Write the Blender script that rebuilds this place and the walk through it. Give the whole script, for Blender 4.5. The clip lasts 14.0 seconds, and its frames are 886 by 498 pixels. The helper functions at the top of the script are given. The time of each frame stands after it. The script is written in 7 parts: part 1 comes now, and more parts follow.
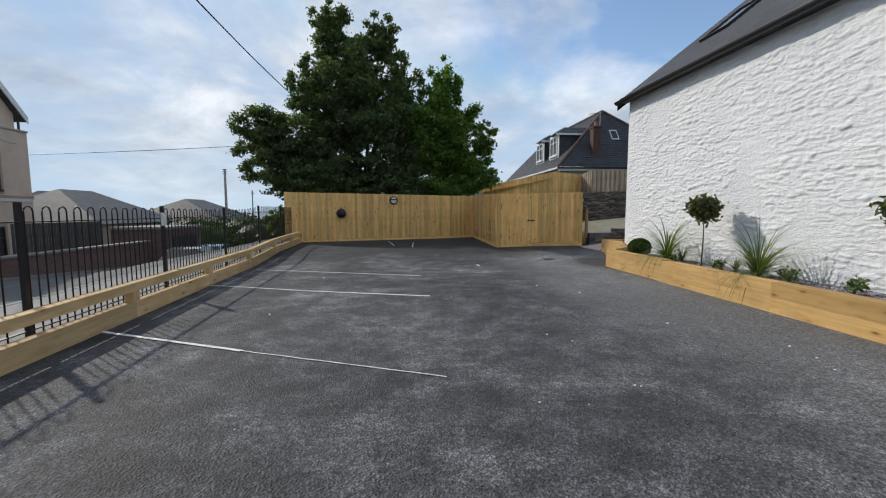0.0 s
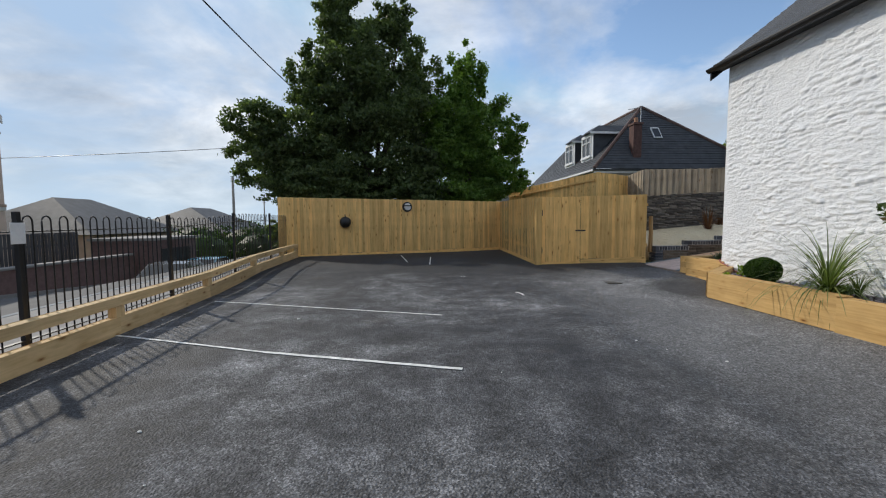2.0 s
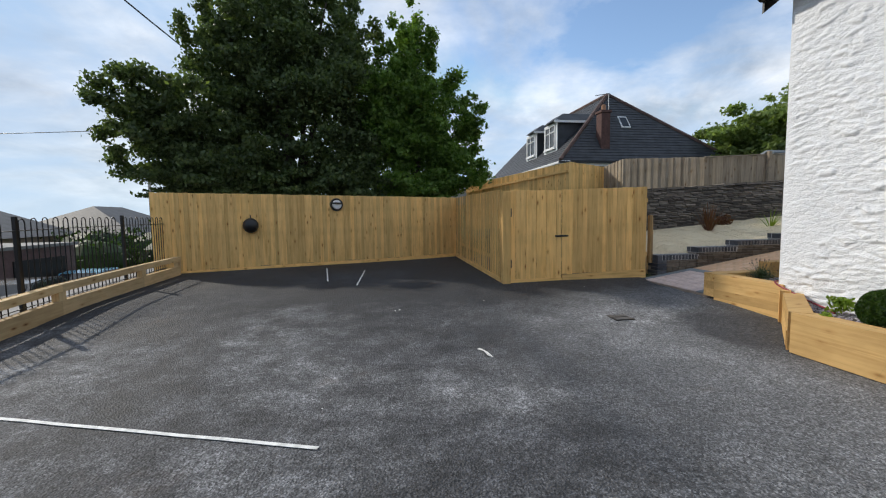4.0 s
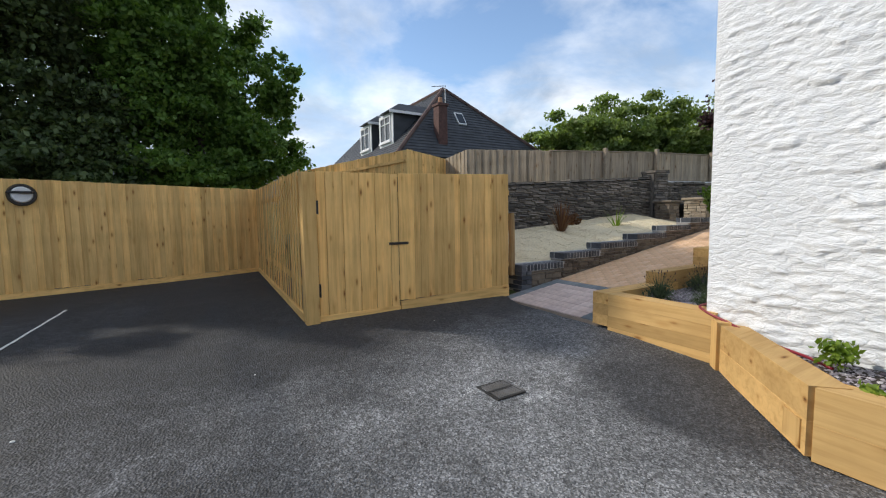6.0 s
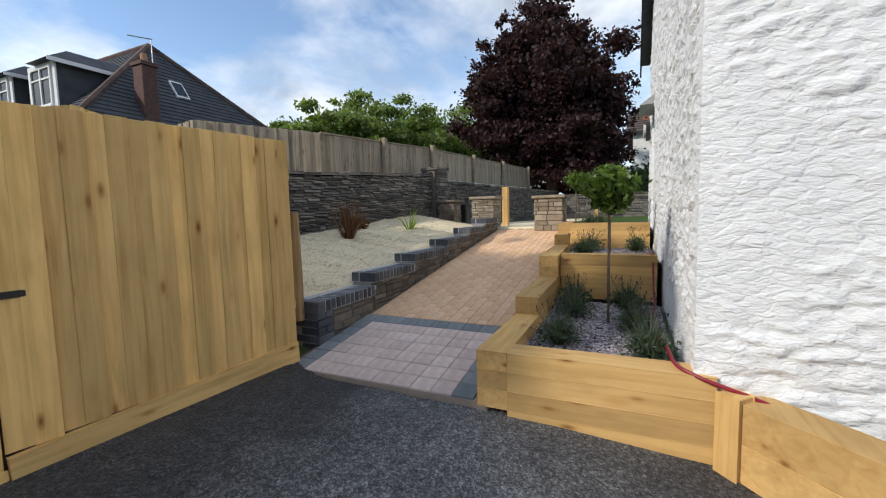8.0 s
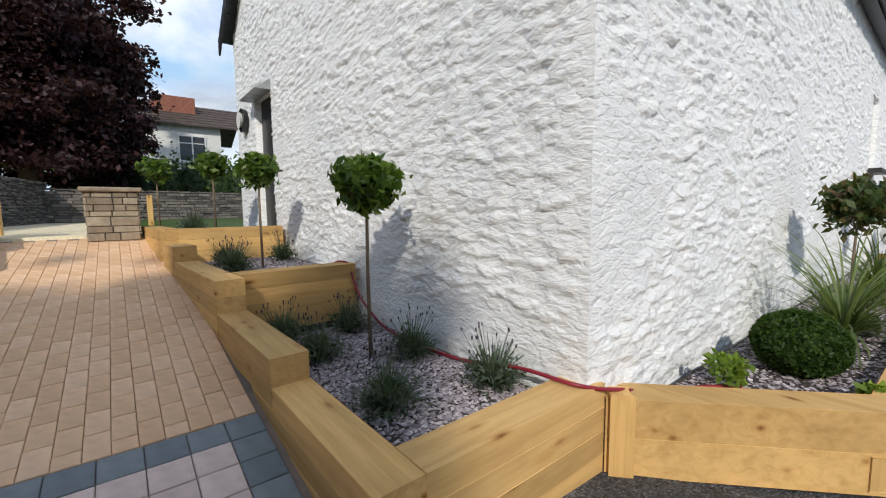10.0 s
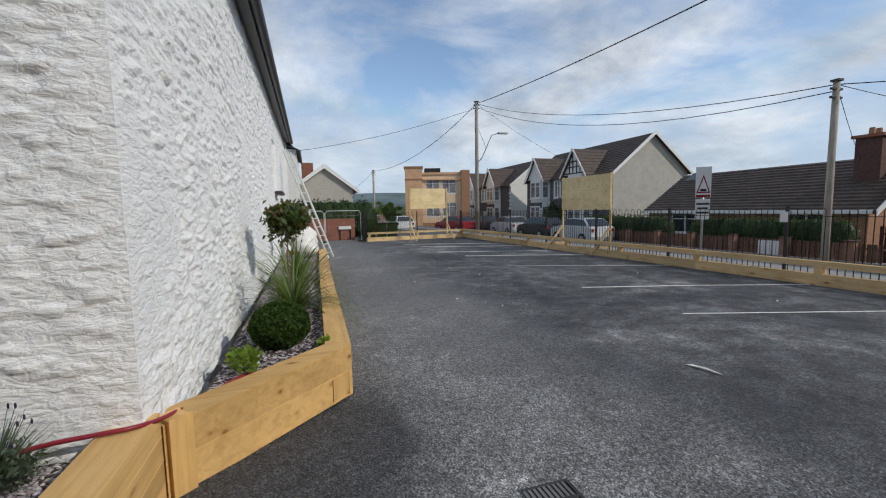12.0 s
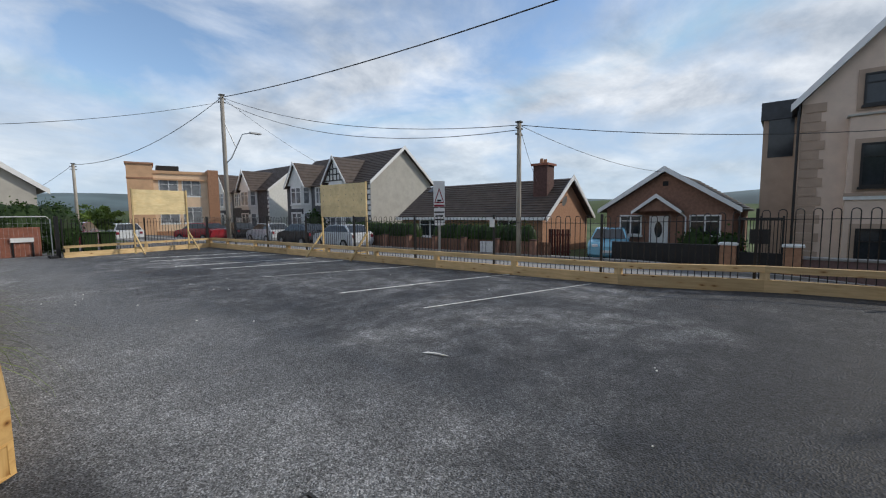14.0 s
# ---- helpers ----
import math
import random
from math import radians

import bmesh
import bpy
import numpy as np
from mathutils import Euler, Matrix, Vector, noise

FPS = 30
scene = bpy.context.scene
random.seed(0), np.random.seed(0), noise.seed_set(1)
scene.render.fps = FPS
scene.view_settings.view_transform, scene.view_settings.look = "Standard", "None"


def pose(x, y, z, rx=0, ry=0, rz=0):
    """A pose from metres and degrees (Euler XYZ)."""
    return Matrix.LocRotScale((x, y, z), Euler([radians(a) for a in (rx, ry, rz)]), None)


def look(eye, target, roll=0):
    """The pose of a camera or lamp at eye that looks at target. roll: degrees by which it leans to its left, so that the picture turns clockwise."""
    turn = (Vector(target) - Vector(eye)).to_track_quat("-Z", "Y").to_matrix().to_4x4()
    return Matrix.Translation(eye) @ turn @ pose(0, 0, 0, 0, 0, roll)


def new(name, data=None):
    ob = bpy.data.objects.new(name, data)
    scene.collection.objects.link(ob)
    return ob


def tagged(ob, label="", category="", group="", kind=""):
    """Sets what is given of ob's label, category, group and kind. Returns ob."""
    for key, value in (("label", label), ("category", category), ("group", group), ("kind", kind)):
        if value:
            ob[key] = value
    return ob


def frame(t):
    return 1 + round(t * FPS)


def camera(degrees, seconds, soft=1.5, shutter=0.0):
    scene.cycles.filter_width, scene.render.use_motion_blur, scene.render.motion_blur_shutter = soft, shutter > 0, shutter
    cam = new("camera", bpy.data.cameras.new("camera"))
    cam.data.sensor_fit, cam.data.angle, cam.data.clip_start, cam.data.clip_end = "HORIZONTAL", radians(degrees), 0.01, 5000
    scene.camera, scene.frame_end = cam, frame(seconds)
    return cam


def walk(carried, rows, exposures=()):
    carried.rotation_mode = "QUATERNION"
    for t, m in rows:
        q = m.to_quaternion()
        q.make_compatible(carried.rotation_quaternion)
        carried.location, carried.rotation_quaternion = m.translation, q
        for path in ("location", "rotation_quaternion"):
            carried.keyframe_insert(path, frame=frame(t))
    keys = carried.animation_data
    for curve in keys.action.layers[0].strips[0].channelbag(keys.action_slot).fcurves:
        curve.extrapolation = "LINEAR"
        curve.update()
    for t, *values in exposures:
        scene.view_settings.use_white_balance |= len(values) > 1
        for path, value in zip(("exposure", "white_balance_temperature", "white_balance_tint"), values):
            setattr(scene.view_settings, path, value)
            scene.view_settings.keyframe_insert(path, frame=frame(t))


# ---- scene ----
cam = camera(94.5, 14.0, soft=1.15)
PATH = [
    (0, (-0.015, 0.019, 1.356), (0.179, 2.002, 1.175), -0.1),
    (0.5, (0.014, 0.683, 1.349), (0.185, 2.668, 1.174), -0.2),
    (1, (0.002, 1.423, 1.330), (0.152, 3.411, 1.167), -0.2),
    (1.5, (0.007, 2.161, 1.344), (0.136, 4.151, 1.197), -0.3),
    (2, (0.02, 2.9, 1.352), (0.136, 4.892, 1.212), -0.3),
    (4.5, (1.073, 6.793, 1.475), (1.524, 8.734, 1.311), -0.8),
    (5, (1.422, 7.505, 1.422), (2.051, 9.397, 1.261), -0.8),
    (5.5, (1.716, 8.172, 1.41), (2.541, 9.987, 1.25), -0.8),
    (6, (2.081, 8.772, 1.403), (3.106, 10.482, 1.244), -0.8),
    (6.5, (2.43, 9.318, 1.414), (3.659, 10.888, 1.255), -0.7),
    (7, (2.825, 9.895, 1.374), (4.264, 11.276, 1.221), -0.8),
    (9.3, (4.49, 12.167, 1.406), (6.443, 11.783, 1.209), -1.2),
    (9.5, (4.645, 12.293, 1.387), (6.532, 11.662, 1.191), -1.0),
    (10, (4.945, 12.479, 1.394), (6.503, 11.239, 1.201), -0.6),
    (10.5, (5.164, 12.645, 1.444), (6.176, 10.93, 1.251), -0.7),
    (11, (5.259, 12.805, 1.475), (5.652, 10.853, 1.291), -0.9),
    (11.5, (5.258, 12.901, 1.496), (5.088, 10.918, 1.307), -1.0),
    (12, (5.234, 12.941, 1.51), (4.62, 11.048, 1.319), -1.0),
    (12.5, (5.189, 12.983, 1.523), (4.232, 11.237, 1.332), -0.9),
    (13, (5.138, 13.011, 1.518), (3.918, 11.437, 1.329), -0.8),
    (13.5, (5.09, 13.089, 1.532), (3.69, 11.673, 1.346), -0.7),
    (14, (5.089, 13.049, 1.531), (3.563, 11.768, 1.354), -0.6),
]
EXPOSURES = [(0, 0.27), (2, 0.27), (5, 0.53), (7, 0.60), (9.5, 0.58), (11, 0.26), (12.5, 0.17), (14, 0.26)]
walk(cam, [(t, look(eye, target, roll)) for t, eye, target, roll in PATH], EXPOSURES)

# world and sun
SUN_AZ, SUN_EL = radians(139), radians(34)
world = bpy.data.worlds.new("sky")
scene.world = world
world.use_nodes = True
wn, wl = world.node_tree.nodes, world.node_tree.links
wn.clear()


def wnode(kind, **kw):
    n = wn.new(kind)
    for k, v in kw.items():
        n.inputs[k].default_value = v
    return n


sky = wn.new("ShaderNodeTexSky")
sky.sky_type = "NISHITA"
sky.sun_disc = False
sky.sun_elevation = SUN_EL
sky.sun_rotation = radians(90) - SUN_AZ
sky.air_density, sky.dust_density, sky.ozone_density = 1.0, 0.1, 1.6
tc = wn.new("ShaderNodeTexCoord")
sep = wn.new("ShaderNodeSeparateXYZ")
wl.new(tc.outputs["Generated"], sep.inputs[0])
zadd = wn.new("ShaderNodeMath")
zadd.operation = "ADD"
zadd.inputs[1].default_value = 0.30
wl.new(sep.outputs[2], zadd.inputs[0])
comb = wn.new("ShaderNodeCombineXYZ")
for i in (0, 1):
    dv = wn.new("ShaderNodeMath")
    dv.operation = "DIVIDE"
    wl.new(sep.outputs[i], dv.inputs[0])
    wl.new(zadd.outputs[0], dv.inputs[1])
    wl.new(dv.outputs[0], comb.inputs[i])
cloud = wnode("ShaderNodeTexNoise", Scale=1.35, Detail=12.0, Roughness=0.56, Distortion=0.35)
wl.new(comb.outputs[0], cloud.inputs["Vector"])
ramp = wn.new("ShaderNodeValToRGB")
ramp.color_ramp.elements[0].position, ramp.color_ramp.elements[0].color = 0.38, (0, 0, 0, 1)
ramp.color_ramp.elements[1].position, ramp.color_ramp.elements[1].color = 0.58, (0.94, 0.94, 0.94, 1)
wl.new(cloud.outputs[0], ramp.inputs[0])
shade = wnode("ShaderNodeTexNoise", Scale=2.1, Detail=9.0, Roughness=0.6, Distortion=0.3)
wl.new(comb.outputs[0], shade.inputs["Vector"])
ramp2 = wn.new("ShaderNodeValToRGB")
ramp2.color_ramp.elements[0].position, ramp2.color_ramp.elements[0].color = 0.38, (2.55, 2.9, 3.4, 1)
ramp2.color_ramp.elements[1].position, ramp2.color_ramp.elements[1].color = 0.64, (5.5, 5.75, 6.1, 1)
wl.new(shade.outputs[0], ramp2.inputs[0])
mixw = wn.new("ShaderNodeMixRGB")
wl.new(ramp.outputs[0], mixw.inputs[0])
cap = wn.new("ShaderNodeMixRGB")
cap.blend_type = "DARKEN"
cap.inputs[0].default_value = 1.0
cap.inputs[2].default_value = (2.5, 3.45, 4.8, 1)
wl.new(sky.outputs[0], cap.inputs[1])
wl.new(cap.outputs[0], mixw.inputs[1])
wl.new(ramp2.outputs[0], mixw.inputs[2])
# pale blue haze low over the land
low = wn.new("ShaderNodeMapRange")
low.inputs["From Min"].default_value, low.inputs["From Max"].default_value = 0.0, 0.22
low.inputs["To Min"].default_value, low.inputs["To Max"].default_value = 0.75, 0.0
wl.new(sep.outputs[2], low.inputs[0])
hazed = wn.new("ShaderNodeMixRGB")
hazed.inputs[2].default_value = (3.5, 4.35, 5.1, 1)
wl.new(low.outputs[0], hazed.inputs[0])
wl.new(mixw.outputs[0], hazed.inputs[1])
bg = wn.new("ShaderNodeBackground")
bg.inputs[1].default_value = 0.14
wl.new(hazed.outputs[0], bg.inputs[0])
wout = wn.new("ShaderNodeOutputWorld")
wl.new(bg.outputs[0], wout.inputs[0])

sun_data = bpy.data.lights.new("sun", "SUN")
sun_data.energy, sun_data.angle, sun_data.color = 2.15, radians(1.0), (1.0, 0.93, 0.82)
sun_ob = new("sun", sun_data)
sd = Vector((math.cos(SUN_AZ) * math.cos(SUN_EL), math.sin(SUN_AZ) * math.cos(SUN_EL), math.sin(SUN_EL)))
sun_ob.rotation_euler = sd.to_track_quat("Z", "Y").to_euler()


# ---------- materials ----------
class Mat:
    """A small node builder round one principled surface."""

    def __init__(self, name, rough=0.8, metal=0.0, spec=0.5):
        self.m = bpy.data.materials.new(name)
        self.m.use_nodes = True
        self.n, self.l = self.m.node_tree.nodes, self.m.node_tree.links
        self.b = self.n["Principled BSDF"]
        self.b.inputs["Roughness"].default_value = rough
        self.b.inputs["Metallic"].default_value = metal
        self.b.inputs["Specular IOR Level"].default_value = spec
        self.tc = self.n.new("ShaderNodeTexCoord")
        self.map = None
        self.h = None

    def space(self, scale=(1, 1, 1), rot=(0, 0, 0)):
        self.map = self.n.new("ShaderNodeMapping")
        self.map.inputs["Scale"].default_value = scale
        self.map.inputs["Rotation"].default_value = rot
        self.l.new(self.tc.outputs["Object"], self.map.inputs[0])
        return self

    def noise(self, scale, detail=5, rough=0.55, dist=0.0):
        t = self.n.new("ShaderNodeTexNoise")
        for k, v in (("Scale", scale), ("Detail", detail), ("Roughness", rough), ("Distortion", dist)):
            t.inputs[k].default_value = v
        self.l.new((self.map or self.tc).outputs[0 if self.map else "Object"], t.inputs["Vector"])
        return t.outputs[0]

    def voro(self, scale, feature="F1", out="Distance"):
        t = self.n.new("ShaderNodeTexVoronoi")
        t.feature = feature
        t.inputs["Scale"].default_value = scale
        self.l.new((self.map or self.tc).outputs[0 if self.map else "Object"], t.inputs["Vector"])
        return t.outputs[out]

    def ramp(self, src, *stops):
        r = self.n.new("ShaderNodeValToRGB")
        e = r.color_ramp.elements
        while len(e) < len(stops):
            e.new(0.5)
        for el, (p, c) in zip(e, stops):
            el.position = p
            el.color = (*c, 1) if isinstance(c, tuple) else (c, c, c, 1)
        self.l.new(src, r.inputs[0])
        return r.outputs[0]

    def mix(self, a, b, fac, mode="MIX"):
        x = self.n.new("ShaderNodeMixRGB")
        x.blend_type = mode
        for i, v in ((0, fac), (1, a), (2, b)):
            if isinstance(v, (int, float)):
                x.inputs[i].default_value = v if i == 0 else (v, v, v, 1)
            elif isinstance(v, tuple):
                x.inputs[i].default_value = (*v, 1)
            else:
                self.l.new(v, x.inputs[i])
        return x.outputs[0]

    def rand(self, island=False):
        if island:
            return self.n.new("ShaderNodeNewGeometry").outputs["Random Per Island"]
        return self.n.new("ShaderNodeObjectInfo").outputs["Random"]

    def color(self, src):
        if isinstance(src, tuple):
            self.b.inputs["Base Color"].default_value = (*src, 1)
        else:
            self.l.new(src, self.b.inputs["Base Color"])
        return self

    def rough(self, src):
        self.l.new(src, self.b.inputs["Roughness"])
        return self

    def bump(self, src, strength=0.4, dist=0.01):
        k = self.n.new("ShaderNodeBump")
        k.inputs["Strength"].default_value = strength
        k.inputs["Distance"].default_value = dist
        self.l.new(src, k.inputs["Height"])
        if self.h is not None:
            self.l.new(self.h, k.inputs["Normal"])
        self.h = k.outputs[0]
        self.l.new(self.h, self.b.inputs["Normal"])
        return self


def plain(name, c, rough=0.6, metal=0.0, var=0.25, scale=6.0, bump=0.1, fine=60.0):
    k = Mat(name, rough, metal)
    lo = tuple(v * (1 - var) for v in c)
    hi = tuple(min(1, v * (1 + var)) for v in c)
    a = k.ramp(k.noise(scale), (0.3, lo), (0.7, hi))
    b = k.mix(a, k.ramp(k.noise(fine, 3), (0.3, 0.75), (0.7, 1.0)), 0.35, "MULTIPLY")
    k.color(b).bump(k.noise(fine, 3), bump, 0.004)
    return k.m


def timber(name, axis, c, dark, grain=1.0, island=False, knots=True, rough=0.75):
    k = Mat(name, rough, 0, 0.3)
    s = [22.0, 22.0, 22.0]
    s[axis] = 1.1
    off = k.n.new("ShaderNodeVectorMath")
    off.operation = "ADD"
    rv = k.n.new("ShaderNodeCombineXYZ")
    mul = k.n.new("ShaderNodeMath")
    mul.operation = "MULTIPLY"
    mul.inputs[1].default_value = 37.0
    r = k.rand(island)
    k.l.new(r, mul.inputs[0])
    for i in range(3):
        k.l.new(mul.outputs[0], rv.inputs[i])
    k.l.new(k.tc.outputs["Object"], off.inputs[0])
    k.l.new(rv.outputs[0], off.inputs[1])
    mp = k.n.new("ShaderNodeMapping")
    mp.inputs["Scale"].default_value = s
    k.l.new(off.outputs[0], mp.inputs[0])
    k.map = mp
    g = k.noise(1.0, 4, 0.6, 0.6)
    base = k.ramp(g, (0.3, dark), (0.55, c), (0.8, tuple(min(1, v * 1.12) for v in c)))
    tone = k.ramp(r, (0.0, (0.76, 0.74, 0.70)), (0.45, (0.97, 0.96, 0.95)), (1.0, (1.14, 1.10, 1.02)))
    base = k.mix(base, tone, 1.0, "MULTIPLY")
    mp2 = k.n.new("ShaderNodeMapping")
    s2 = [8.0, 8.0, 8.0]
    s2[axis] = 2.9
    mp2.inputs["Scale"].default_value = s2
    k.l.new(off.outputs[0], mp2.inputs[0])
    k.map = mp2
    if knots:
        v, chance = k.voro(1.0), k.voro(1.0, "F1", "Color")
        few = k.ramp(chance, (0.20, 0.0), (0.25, 0.95))
        base = k.mix(base, k.ramp(v, (0.035, (0.22, 0.13, 0.07)), (0.075, (0.60, 0.48, 0.38)), (0.17, (1, 1, 1))), few, "MULTIPLY")
        # darker figure in the grain round the knots and along the heart of the board
        base = k.mix(base, k.ramp(v, (0.10, (0.80, 0.70, 0.58)), (0.30, (1, 1, 1))), 0.6, "MULTIPLY")
    big = k.ramp(k.noise(0.45, 4, 0.6), (0.3, (0.80, 0.77, 0.72)), (0.5, (0.97, 0.96, 0.94)), (0.7, (1.08, 1.06, 1.03)))
    base = k.mix(base, big, 0.8, "MULTIPLY")
    k.space()
    blot = k.ramp(k.noise(1.7, 5, 0.6, 0.4), (0.36, (0.74, 0.74, 0.72)), (0.56, (1, 1, 1)))
    base = k.mix(base, blot, 0.55 * grain, "MULTIPLY")
    k.color(base)
    k.bump(g, 0.25 * grain, 0.004)
    return k.m


def leafy(name, a, b, c, rough=0.55):
    k = Mat(name, rough, 0, 0.35)
    col = k.ramp(k.rand(True), (0.0, a), (0.5, b), (1.0, c))
    big = k.ramp(k.noise(0.7, 2), (0.3, 0.65), (0.7, 1.15))
    col = k.mix(col, big, 0.8, "MULTIPLY")
    k.color(col)
    tr = k.n.new("ShaderNodeBsdfTranslucent")
    k.l.new(k.mix(col, (1.4, 1.5, 0.6), 1.0, "MULTIPLY"), tr.inputs[0])
    mx = k.n.new("ShaderNodeMixShader")
    mx.inputs[0].default_value = 0.38
    k.l.new(k.b.outputs[0], mx.inputs[1])
    k.l.new(tr.outputs[0], mx.inputs[2])
    k.l.new(mx.outputs[0], k.n["Material Output"].inputs[0])
    return k.m


def stone(name, a, b, c, rough=0.85, island=False, scale=9.0, bump=0.5):
    k = Mat(name, rough, 0, 0.3)
    col = k.ramp(k.rand(island), (0.0, a), (0.5, b), (1.0, c))
    col = k.mix(col, k.ramp(k.noise(scale, 6, 0.65), (0.3, 0.55), (0.7, 1.15)), 0.8, "MULTIPLY")
    col = k.mix(col, k.ramp(k.noise(scale * 9, 3), (0.3, 0.75), (0.7, 1.1)), 0.5, "MULTIPLY")
    k.color(col).bump(k.noise(scale * 3, 6), bump, 0.01)
    return k.m


def asphalt_mat():
    k = Mat("tarmac", 0.8, 0, 0.5)
    worn = k.noise(0.30, 7, 0.66, 0.5)
    mid = k.noise(2.6, 6, 0.68)
    # near-black tarmac with a ragged edge, from the bay by the fence to the path
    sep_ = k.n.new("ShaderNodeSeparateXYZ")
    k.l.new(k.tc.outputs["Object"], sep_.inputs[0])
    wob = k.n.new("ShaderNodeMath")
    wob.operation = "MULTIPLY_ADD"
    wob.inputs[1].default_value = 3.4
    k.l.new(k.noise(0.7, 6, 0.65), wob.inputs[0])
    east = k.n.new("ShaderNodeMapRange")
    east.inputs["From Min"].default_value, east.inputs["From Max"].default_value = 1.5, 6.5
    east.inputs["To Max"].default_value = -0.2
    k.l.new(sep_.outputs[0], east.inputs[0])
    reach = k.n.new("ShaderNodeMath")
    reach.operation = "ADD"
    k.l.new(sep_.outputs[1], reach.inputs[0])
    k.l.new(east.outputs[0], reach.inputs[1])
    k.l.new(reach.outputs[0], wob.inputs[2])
    blackened = k.n.new("ShaderNodeMapRange")
    blackened.inputs["From Min"].default_value, blackened.inputs["From Max"].default_value = 13.1, 14.4
    k.l.new(wob.outputs[0], blackened.inputs[0])
    base = k.ramp(worn, (0.38, (0.030, 0.032, 0.037)), (0.50, (0.082, 0.084, 0.090)), (0.66, (0.24, 0.243, 0.248)))
    base = k.mix(base, k.ramp(mid, (0.36, 0.48), (0.5, 0.92), (0.66, 1.75)), 0.95, "MULTIPLY")
    # tarmac turns paler along the building side, its edge broken by noise
    pale_side = k.n.new("ShaderNodeMath")
    pale_side.operation = "MULTIPLY_ADD"
    pale_side.inputs[1].default_value = 4.0
    k.l.new(k.noise(0.45, 6, 0.65, 0.4), pale_side.inputs[0])
    k.l.new(sep_.outputs[0], pale_side.inputs[2])
    pale_amount = k.n.new("ShaderNodeMapRange")
    pale_amount.inputs["From Min"].default_value, pale_amount.inputs["From Max"].default_value = 3.4, 5.7
    k.l.new(pale_side.outputs[0], pale_amount.inputs[0])
    base = k.mix(base, (0.27, 0.273, 0.276), k.ramp(pale_amount.outputs[0], (0.0, 0.0), (1.0, 0.48)))
    base = k.mix(base, (0.020, 0.022, 0.027), k.ramp(blackened.outputs[0], (0.0, 0.0), (1.0, 0.82)))
    # a near-black round patch with a noisy edge at the foot of the sleeper corner
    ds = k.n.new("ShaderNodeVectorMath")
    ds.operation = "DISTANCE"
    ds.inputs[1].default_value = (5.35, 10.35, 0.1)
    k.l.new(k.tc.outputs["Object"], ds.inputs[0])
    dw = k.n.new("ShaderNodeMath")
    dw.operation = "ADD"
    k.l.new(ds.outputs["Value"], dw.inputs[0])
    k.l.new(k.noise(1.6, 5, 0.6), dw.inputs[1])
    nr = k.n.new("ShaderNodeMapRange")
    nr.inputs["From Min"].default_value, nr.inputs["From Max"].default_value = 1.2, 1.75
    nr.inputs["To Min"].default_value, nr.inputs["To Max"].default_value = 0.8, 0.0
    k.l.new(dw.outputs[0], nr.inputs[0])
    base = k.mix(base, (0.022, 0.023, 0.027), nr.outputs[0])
    grit = k.voro(95.0, "F1", "Color")
    base = k.mix(base, k.ramp(grit, (0.1, 0.22), (0.55, 0.8), (0.95, 2.0)), 0.9, "MULTIPLY")
    base = k.mix(base, k.ramp(k.noise(20.0, 6, 0.78), (0.34, 0.42), (0.66, 1.5)), 0.9, "MULTIPLY")
    rust = k.ramp(k.noise(0.8, 4, 0.6), (0.64, 0.0), (0.76, 0.4))
    base = k.mix(base, (0.13, 0.095, 0.07), rust)
    k.color(base)
    k.rough(k.ramp(worn, (0.3, 0.62), (0.7, 0.9)))
    k.bump(k.voro(70.0), 1.0, 0.008)
    k.bump(k.noise(6.0, 5), 0.3, 0.02)
    return k.m


def render_mat():
    k = Mat("painted_stone", 0.72, 0, 0.35)
    col = k.ramp(k.noise(1.1, 5, 0.6), (0.3, (0.79, 0.81, 0.83)), (0.7, (0.86, 0.87, 0.88)))
    dirt = k.ramp(k.noise(9.0, 5), (0.28, 0.93), (0.45, 1.0))
    col = k.mix(col, dirt, 1.0, "MULTIPLY")
    warp = k.n.new("ShaderNodeVectorMath")
    warp.operation = "MULTIPLY_ADD"
    wn_ = k.n.new("ShaderNodeTexNoise")
    wn_.inputs["Scale"].default_value = 4.0
    wn_.inputs["Detail"].default_value = 3.0
    k.l.new(k.tc.outputs["Object"], wn_.inputs["Vector"])
    k.l.new(wn_.outputs["Color"], warp.inputs[0])
    warp.inputs[1].default_value = (0.22, 0.22, 0.14)
    k.l.new(k.tc.outputs["Object"], warp.inputs[2])
    mp = k.n.new("ShaderNodeMapping")
    mp.inputs["Scale"].default_value = (9.0, 9.0, 19.0)
    k.l.new(warp.outputs[0], mp.inputs[0])
    k.map = mp
    joint = k.voro(1.0, "DISTANCE_TO_EDGE", "Distance")
    k.color(k.mix(col, k.ramp(joint, (0.0, 0.97), (0.10, 1.0)), 1.0, "MULTIPLY"))
    k.bump(k.ramp(joint, (0.0, 0.0), (0.16, 0.8), (0.5, 1.0)), 0.3, 0.010)
    k.bump(k.voro(1.0, "F1", "Color"), 0.3, 0.012)
    k.space((1.0, 1.0, 1.9))
    k.bump(k.noise(17.0, 7, 0.6, 0.4), 0.8, 0.022)
    k.bump(k.noise(60.0, 2), 0.15, 0.002)
    return k.m


def paving(name, a, b, c):
    k = Mat(name, 0.8, 0, 0.35)
    col = k.ramp(k.rand(), (0.0, a), (0.5, b), (1.0, c))
    col = k.mix(col, k.ramp(k.noise(14.0, 5), (0.3, 0.8), (0.7, 1.12)), 0.8, "MULTIPLY")
    k.color(col).bump(k.noise(120.0, 3), 0.4, 0.003)
    return k.m


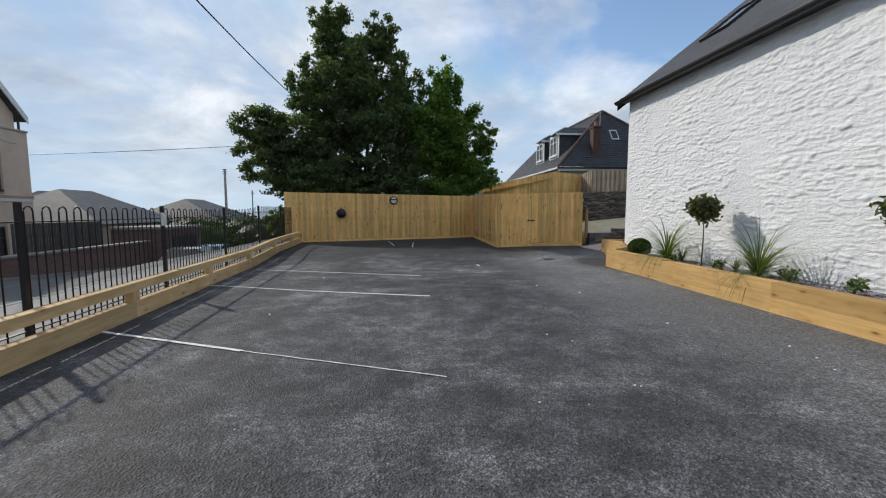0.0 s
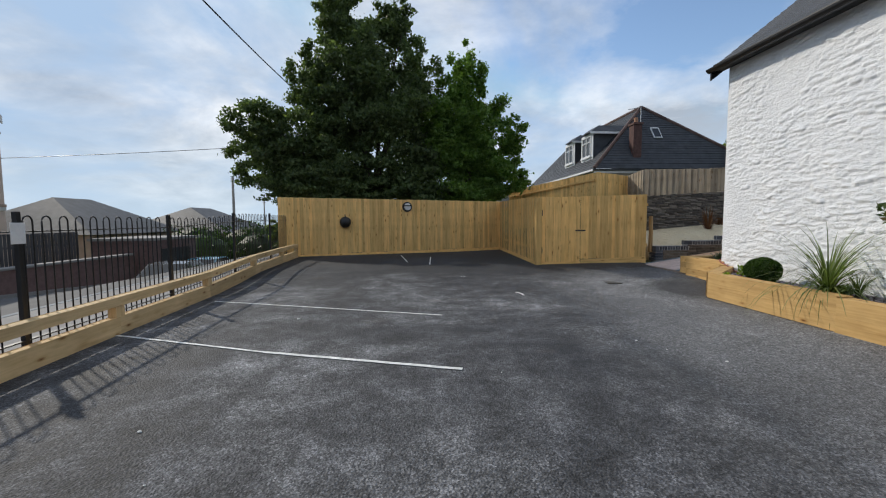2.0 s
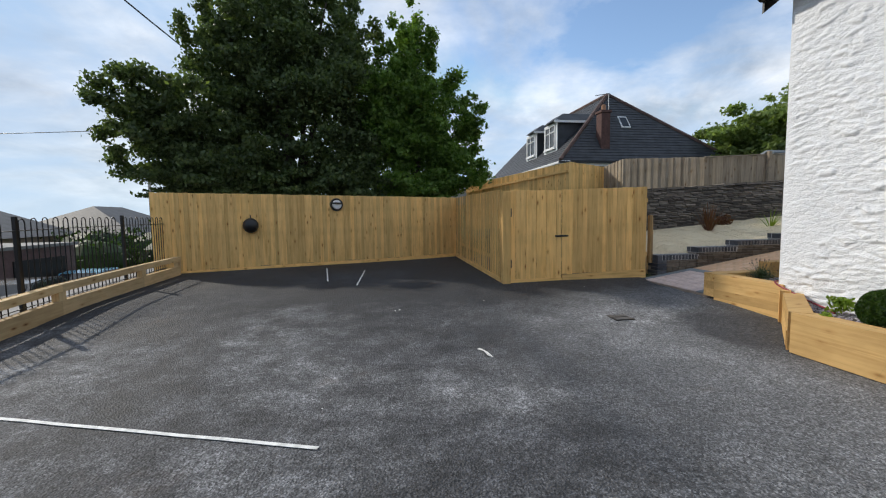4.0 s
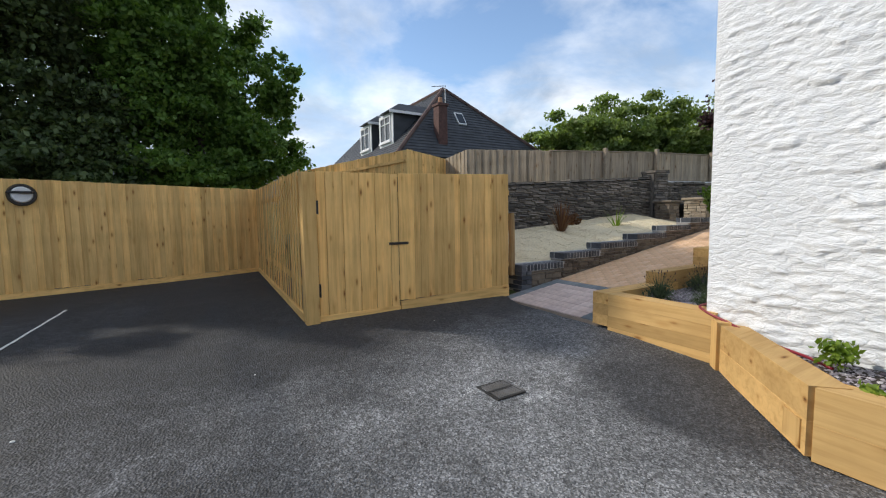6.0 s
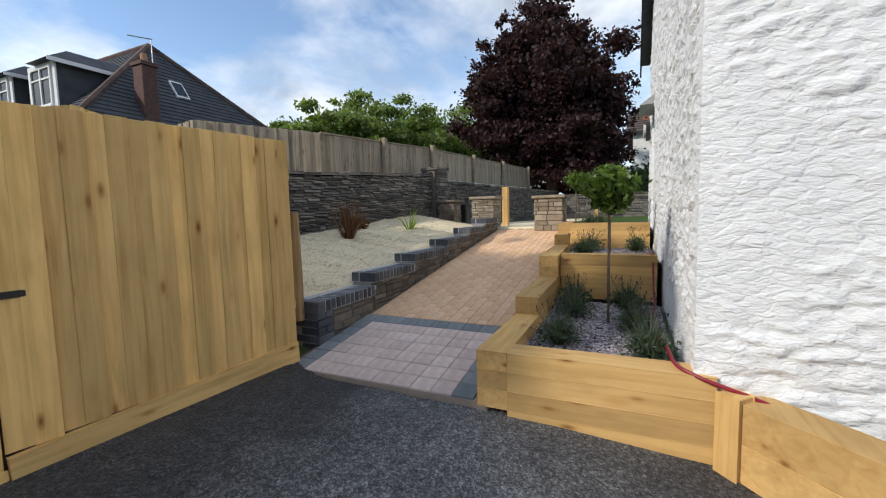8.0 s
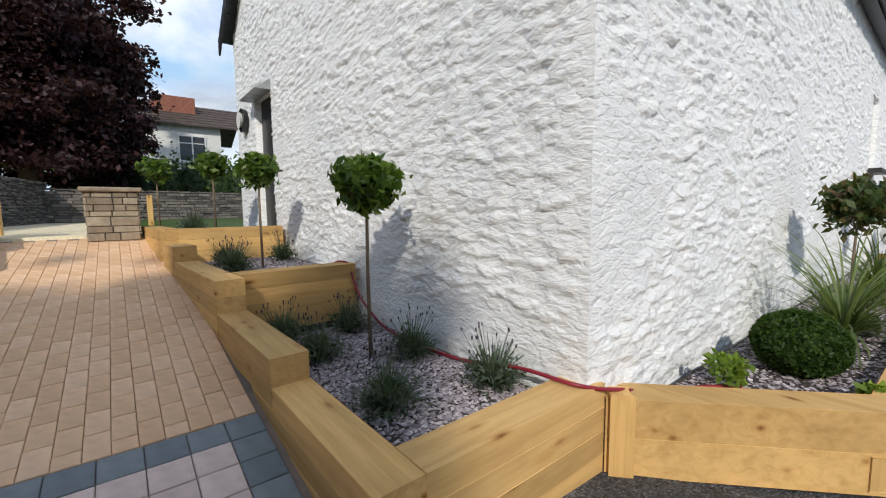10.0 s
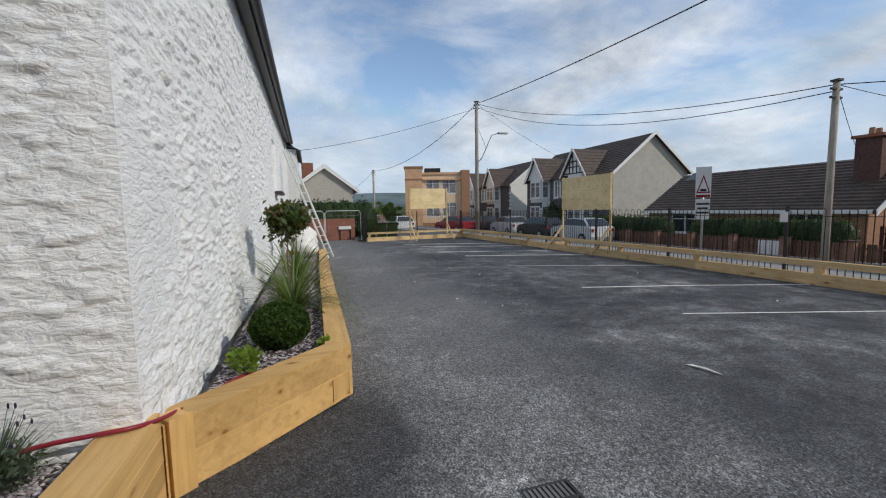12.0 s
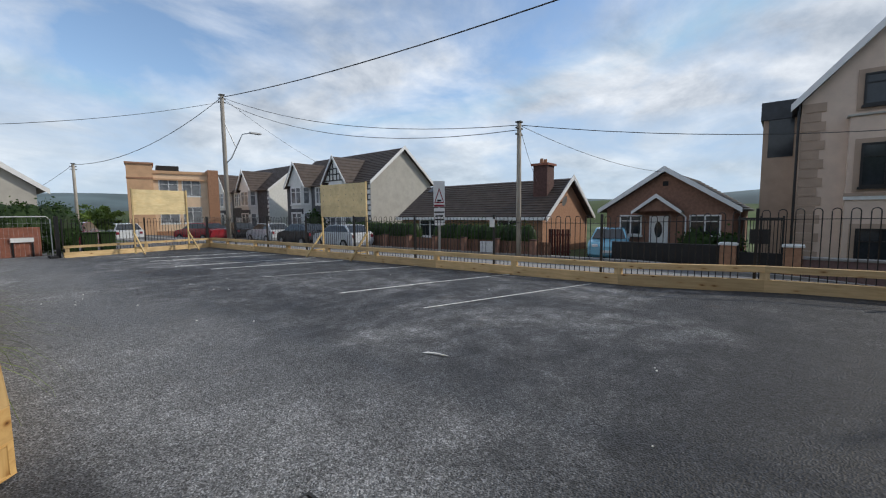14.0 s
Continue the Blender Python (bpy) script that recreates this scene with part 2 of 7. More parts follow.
def tiles_mat(name, c, lip=0.25, across=0.0):
    k = Mat(name, 0.6, 0, 0.4)
    col = k.ramp(k.noise(2.2, 5), (0.3, tuple(v * 0.7 for v in c)), (0.7, tuple(v * 1.3 for v in c)))
    k.color(k.mix(col, k.ramp(k.noise(30.0, 3), (0.3, 0.7), (0.7, 1.1)), 0.6, "MULTIPLY")).bump(k.noise(25.0, 3), 0.3, 0.01)
    return k.m


M = {}
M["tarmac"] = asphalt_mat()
M["render"] = render_mat()
for i, ax in enumerate("xyz"):
    M["sleeper_" + ax] = timber("sleeper_timber_" + ax, i, (0.64, 0.42, 0.175), (0.53, 0.33, 0.125), 0.5)
    M["fence_" + ax] = timber("fence_timber_" + ax, i, (0.88, 0.585, 0.235), (0.69, 0.43, 0.15), 0.6)
    M["old_" + ax] = timber("weathered_timber_" + ax, i, (0.38, 0.325, 0.255), (0.23, 0.19, 0.145))
for i, ax in enumerate("xyz"):
    M["rail_" + ax] = timber("rail_timber_" + ax, i, (0.68, 0.51, 0.29), (0.56, 0.40, 0.21), 0.6)
M["brown_z"] = timber("stained_timber", 2, (0.10, 0.03, 0.025), (0.06, 0.02, 0.018))
M["post_z"] = timber("post_timber", 2, (0.42, 0.30, 0.16), (0.24, 0.16, 0.085))
M["brown_y"] = M["brown_z"]
M["rust_z"] = timber("red_brown_timber", 2, (0.20, 0.115, 0.085), (0.12, 0.07, 0.055))
M["rust_y"] = M["rust_z"]
M["grey_z"] = timber("grey_stained_timber", 2, (0.09, 0.09, 0.10), (0.05, 0.05, 0.06))
M["grey_y"] = M["grey_z"]
M["batten"] = timber("pale_timber", 2, (0.66, 0.51, 0.28), (0.50, 0.35, 0.16))
M["ply"] = timber("plywood", 0, (0.93, 0.77, 0.46), (0.84, 0.66, 0.36), knots=False)
M["bark"] = plain("bark", (0.075, 0.06, 0.045), 0.9, var=0.4, bump=0.8, fine=30)
M["stem"] = plain("stem", (0.16, 0.12, 0.08), 0.85, var=0.3)
M["black"] = plain("black_metal", (0.012, 0.012, 0.013), 0.4, 0.0, 0.2)
M["galv"] = plain("galvanised", (0.42, 0.43, 0.44), 0.45, 0.8, 0.2)
M["slate"] = tiles_mat("slate_roof", (0.055, 0.06, 0.068))
M["ridge_tile"] = plain("ridge_tile", (0.115, 0.07, 0.058), 0.8, var=0.4, scale=3)
M["brown_tile"] = tiles_mat("brown_tile", (0.075, 0.055, 0.045))
M["upvc"] = plain("white_plastic", (0.78, 0.78, 0.77), 0.4, var=0.03, bump=0.02)
M["white"] = plain("white_paint", (0.74, 0.74, 0.71), 0.7, var=0.08)
M["line"] = plain("line_paint", (0.80, 0.80, 0.76), 0.7, var=0.25, scale=14)
M["cream"] = plain("tan_render", (0.66, 0.52, 0.42), 0.85, var=0.08, scale=2)
M["brick_dark"] = plain("dark_brick", (0.10, 0.05, 0.042), 0.85, var=0.3, scale=8)
M["tan_dark"] = plain("tan_band", (0.42, 0.31, 0.235), 0.85, var=0.1, scale=2)
M["grey_render"] = plain("grey_render", (0.42, 0.40, 0.36), 0.9, var=0.1, scale=2)
M["ochre_pale"] = plain("pale_ochre_render", (0.74, 0.54, 0.36), 0.85, var=0.1, scale=1.5)
M["ochre"] = plain("ochre_render", (0.62, 0.38, 0.22), 0.85, var=0.12, scale=1.5)
M["brick_mauve"] = plain("mauve_brick", (0.17, 0.105, 0.095), 0.85, var=0.2, scale=8, bump=0.4)
M["brick_brown"] = plain("brown_brick", (0.27, 0.145, 0.10), 0.85, var=0.2, scale=8, bump=0.4)
M["brick_red"] = plain("red_brick", (0.26, 0.10, 0.065), 0.85, var=0.25, scale=8, bump=0.4)
M["brick_orange"] = plain("orange_brick", (0.36, 0.19, 0.11), 0.85, var=0.2, scale=8, bump=0.4)
M["soil"] = plain("soil", (0.045, 0.035, 0.028), 0.95, var=0.4, scale=12, bump=0.9)
M["glass"] = plain("window_glass", (0.03, 0.035, 0.04), 0.08, 0.0, 0.2, bump=0.0)
M["net_glass"] = plain("curtained_glass", (0.20, 0.21, 0.22), 0.15, 0.0, 0.5, scale=1.5, bump=0.0)
M["alloy"] = plain("dull_aluminium", (0.62, 0.62, 0.60), 0.5, 0.25, 0.1)
M["dark"] = plain("dark_interior", (0.015, 0.015, 0.016), 0.8, var=0.2)
M["hose"] = plain("red_hose", (0.24, 0.015, 0.03), 0.4, var=0.15)
M["rubber"] = plain("rubber", (0.015, 0.015, 0.016), 0.85)
M["worn_iron"] = plain("worn_iron", (0.17, 0.165, 0.16), 0.5, 0.4, 0.3)
M["iron"] = plain("cast_iron", (0.06, 0.058, 0.055), 0.55, 0.6, 0.3)
M["joint_sand"] = plain("joint_sand", (0.24, 0.19, 0.15), 0.95, var=0.2, bump=0.3)
M["pale_mortar"] = plain("pale_mortar", (0.46, 0.46, 0.46), 0.95, var=0.12, bump=0.3)
M["mortar"] = plain("mortar", (0.30, 0.29, 0.27), 0.95, var=0.15, bump=0.4)
M["blue_brick"] = stone("blue_brick", (0.05, 0.058, 0.072), (0.085, 0.094, 0.112), (0.13, 0.138, 0.155), 0.45, scale=12, bump=0.2)
M["rubble"] = stone("rubble_stone", (0.10, 0.08, 0.065), (0.17, 0.14, 0.11), (0.24, 0.20, 0.16), island=True)
M["drystone"] = stone("dark_drystone", (0.08, 0.075, 0.07), (0.17, 0.155, 0.14), (0.28, 0.25, 0.22), island=True)
M["pale_stone"] = stone("pale_stone", (0.22, 0.18, 0.13), (0.33, 0.27, 0.20), (0.42, 0.36, 0.28), island=True)
M["pave_orange"] = paving("orange_block", (0.66, 0.42, 0.25), (0.71, 0.465, 0.285), (0.76, 0.52, 0.34))
M["pave_pink"] = paving("pink_block", (0.54, 0.43, 0.39), (0.60, 0.48, 0.43), (0.66, 0.54, 0.49))
M["pave_grey"] = paving("grey_block", (0.15, 0.175, 0.19), (0.20, 0.225, 0.24), (0.25, 0.275, 0.29))
M["gravel"] = stone("cream_gravel", (0.70, 0.58, 0.37), (0.82, 0.71, 0.49), (0.90, 0.82, 0.62), 0.9, True, 30, 0.3)
M["chip"] = stone("slate_chippings", (0.18, 0.15, 0.17), (0.36, 0.32, 0.35), (0.60, 0.56, 0.58), 0.7, True, 30, 0.3)
M["tree"] = leafy("tree_leaves", (0.06, 0.09, 0.04), (0.10, 0.145, 0.06), (0.17, 0.225, 0.095))
M["tree_mid"] = leafy("bright_tree_leaves", (0.07, 0.14, 0.025), (0.12, 0.21, 0.04), (0.18, 0.29, 0.065))
# paler leaf greens, lifted to carry distance haze in the colour
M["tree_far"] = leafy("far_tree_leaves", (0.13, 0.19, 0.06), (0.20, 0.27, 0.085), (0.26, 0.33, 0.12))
M["purple"] = leafy("copper_leaves", (0.022, 0.010, 0.014), (0.045, 0.020, 0.027), (0.085, 0.036, 0.042))
M["bay"] = leafy("bay_leaves", (0.045, 0.09, 0.018), (0.09, 0.155, 0.028), (0.17, 0.26, 0.05), 0.35)
M["photinia"] = leafy("photinia_leaves", (0.04, 0.075, 0.025), (0.08, 0.12, 0.04), (0.15, 0.10, 0.055), 0.35)
M["box"] = leafy("box_leaves", (0.02, 0.05, 0.008), (0.04, 0.085, 0.012), (0.07, 0.13, 0.02))
M["lime"] = leafy("lime_leaves", (0.12, 0.20, 0.03), (0.20, 0.30, 0.04), (0.32, 0.42, 0.06))
M["strap"] = leafy("strap_leaves", (0.08, 0.12, 0.04), (0.14, 0.19, 0.07), (0.24, 0.30, 0.13))
M["lavender"] = leafy("lavender_leaves", (0.06, 0.085, 0.06), (0.09, 0.125, 0.085), (0.13, 0.17, 0.12))
M["flower"] = leafy("lavender_heads", (0.03, 0.02, 0.05), (0.06, 0.045, 0.09), (0.09, 0.07, 0.12))
M["bronze"] = leafy("bronze_leaves", (0.10, 0.04, 0.025), (0.16, 0.07, 0.04), (0.22, 0.12, 0.07))
M["hedge"] = leafy("hedge_leaves", (0.02, 0.045, 0.012), (0.035, 0.07, 0.018), (0.055, 0.10, 0.025))
M["grass"] = leafy("lawn_grass", (0.05, 0.11, 0.015), (0.08, 0.15, 0.02), (0.11, 0.19, 0.035))


def land_mat():
    k = Mat("land", 0.95, 0, 0.2)
    a = k.ramp(k.noise(0.012, 6, 0.6), (0.3, (0.045, 0.075, 0.025)), (0.5, (0.09, 0.12, 0.05)), (0.7, (0.12, 0.14, 0.07)))
    b = k.mix(a, k.ramp(k.voro(0.02, "F1", "Color"), (0.2, 0.5), (0.8, 1.2)), 0.6, "MULTIPLY")
    k.color(b).bump(k.noise(0.5, 4), 0.4, 0.3)
    return k.m


M["land"] = land_mat()
# the blue of distance haze is mixed into this hill colour
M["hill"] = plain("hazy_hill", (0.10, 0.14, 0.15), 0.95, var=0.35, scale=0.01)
M["road"] = plain("road_asphalt", (0.10, 0.10, 0.10), 0.85, var=0.2, scale=1.0, bump=0.3)
M["pavement"] = plain("pavement_slab", (0.27, 0.26, 0.245), 0.85, var=0.12, scale=2.0, bump=0.2)


def paint(name, c):
    k = Mat(name, 0.25, 0.0, 0.6)
    k.b.inputs["Coat Weight"].default_value = 0.6
    k.color(k.mix(c, k.ramp(k.noise(9.0, 3), (0.3, 0.9), (0.7, 1.05)), 0.5, "MULTIPLY"))
    return k.m


# ---------- mesh helpers ----------
def origin(ob):
    v = Vector((0, 0, 0))
    while ob:
        v += ob.location
        ob = ob.parent
    return v


def mesh_ob(name, bm, material, smooth=False):
    me = bpy.data.meshes.new(name)
    if smooth:
        for f in bm.faces:
            f.smooth = True
    bm.to_mesh(me)
    bm.free()
    me.materials.append(M[material] if isinstance(material, str) else material)
    return new(name, me)


def part(name, bm, material, parent, label="", smooth=False, kind=""):
    """One mesh under a thing; its vertices are given in the world."""
    o = origin(parent)
    bmesh.ops.translate(bm, verts=bm.verts, vec=-o)
    ob = mesh_ob(name, bm, material, smooth)
    ob.parent = parent
    return tagged(ob, label, kind=kind)


def piece(name, me, parent, x, y, z, rz=0.0, rx=0.0, ry=0.0):
    ob = new(name, me)
    ob.parent = parent
    o = origin(parent)
    ob.location = (x - o.x, y - o.y, z - o.z)
    ob.rotation_euler = (rx, ry, rz)
    return ob


def thing(name, at, label, category, group=""):
    ob = new(name)
    ob.empty_display_size = 0.1
    ob.location = at
    return tagged(ob, label, category, group)


def solid(name, bm, material, label, category="", group="", kind="", smooth=False):
    return tagged(mesh_ob(name, bm, material, smooth), label, category, group, kind)


def box(bm, x0, x1, y0, y1, z0, z1, bevel=0.0):
    r = bmesh.ops.create_cube(bm, size=1.0)
    vs = r["verts"]
    for v in vs:
        v.co = Vector((x0 + (v.co.x + 0.5) * (x1 - x0), y0 + (v.co.y + 0.5) * (y1 - y0), z0 + (v.co.z + 0.5) * (z1 - z0)))
    if bevel:
        es = list({e for v in vs for e in v.link_edges})
        bmesh.ops.bevel(bm, geom=es, offset=bevel, segments=1, affect="EDGES")
    return bm


def B(*a, bevel=0.0):
    return box(bmesh.new(), *a, bevel=bevel)


def beam(bm, p, q, w, h, bevel=0.0, up=(0, 0, 1)):
    """A squared bar from p to q, w wide (level), h high."""
    p, q = Vector(p), Vector(q)
    d = (q - p)
    ln = d.length
    d.normalize()
    u = Vector(up)
    s = d.cross(u)
    if s.length < 1e-4:
        s = Vector((1, 0, 0))
    s.normalize()
    u = s.cross(d)
    r = bmesh.ops.create_cube(bm, size=1.0)
    for v in r["verts"]:
        c = v.co.copy()
        v.co = p + d * ((c.x + 0.5) * ln) + s * (c.y * w) + u * (c.z * h)
    if bevel:
        es = list({e for v in r["verts"] for e in v.link_edges})
        bmesh.ops.bevel(bm, geom=es, offset=bevel, segments=1, affect="EDGES")
    return bm


def tube(bm, pts, r, seg=6, r2=None):
    """A round bar through the points."""
    pts = [Vector(p) for p in pts]
    rings = []
    n = len(pts)
    for i, p in enumerate(pts):
        d = (pts[min(i + 1, n - 1)] - pts[max(i - 1, 0)]).normalized()
        a = d.cross(Vector((0.13, 0.31, 0.94)))
        if a.length < 0.2:
            a = d.cross(Vector((1, 0, 0)))
        a.normalize()
        b = d.cross(a)
        rr = r if r2 is None else r + (r2 - r) * i / max(1, n - 1)
        rings.append([bm.verts.new(p + (a * math.cos(6.2832 * k / seg) + b * math.sin(6.2832 * k / seg)) * rr) for k in range(seg)])
    for i in range(n - 1):
        for k in range(seg):
            bm.faces.new((rings[i][k], rings[i][(k + 1) % seg], rings[i + 1][(k + 1) % seg], rings[i + 1][k]))
    bm.faces.new(rings[0][::-1])
    bm.faces.new(rings[-1])
    return bm


def poly(bm, pts):
    return bm.faces.new([bm.verts.new(p) for p in pts])


def prism(bm, pts, vec):
    """A flat outline pushed along vec."""
    vec = Vector(vec)
    a = [bm.verts.new(p) for p in pts]
    b = [bm.verts.new(Vector(p) + vec) for p in pts]
    n = len(a)
    bm.faces.new(a[::-1])
    bm.faces.new(b)
    for i in range(n):
        bm.faces.new((a[i], a[(i + 1) % n], b[(i + 1) % n], b[i]))
    bmesh.ops.recalc_face_normals(bm, faces=bm.faces)
    return bm


def fast_mesh(name, verts, faces, material, smooth=False):
    me = bpy.data.meshes.new(name)
    me.from_pydata(verts, [], faces)
    me.materials.append(M[material] if isinstance(material, str) else material)
    if smooth:
        me.polygons.foreach_set("use_smooth", [True] * len(me.polygons))
    return me


def leaves(name, rng, blobs, count, size, material, flat=0.0, long=1.6, shell=0.5, stray=0.12, lumpy=1.0):
    """Many folded leaves spread through ellipsoids (x, y, z, rx, ry, rz)."""
    blobs = np.array(blobs, float)
    vol = (blobs[:, 3] * blobs[:, 4] * blobs[:, 5]) ** 0.8
    pick = rng.choice(len(blobs), count, p=vol / vol.sum())
    d = rng.normal(size=(count, 3))
    d /= np.linalg.norm(d, axis=1)[:, None]
    rad = shell + (1 - shell) * rng.random(count) ** 0.7
    rad = rad * np.where(rng.random(count) < stray, rng.uniform(1.0, 1.45, count), 1.0)
    lump = 1 + lumpy * 0.22 * np.sin(d[:, 0] * 7 + pick) * np.cos(d[:, 2] * 6 + pick * 2.1) + lumpy * 0.12 * np.sin(d[:, 1] * 13 + pick * 1.7)
    c = blobs[pick, :3] + d * blobs[pick, 3:6] * (rad * lump)[:, None]
    n = rng.normal(size=(count, 3)) + np.array([0, 0, flat])
    n /= np.linalg.norm(n, axis=1)[:, None]
    a = np.cross(n, rng.normal(size=(count, 3)))
    a /= np.linalg.norm(a, axis=1)[:, None]
    b = np.cross(n, a)
    s = (size * (0.6 + 0.8 * rng.random(count)))[:, None]
    v = np.stack([c - a * s * long * 0.5, c + b * s * 0.5 + n * s * 0.15, c + a * s * long * 0.5, c - b * s * 0.5 + n * s * 0.15], 1).reshape(-1, 3)
    me = bpy.data.meshes.new(name)
    me.vertices.add(count * 4)
    me.vertices.foreach_set("co", v.ravel())
    idx = np.arange(count * 4, dtype=np.int32)
    me.loops.add(count * 4)
    me.loops.foreach_set("vertex_index", idx)
    me.polygons.add(count)
    me.polygons.foreach_set("loop_start", np.arange(0, count * 4, 4, dtype=np.int32))
    me.polygons.foreach_set("loop_total", np.full(count, 4, dtype=np.int32))
    me.update(calc_edges=True)
    me.materials.append(M[material])
    return me


def blades(rng, x, y, z, count, length, width, droop=0.6, spread=0.5, seg=5):
    """Arching strap leaves from one crown."""
    vs, fs = [], []
    for i in range(count):
        an = rng.random() * 6.283
        el = radians(90) - (0.1 + rng.random() * spread) * 1.4
        ln = length * (0.6 + 0.5 * rng.random())
        dx, dy = math.cos(an), math.sin(an)
        px, pz, e = 0.01, 0.0, el
        side = Vector((-dy, dx, 0))
        base = len(vs)
        for k in range(seg + 1):
            w = width * (1 - (k / seg) ** 1.6) * 0.5 + 0.0008
            c = Vector((x + dx * px, y + dy * px, z + pz))
            vs.append(c - side * w)
            vs.append(c + side * w)
            px += math.cos(e) * ln / seg
            pz += math.sin(e) * ln / seg
            e -= droop * (0.5 + rng.random()) * 1.6 / seg * (1.4 - el / 1.6 + 0.4)
        for k in range(seg):
            a = base + 2 * k
            fs.append((a, a + 1, a + 3, a + 2))
    return vs, fs


# ---------- ground ----------
def smooth01(v):
    v = max(0.0, min(1.0, v))
    return v * v * (3 - 2 * v)


def rail_x(y):
    return -3.2 - 0.055 * y


def ground_z(x, y):
    k = smooth01((x - 4.5) / 1.3)
    rise = smooth01((y - 10.8 + 1.4 * k) / (2.8 + 1.3 * k))
    z = rise * (0.12 + 0.07 * smooth01((x - 1) / 5))
    e = rail_x(y) - 0.75 - x
    if e > 0:
        z -= 0.075 * max(0, min(y - 9, 30)) * smooth01((e - 1.5) / 3)
        z = z * (1 - smooth01(e / 1.0)) if z > 0 else z
        z = z - 0.75 * smooth01(e / 12) - 0.045 * max(0, e - 14) ** 0.9
    s = -8.6 - y
    if s > 0 and e <= 0:
        z -= 0.15 * smooth01(s / 4)
    return z


def ground_mesh():
    xs = sorted(set([-900, -500, -250, -120, -70, -45, -32, -26] + [round(-22 + i * 0.6, 2) for i in range(50)] + [9, 14, 20, 30, 45, 70, 120, 250, 500, 900]))
    ys = sorted(set([-900, -500, -250, -120, -70, -45, -30, -20] + [round(-15 + i * 0.6, 2) for i in range(61)] + [24, 30, 40, 60, 90, 150, 300, 600, 900]))
    vs, fs = [], []
    for y in ys:
        for x in xs:
            z = ground_z(x, y)
            if x > 5.9 and 11.8 < y < 13.62:
                z = min(z, 0.105)
            if y > 22:
                z += -0.03 * (y - 22) ** 0.8 if x < 5 else 0.0
            vs.append((x, y, z))
    nx = len(xs)
    for j in range(len(ys) - 1):
        for i in range(nx - 1):
            a = j * nx + i
            fs.append((a, a + 1, a + nx + 1, a + nx))
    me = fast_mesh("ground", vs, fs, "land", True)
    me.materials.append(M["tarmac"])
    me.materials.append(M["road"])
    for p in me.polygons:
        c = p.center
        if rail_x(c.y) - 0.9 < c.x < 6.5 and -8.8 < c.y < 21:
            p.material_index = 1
        elif (-14.5 < c.x < 8 and -40 < c.y < 60 and c.x < rail_x(c.y) - 0.4) or (-20 < c.y <= -8.6 and c.x < 30 and c.x > -20):
            p.material_index = 2
    return tagged(new("ground", me), "dark tarmac car park running out to road and fields", kind="structure")


ground_mesh()


def far_hills():
    rng = random.Random(5)
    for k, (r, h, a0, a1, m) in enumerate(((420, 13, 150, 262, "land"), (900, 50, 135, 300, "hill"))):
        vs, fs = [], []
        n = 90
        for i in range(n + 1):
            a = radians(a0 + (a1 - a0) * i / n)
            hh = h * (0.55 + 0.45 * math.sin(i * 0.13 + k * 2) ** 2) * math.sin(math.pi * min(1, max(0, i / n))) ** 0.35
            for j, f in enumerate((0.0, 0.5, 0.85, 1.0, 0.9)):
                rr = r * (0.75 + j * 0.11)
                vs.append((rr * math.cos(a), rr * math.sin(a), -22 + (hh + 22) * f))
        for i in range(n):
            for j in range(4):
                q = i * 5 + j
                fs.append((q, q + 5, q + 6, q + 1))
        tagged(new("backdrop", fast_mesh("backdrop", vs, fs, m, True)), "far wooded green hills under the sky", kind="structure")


far_hills()


# ---------- chapel-like white building ----------
WX, WY, WY0, EAVE = 5.97, 10.70, -4.4, 4.30
X_FAR = 12.9
APEX = (9.43, 7.02)
WF = 6.04


def relief(a, b, s):
    """Rough stonework under paint: thin flat stones laid in wandering courses, with ledges and daubed stretches."""
    n = noise.noise
    gable = s > 5
    fa, fb = (5.6, 17.0) if gable else (4.2, 15.0)
    q = Vector((a * fa + 0.6 * n(Vector((a * 2, b * 3, s))), b * fb + 0.9 * n(Vector((a * 0.4, b * 0.4, s + 2))) + 0.9 * n(Vector((a * 1.5, b * 2, s + 4))) + 0.4 * n(Vector((a * 6, b * 9, s))), s))
    d, pts = noise.voronoi(q, distance_metric="DISTANCE", exponent=2.5)
    edge = min(1.0, (d[1] - d[0]) * 4.5)
    cell = noise.cell(Vector((pts[0].x * 3.7, pts[0].y * 5.1, s)))
    tilt = (q.y - pts[0].y) * -0.018
    # some stretches were rendered nearly flat
    flat = n(Vector((a * 0.8, b * 1.1, s + 9))) + 0.25 * n(Vector((a * 3.1, b * 3.4, s + 2)))
    rough = 0.25 + 0.75 * smooth01((0.40 - flat) / 0.12)
    k1 = max(0.0, 1 - 2.6 * abs(n(Vector((a * 4.0, b * 19 + 0.6 * n(Vector((a * 0.9, b, s))), s))))) ** 1.5
    k2 = 1 - 2 * abs(n(Vector((a * 8, b * 26, s + 6))))
    k3 = n(Vector((a * 14, b * 30, s + 3)))
    h = 0.006 * edge + 0.011 * cell * edge + 0.5 * tilt * edge + 0.005 * k1 + 0.004 * k2 + 0.008 * k3
    return (1.0 if gable else 1.15) * rough * h + 0.006 * n(Vector((a * 1.5, b * 3, s)))


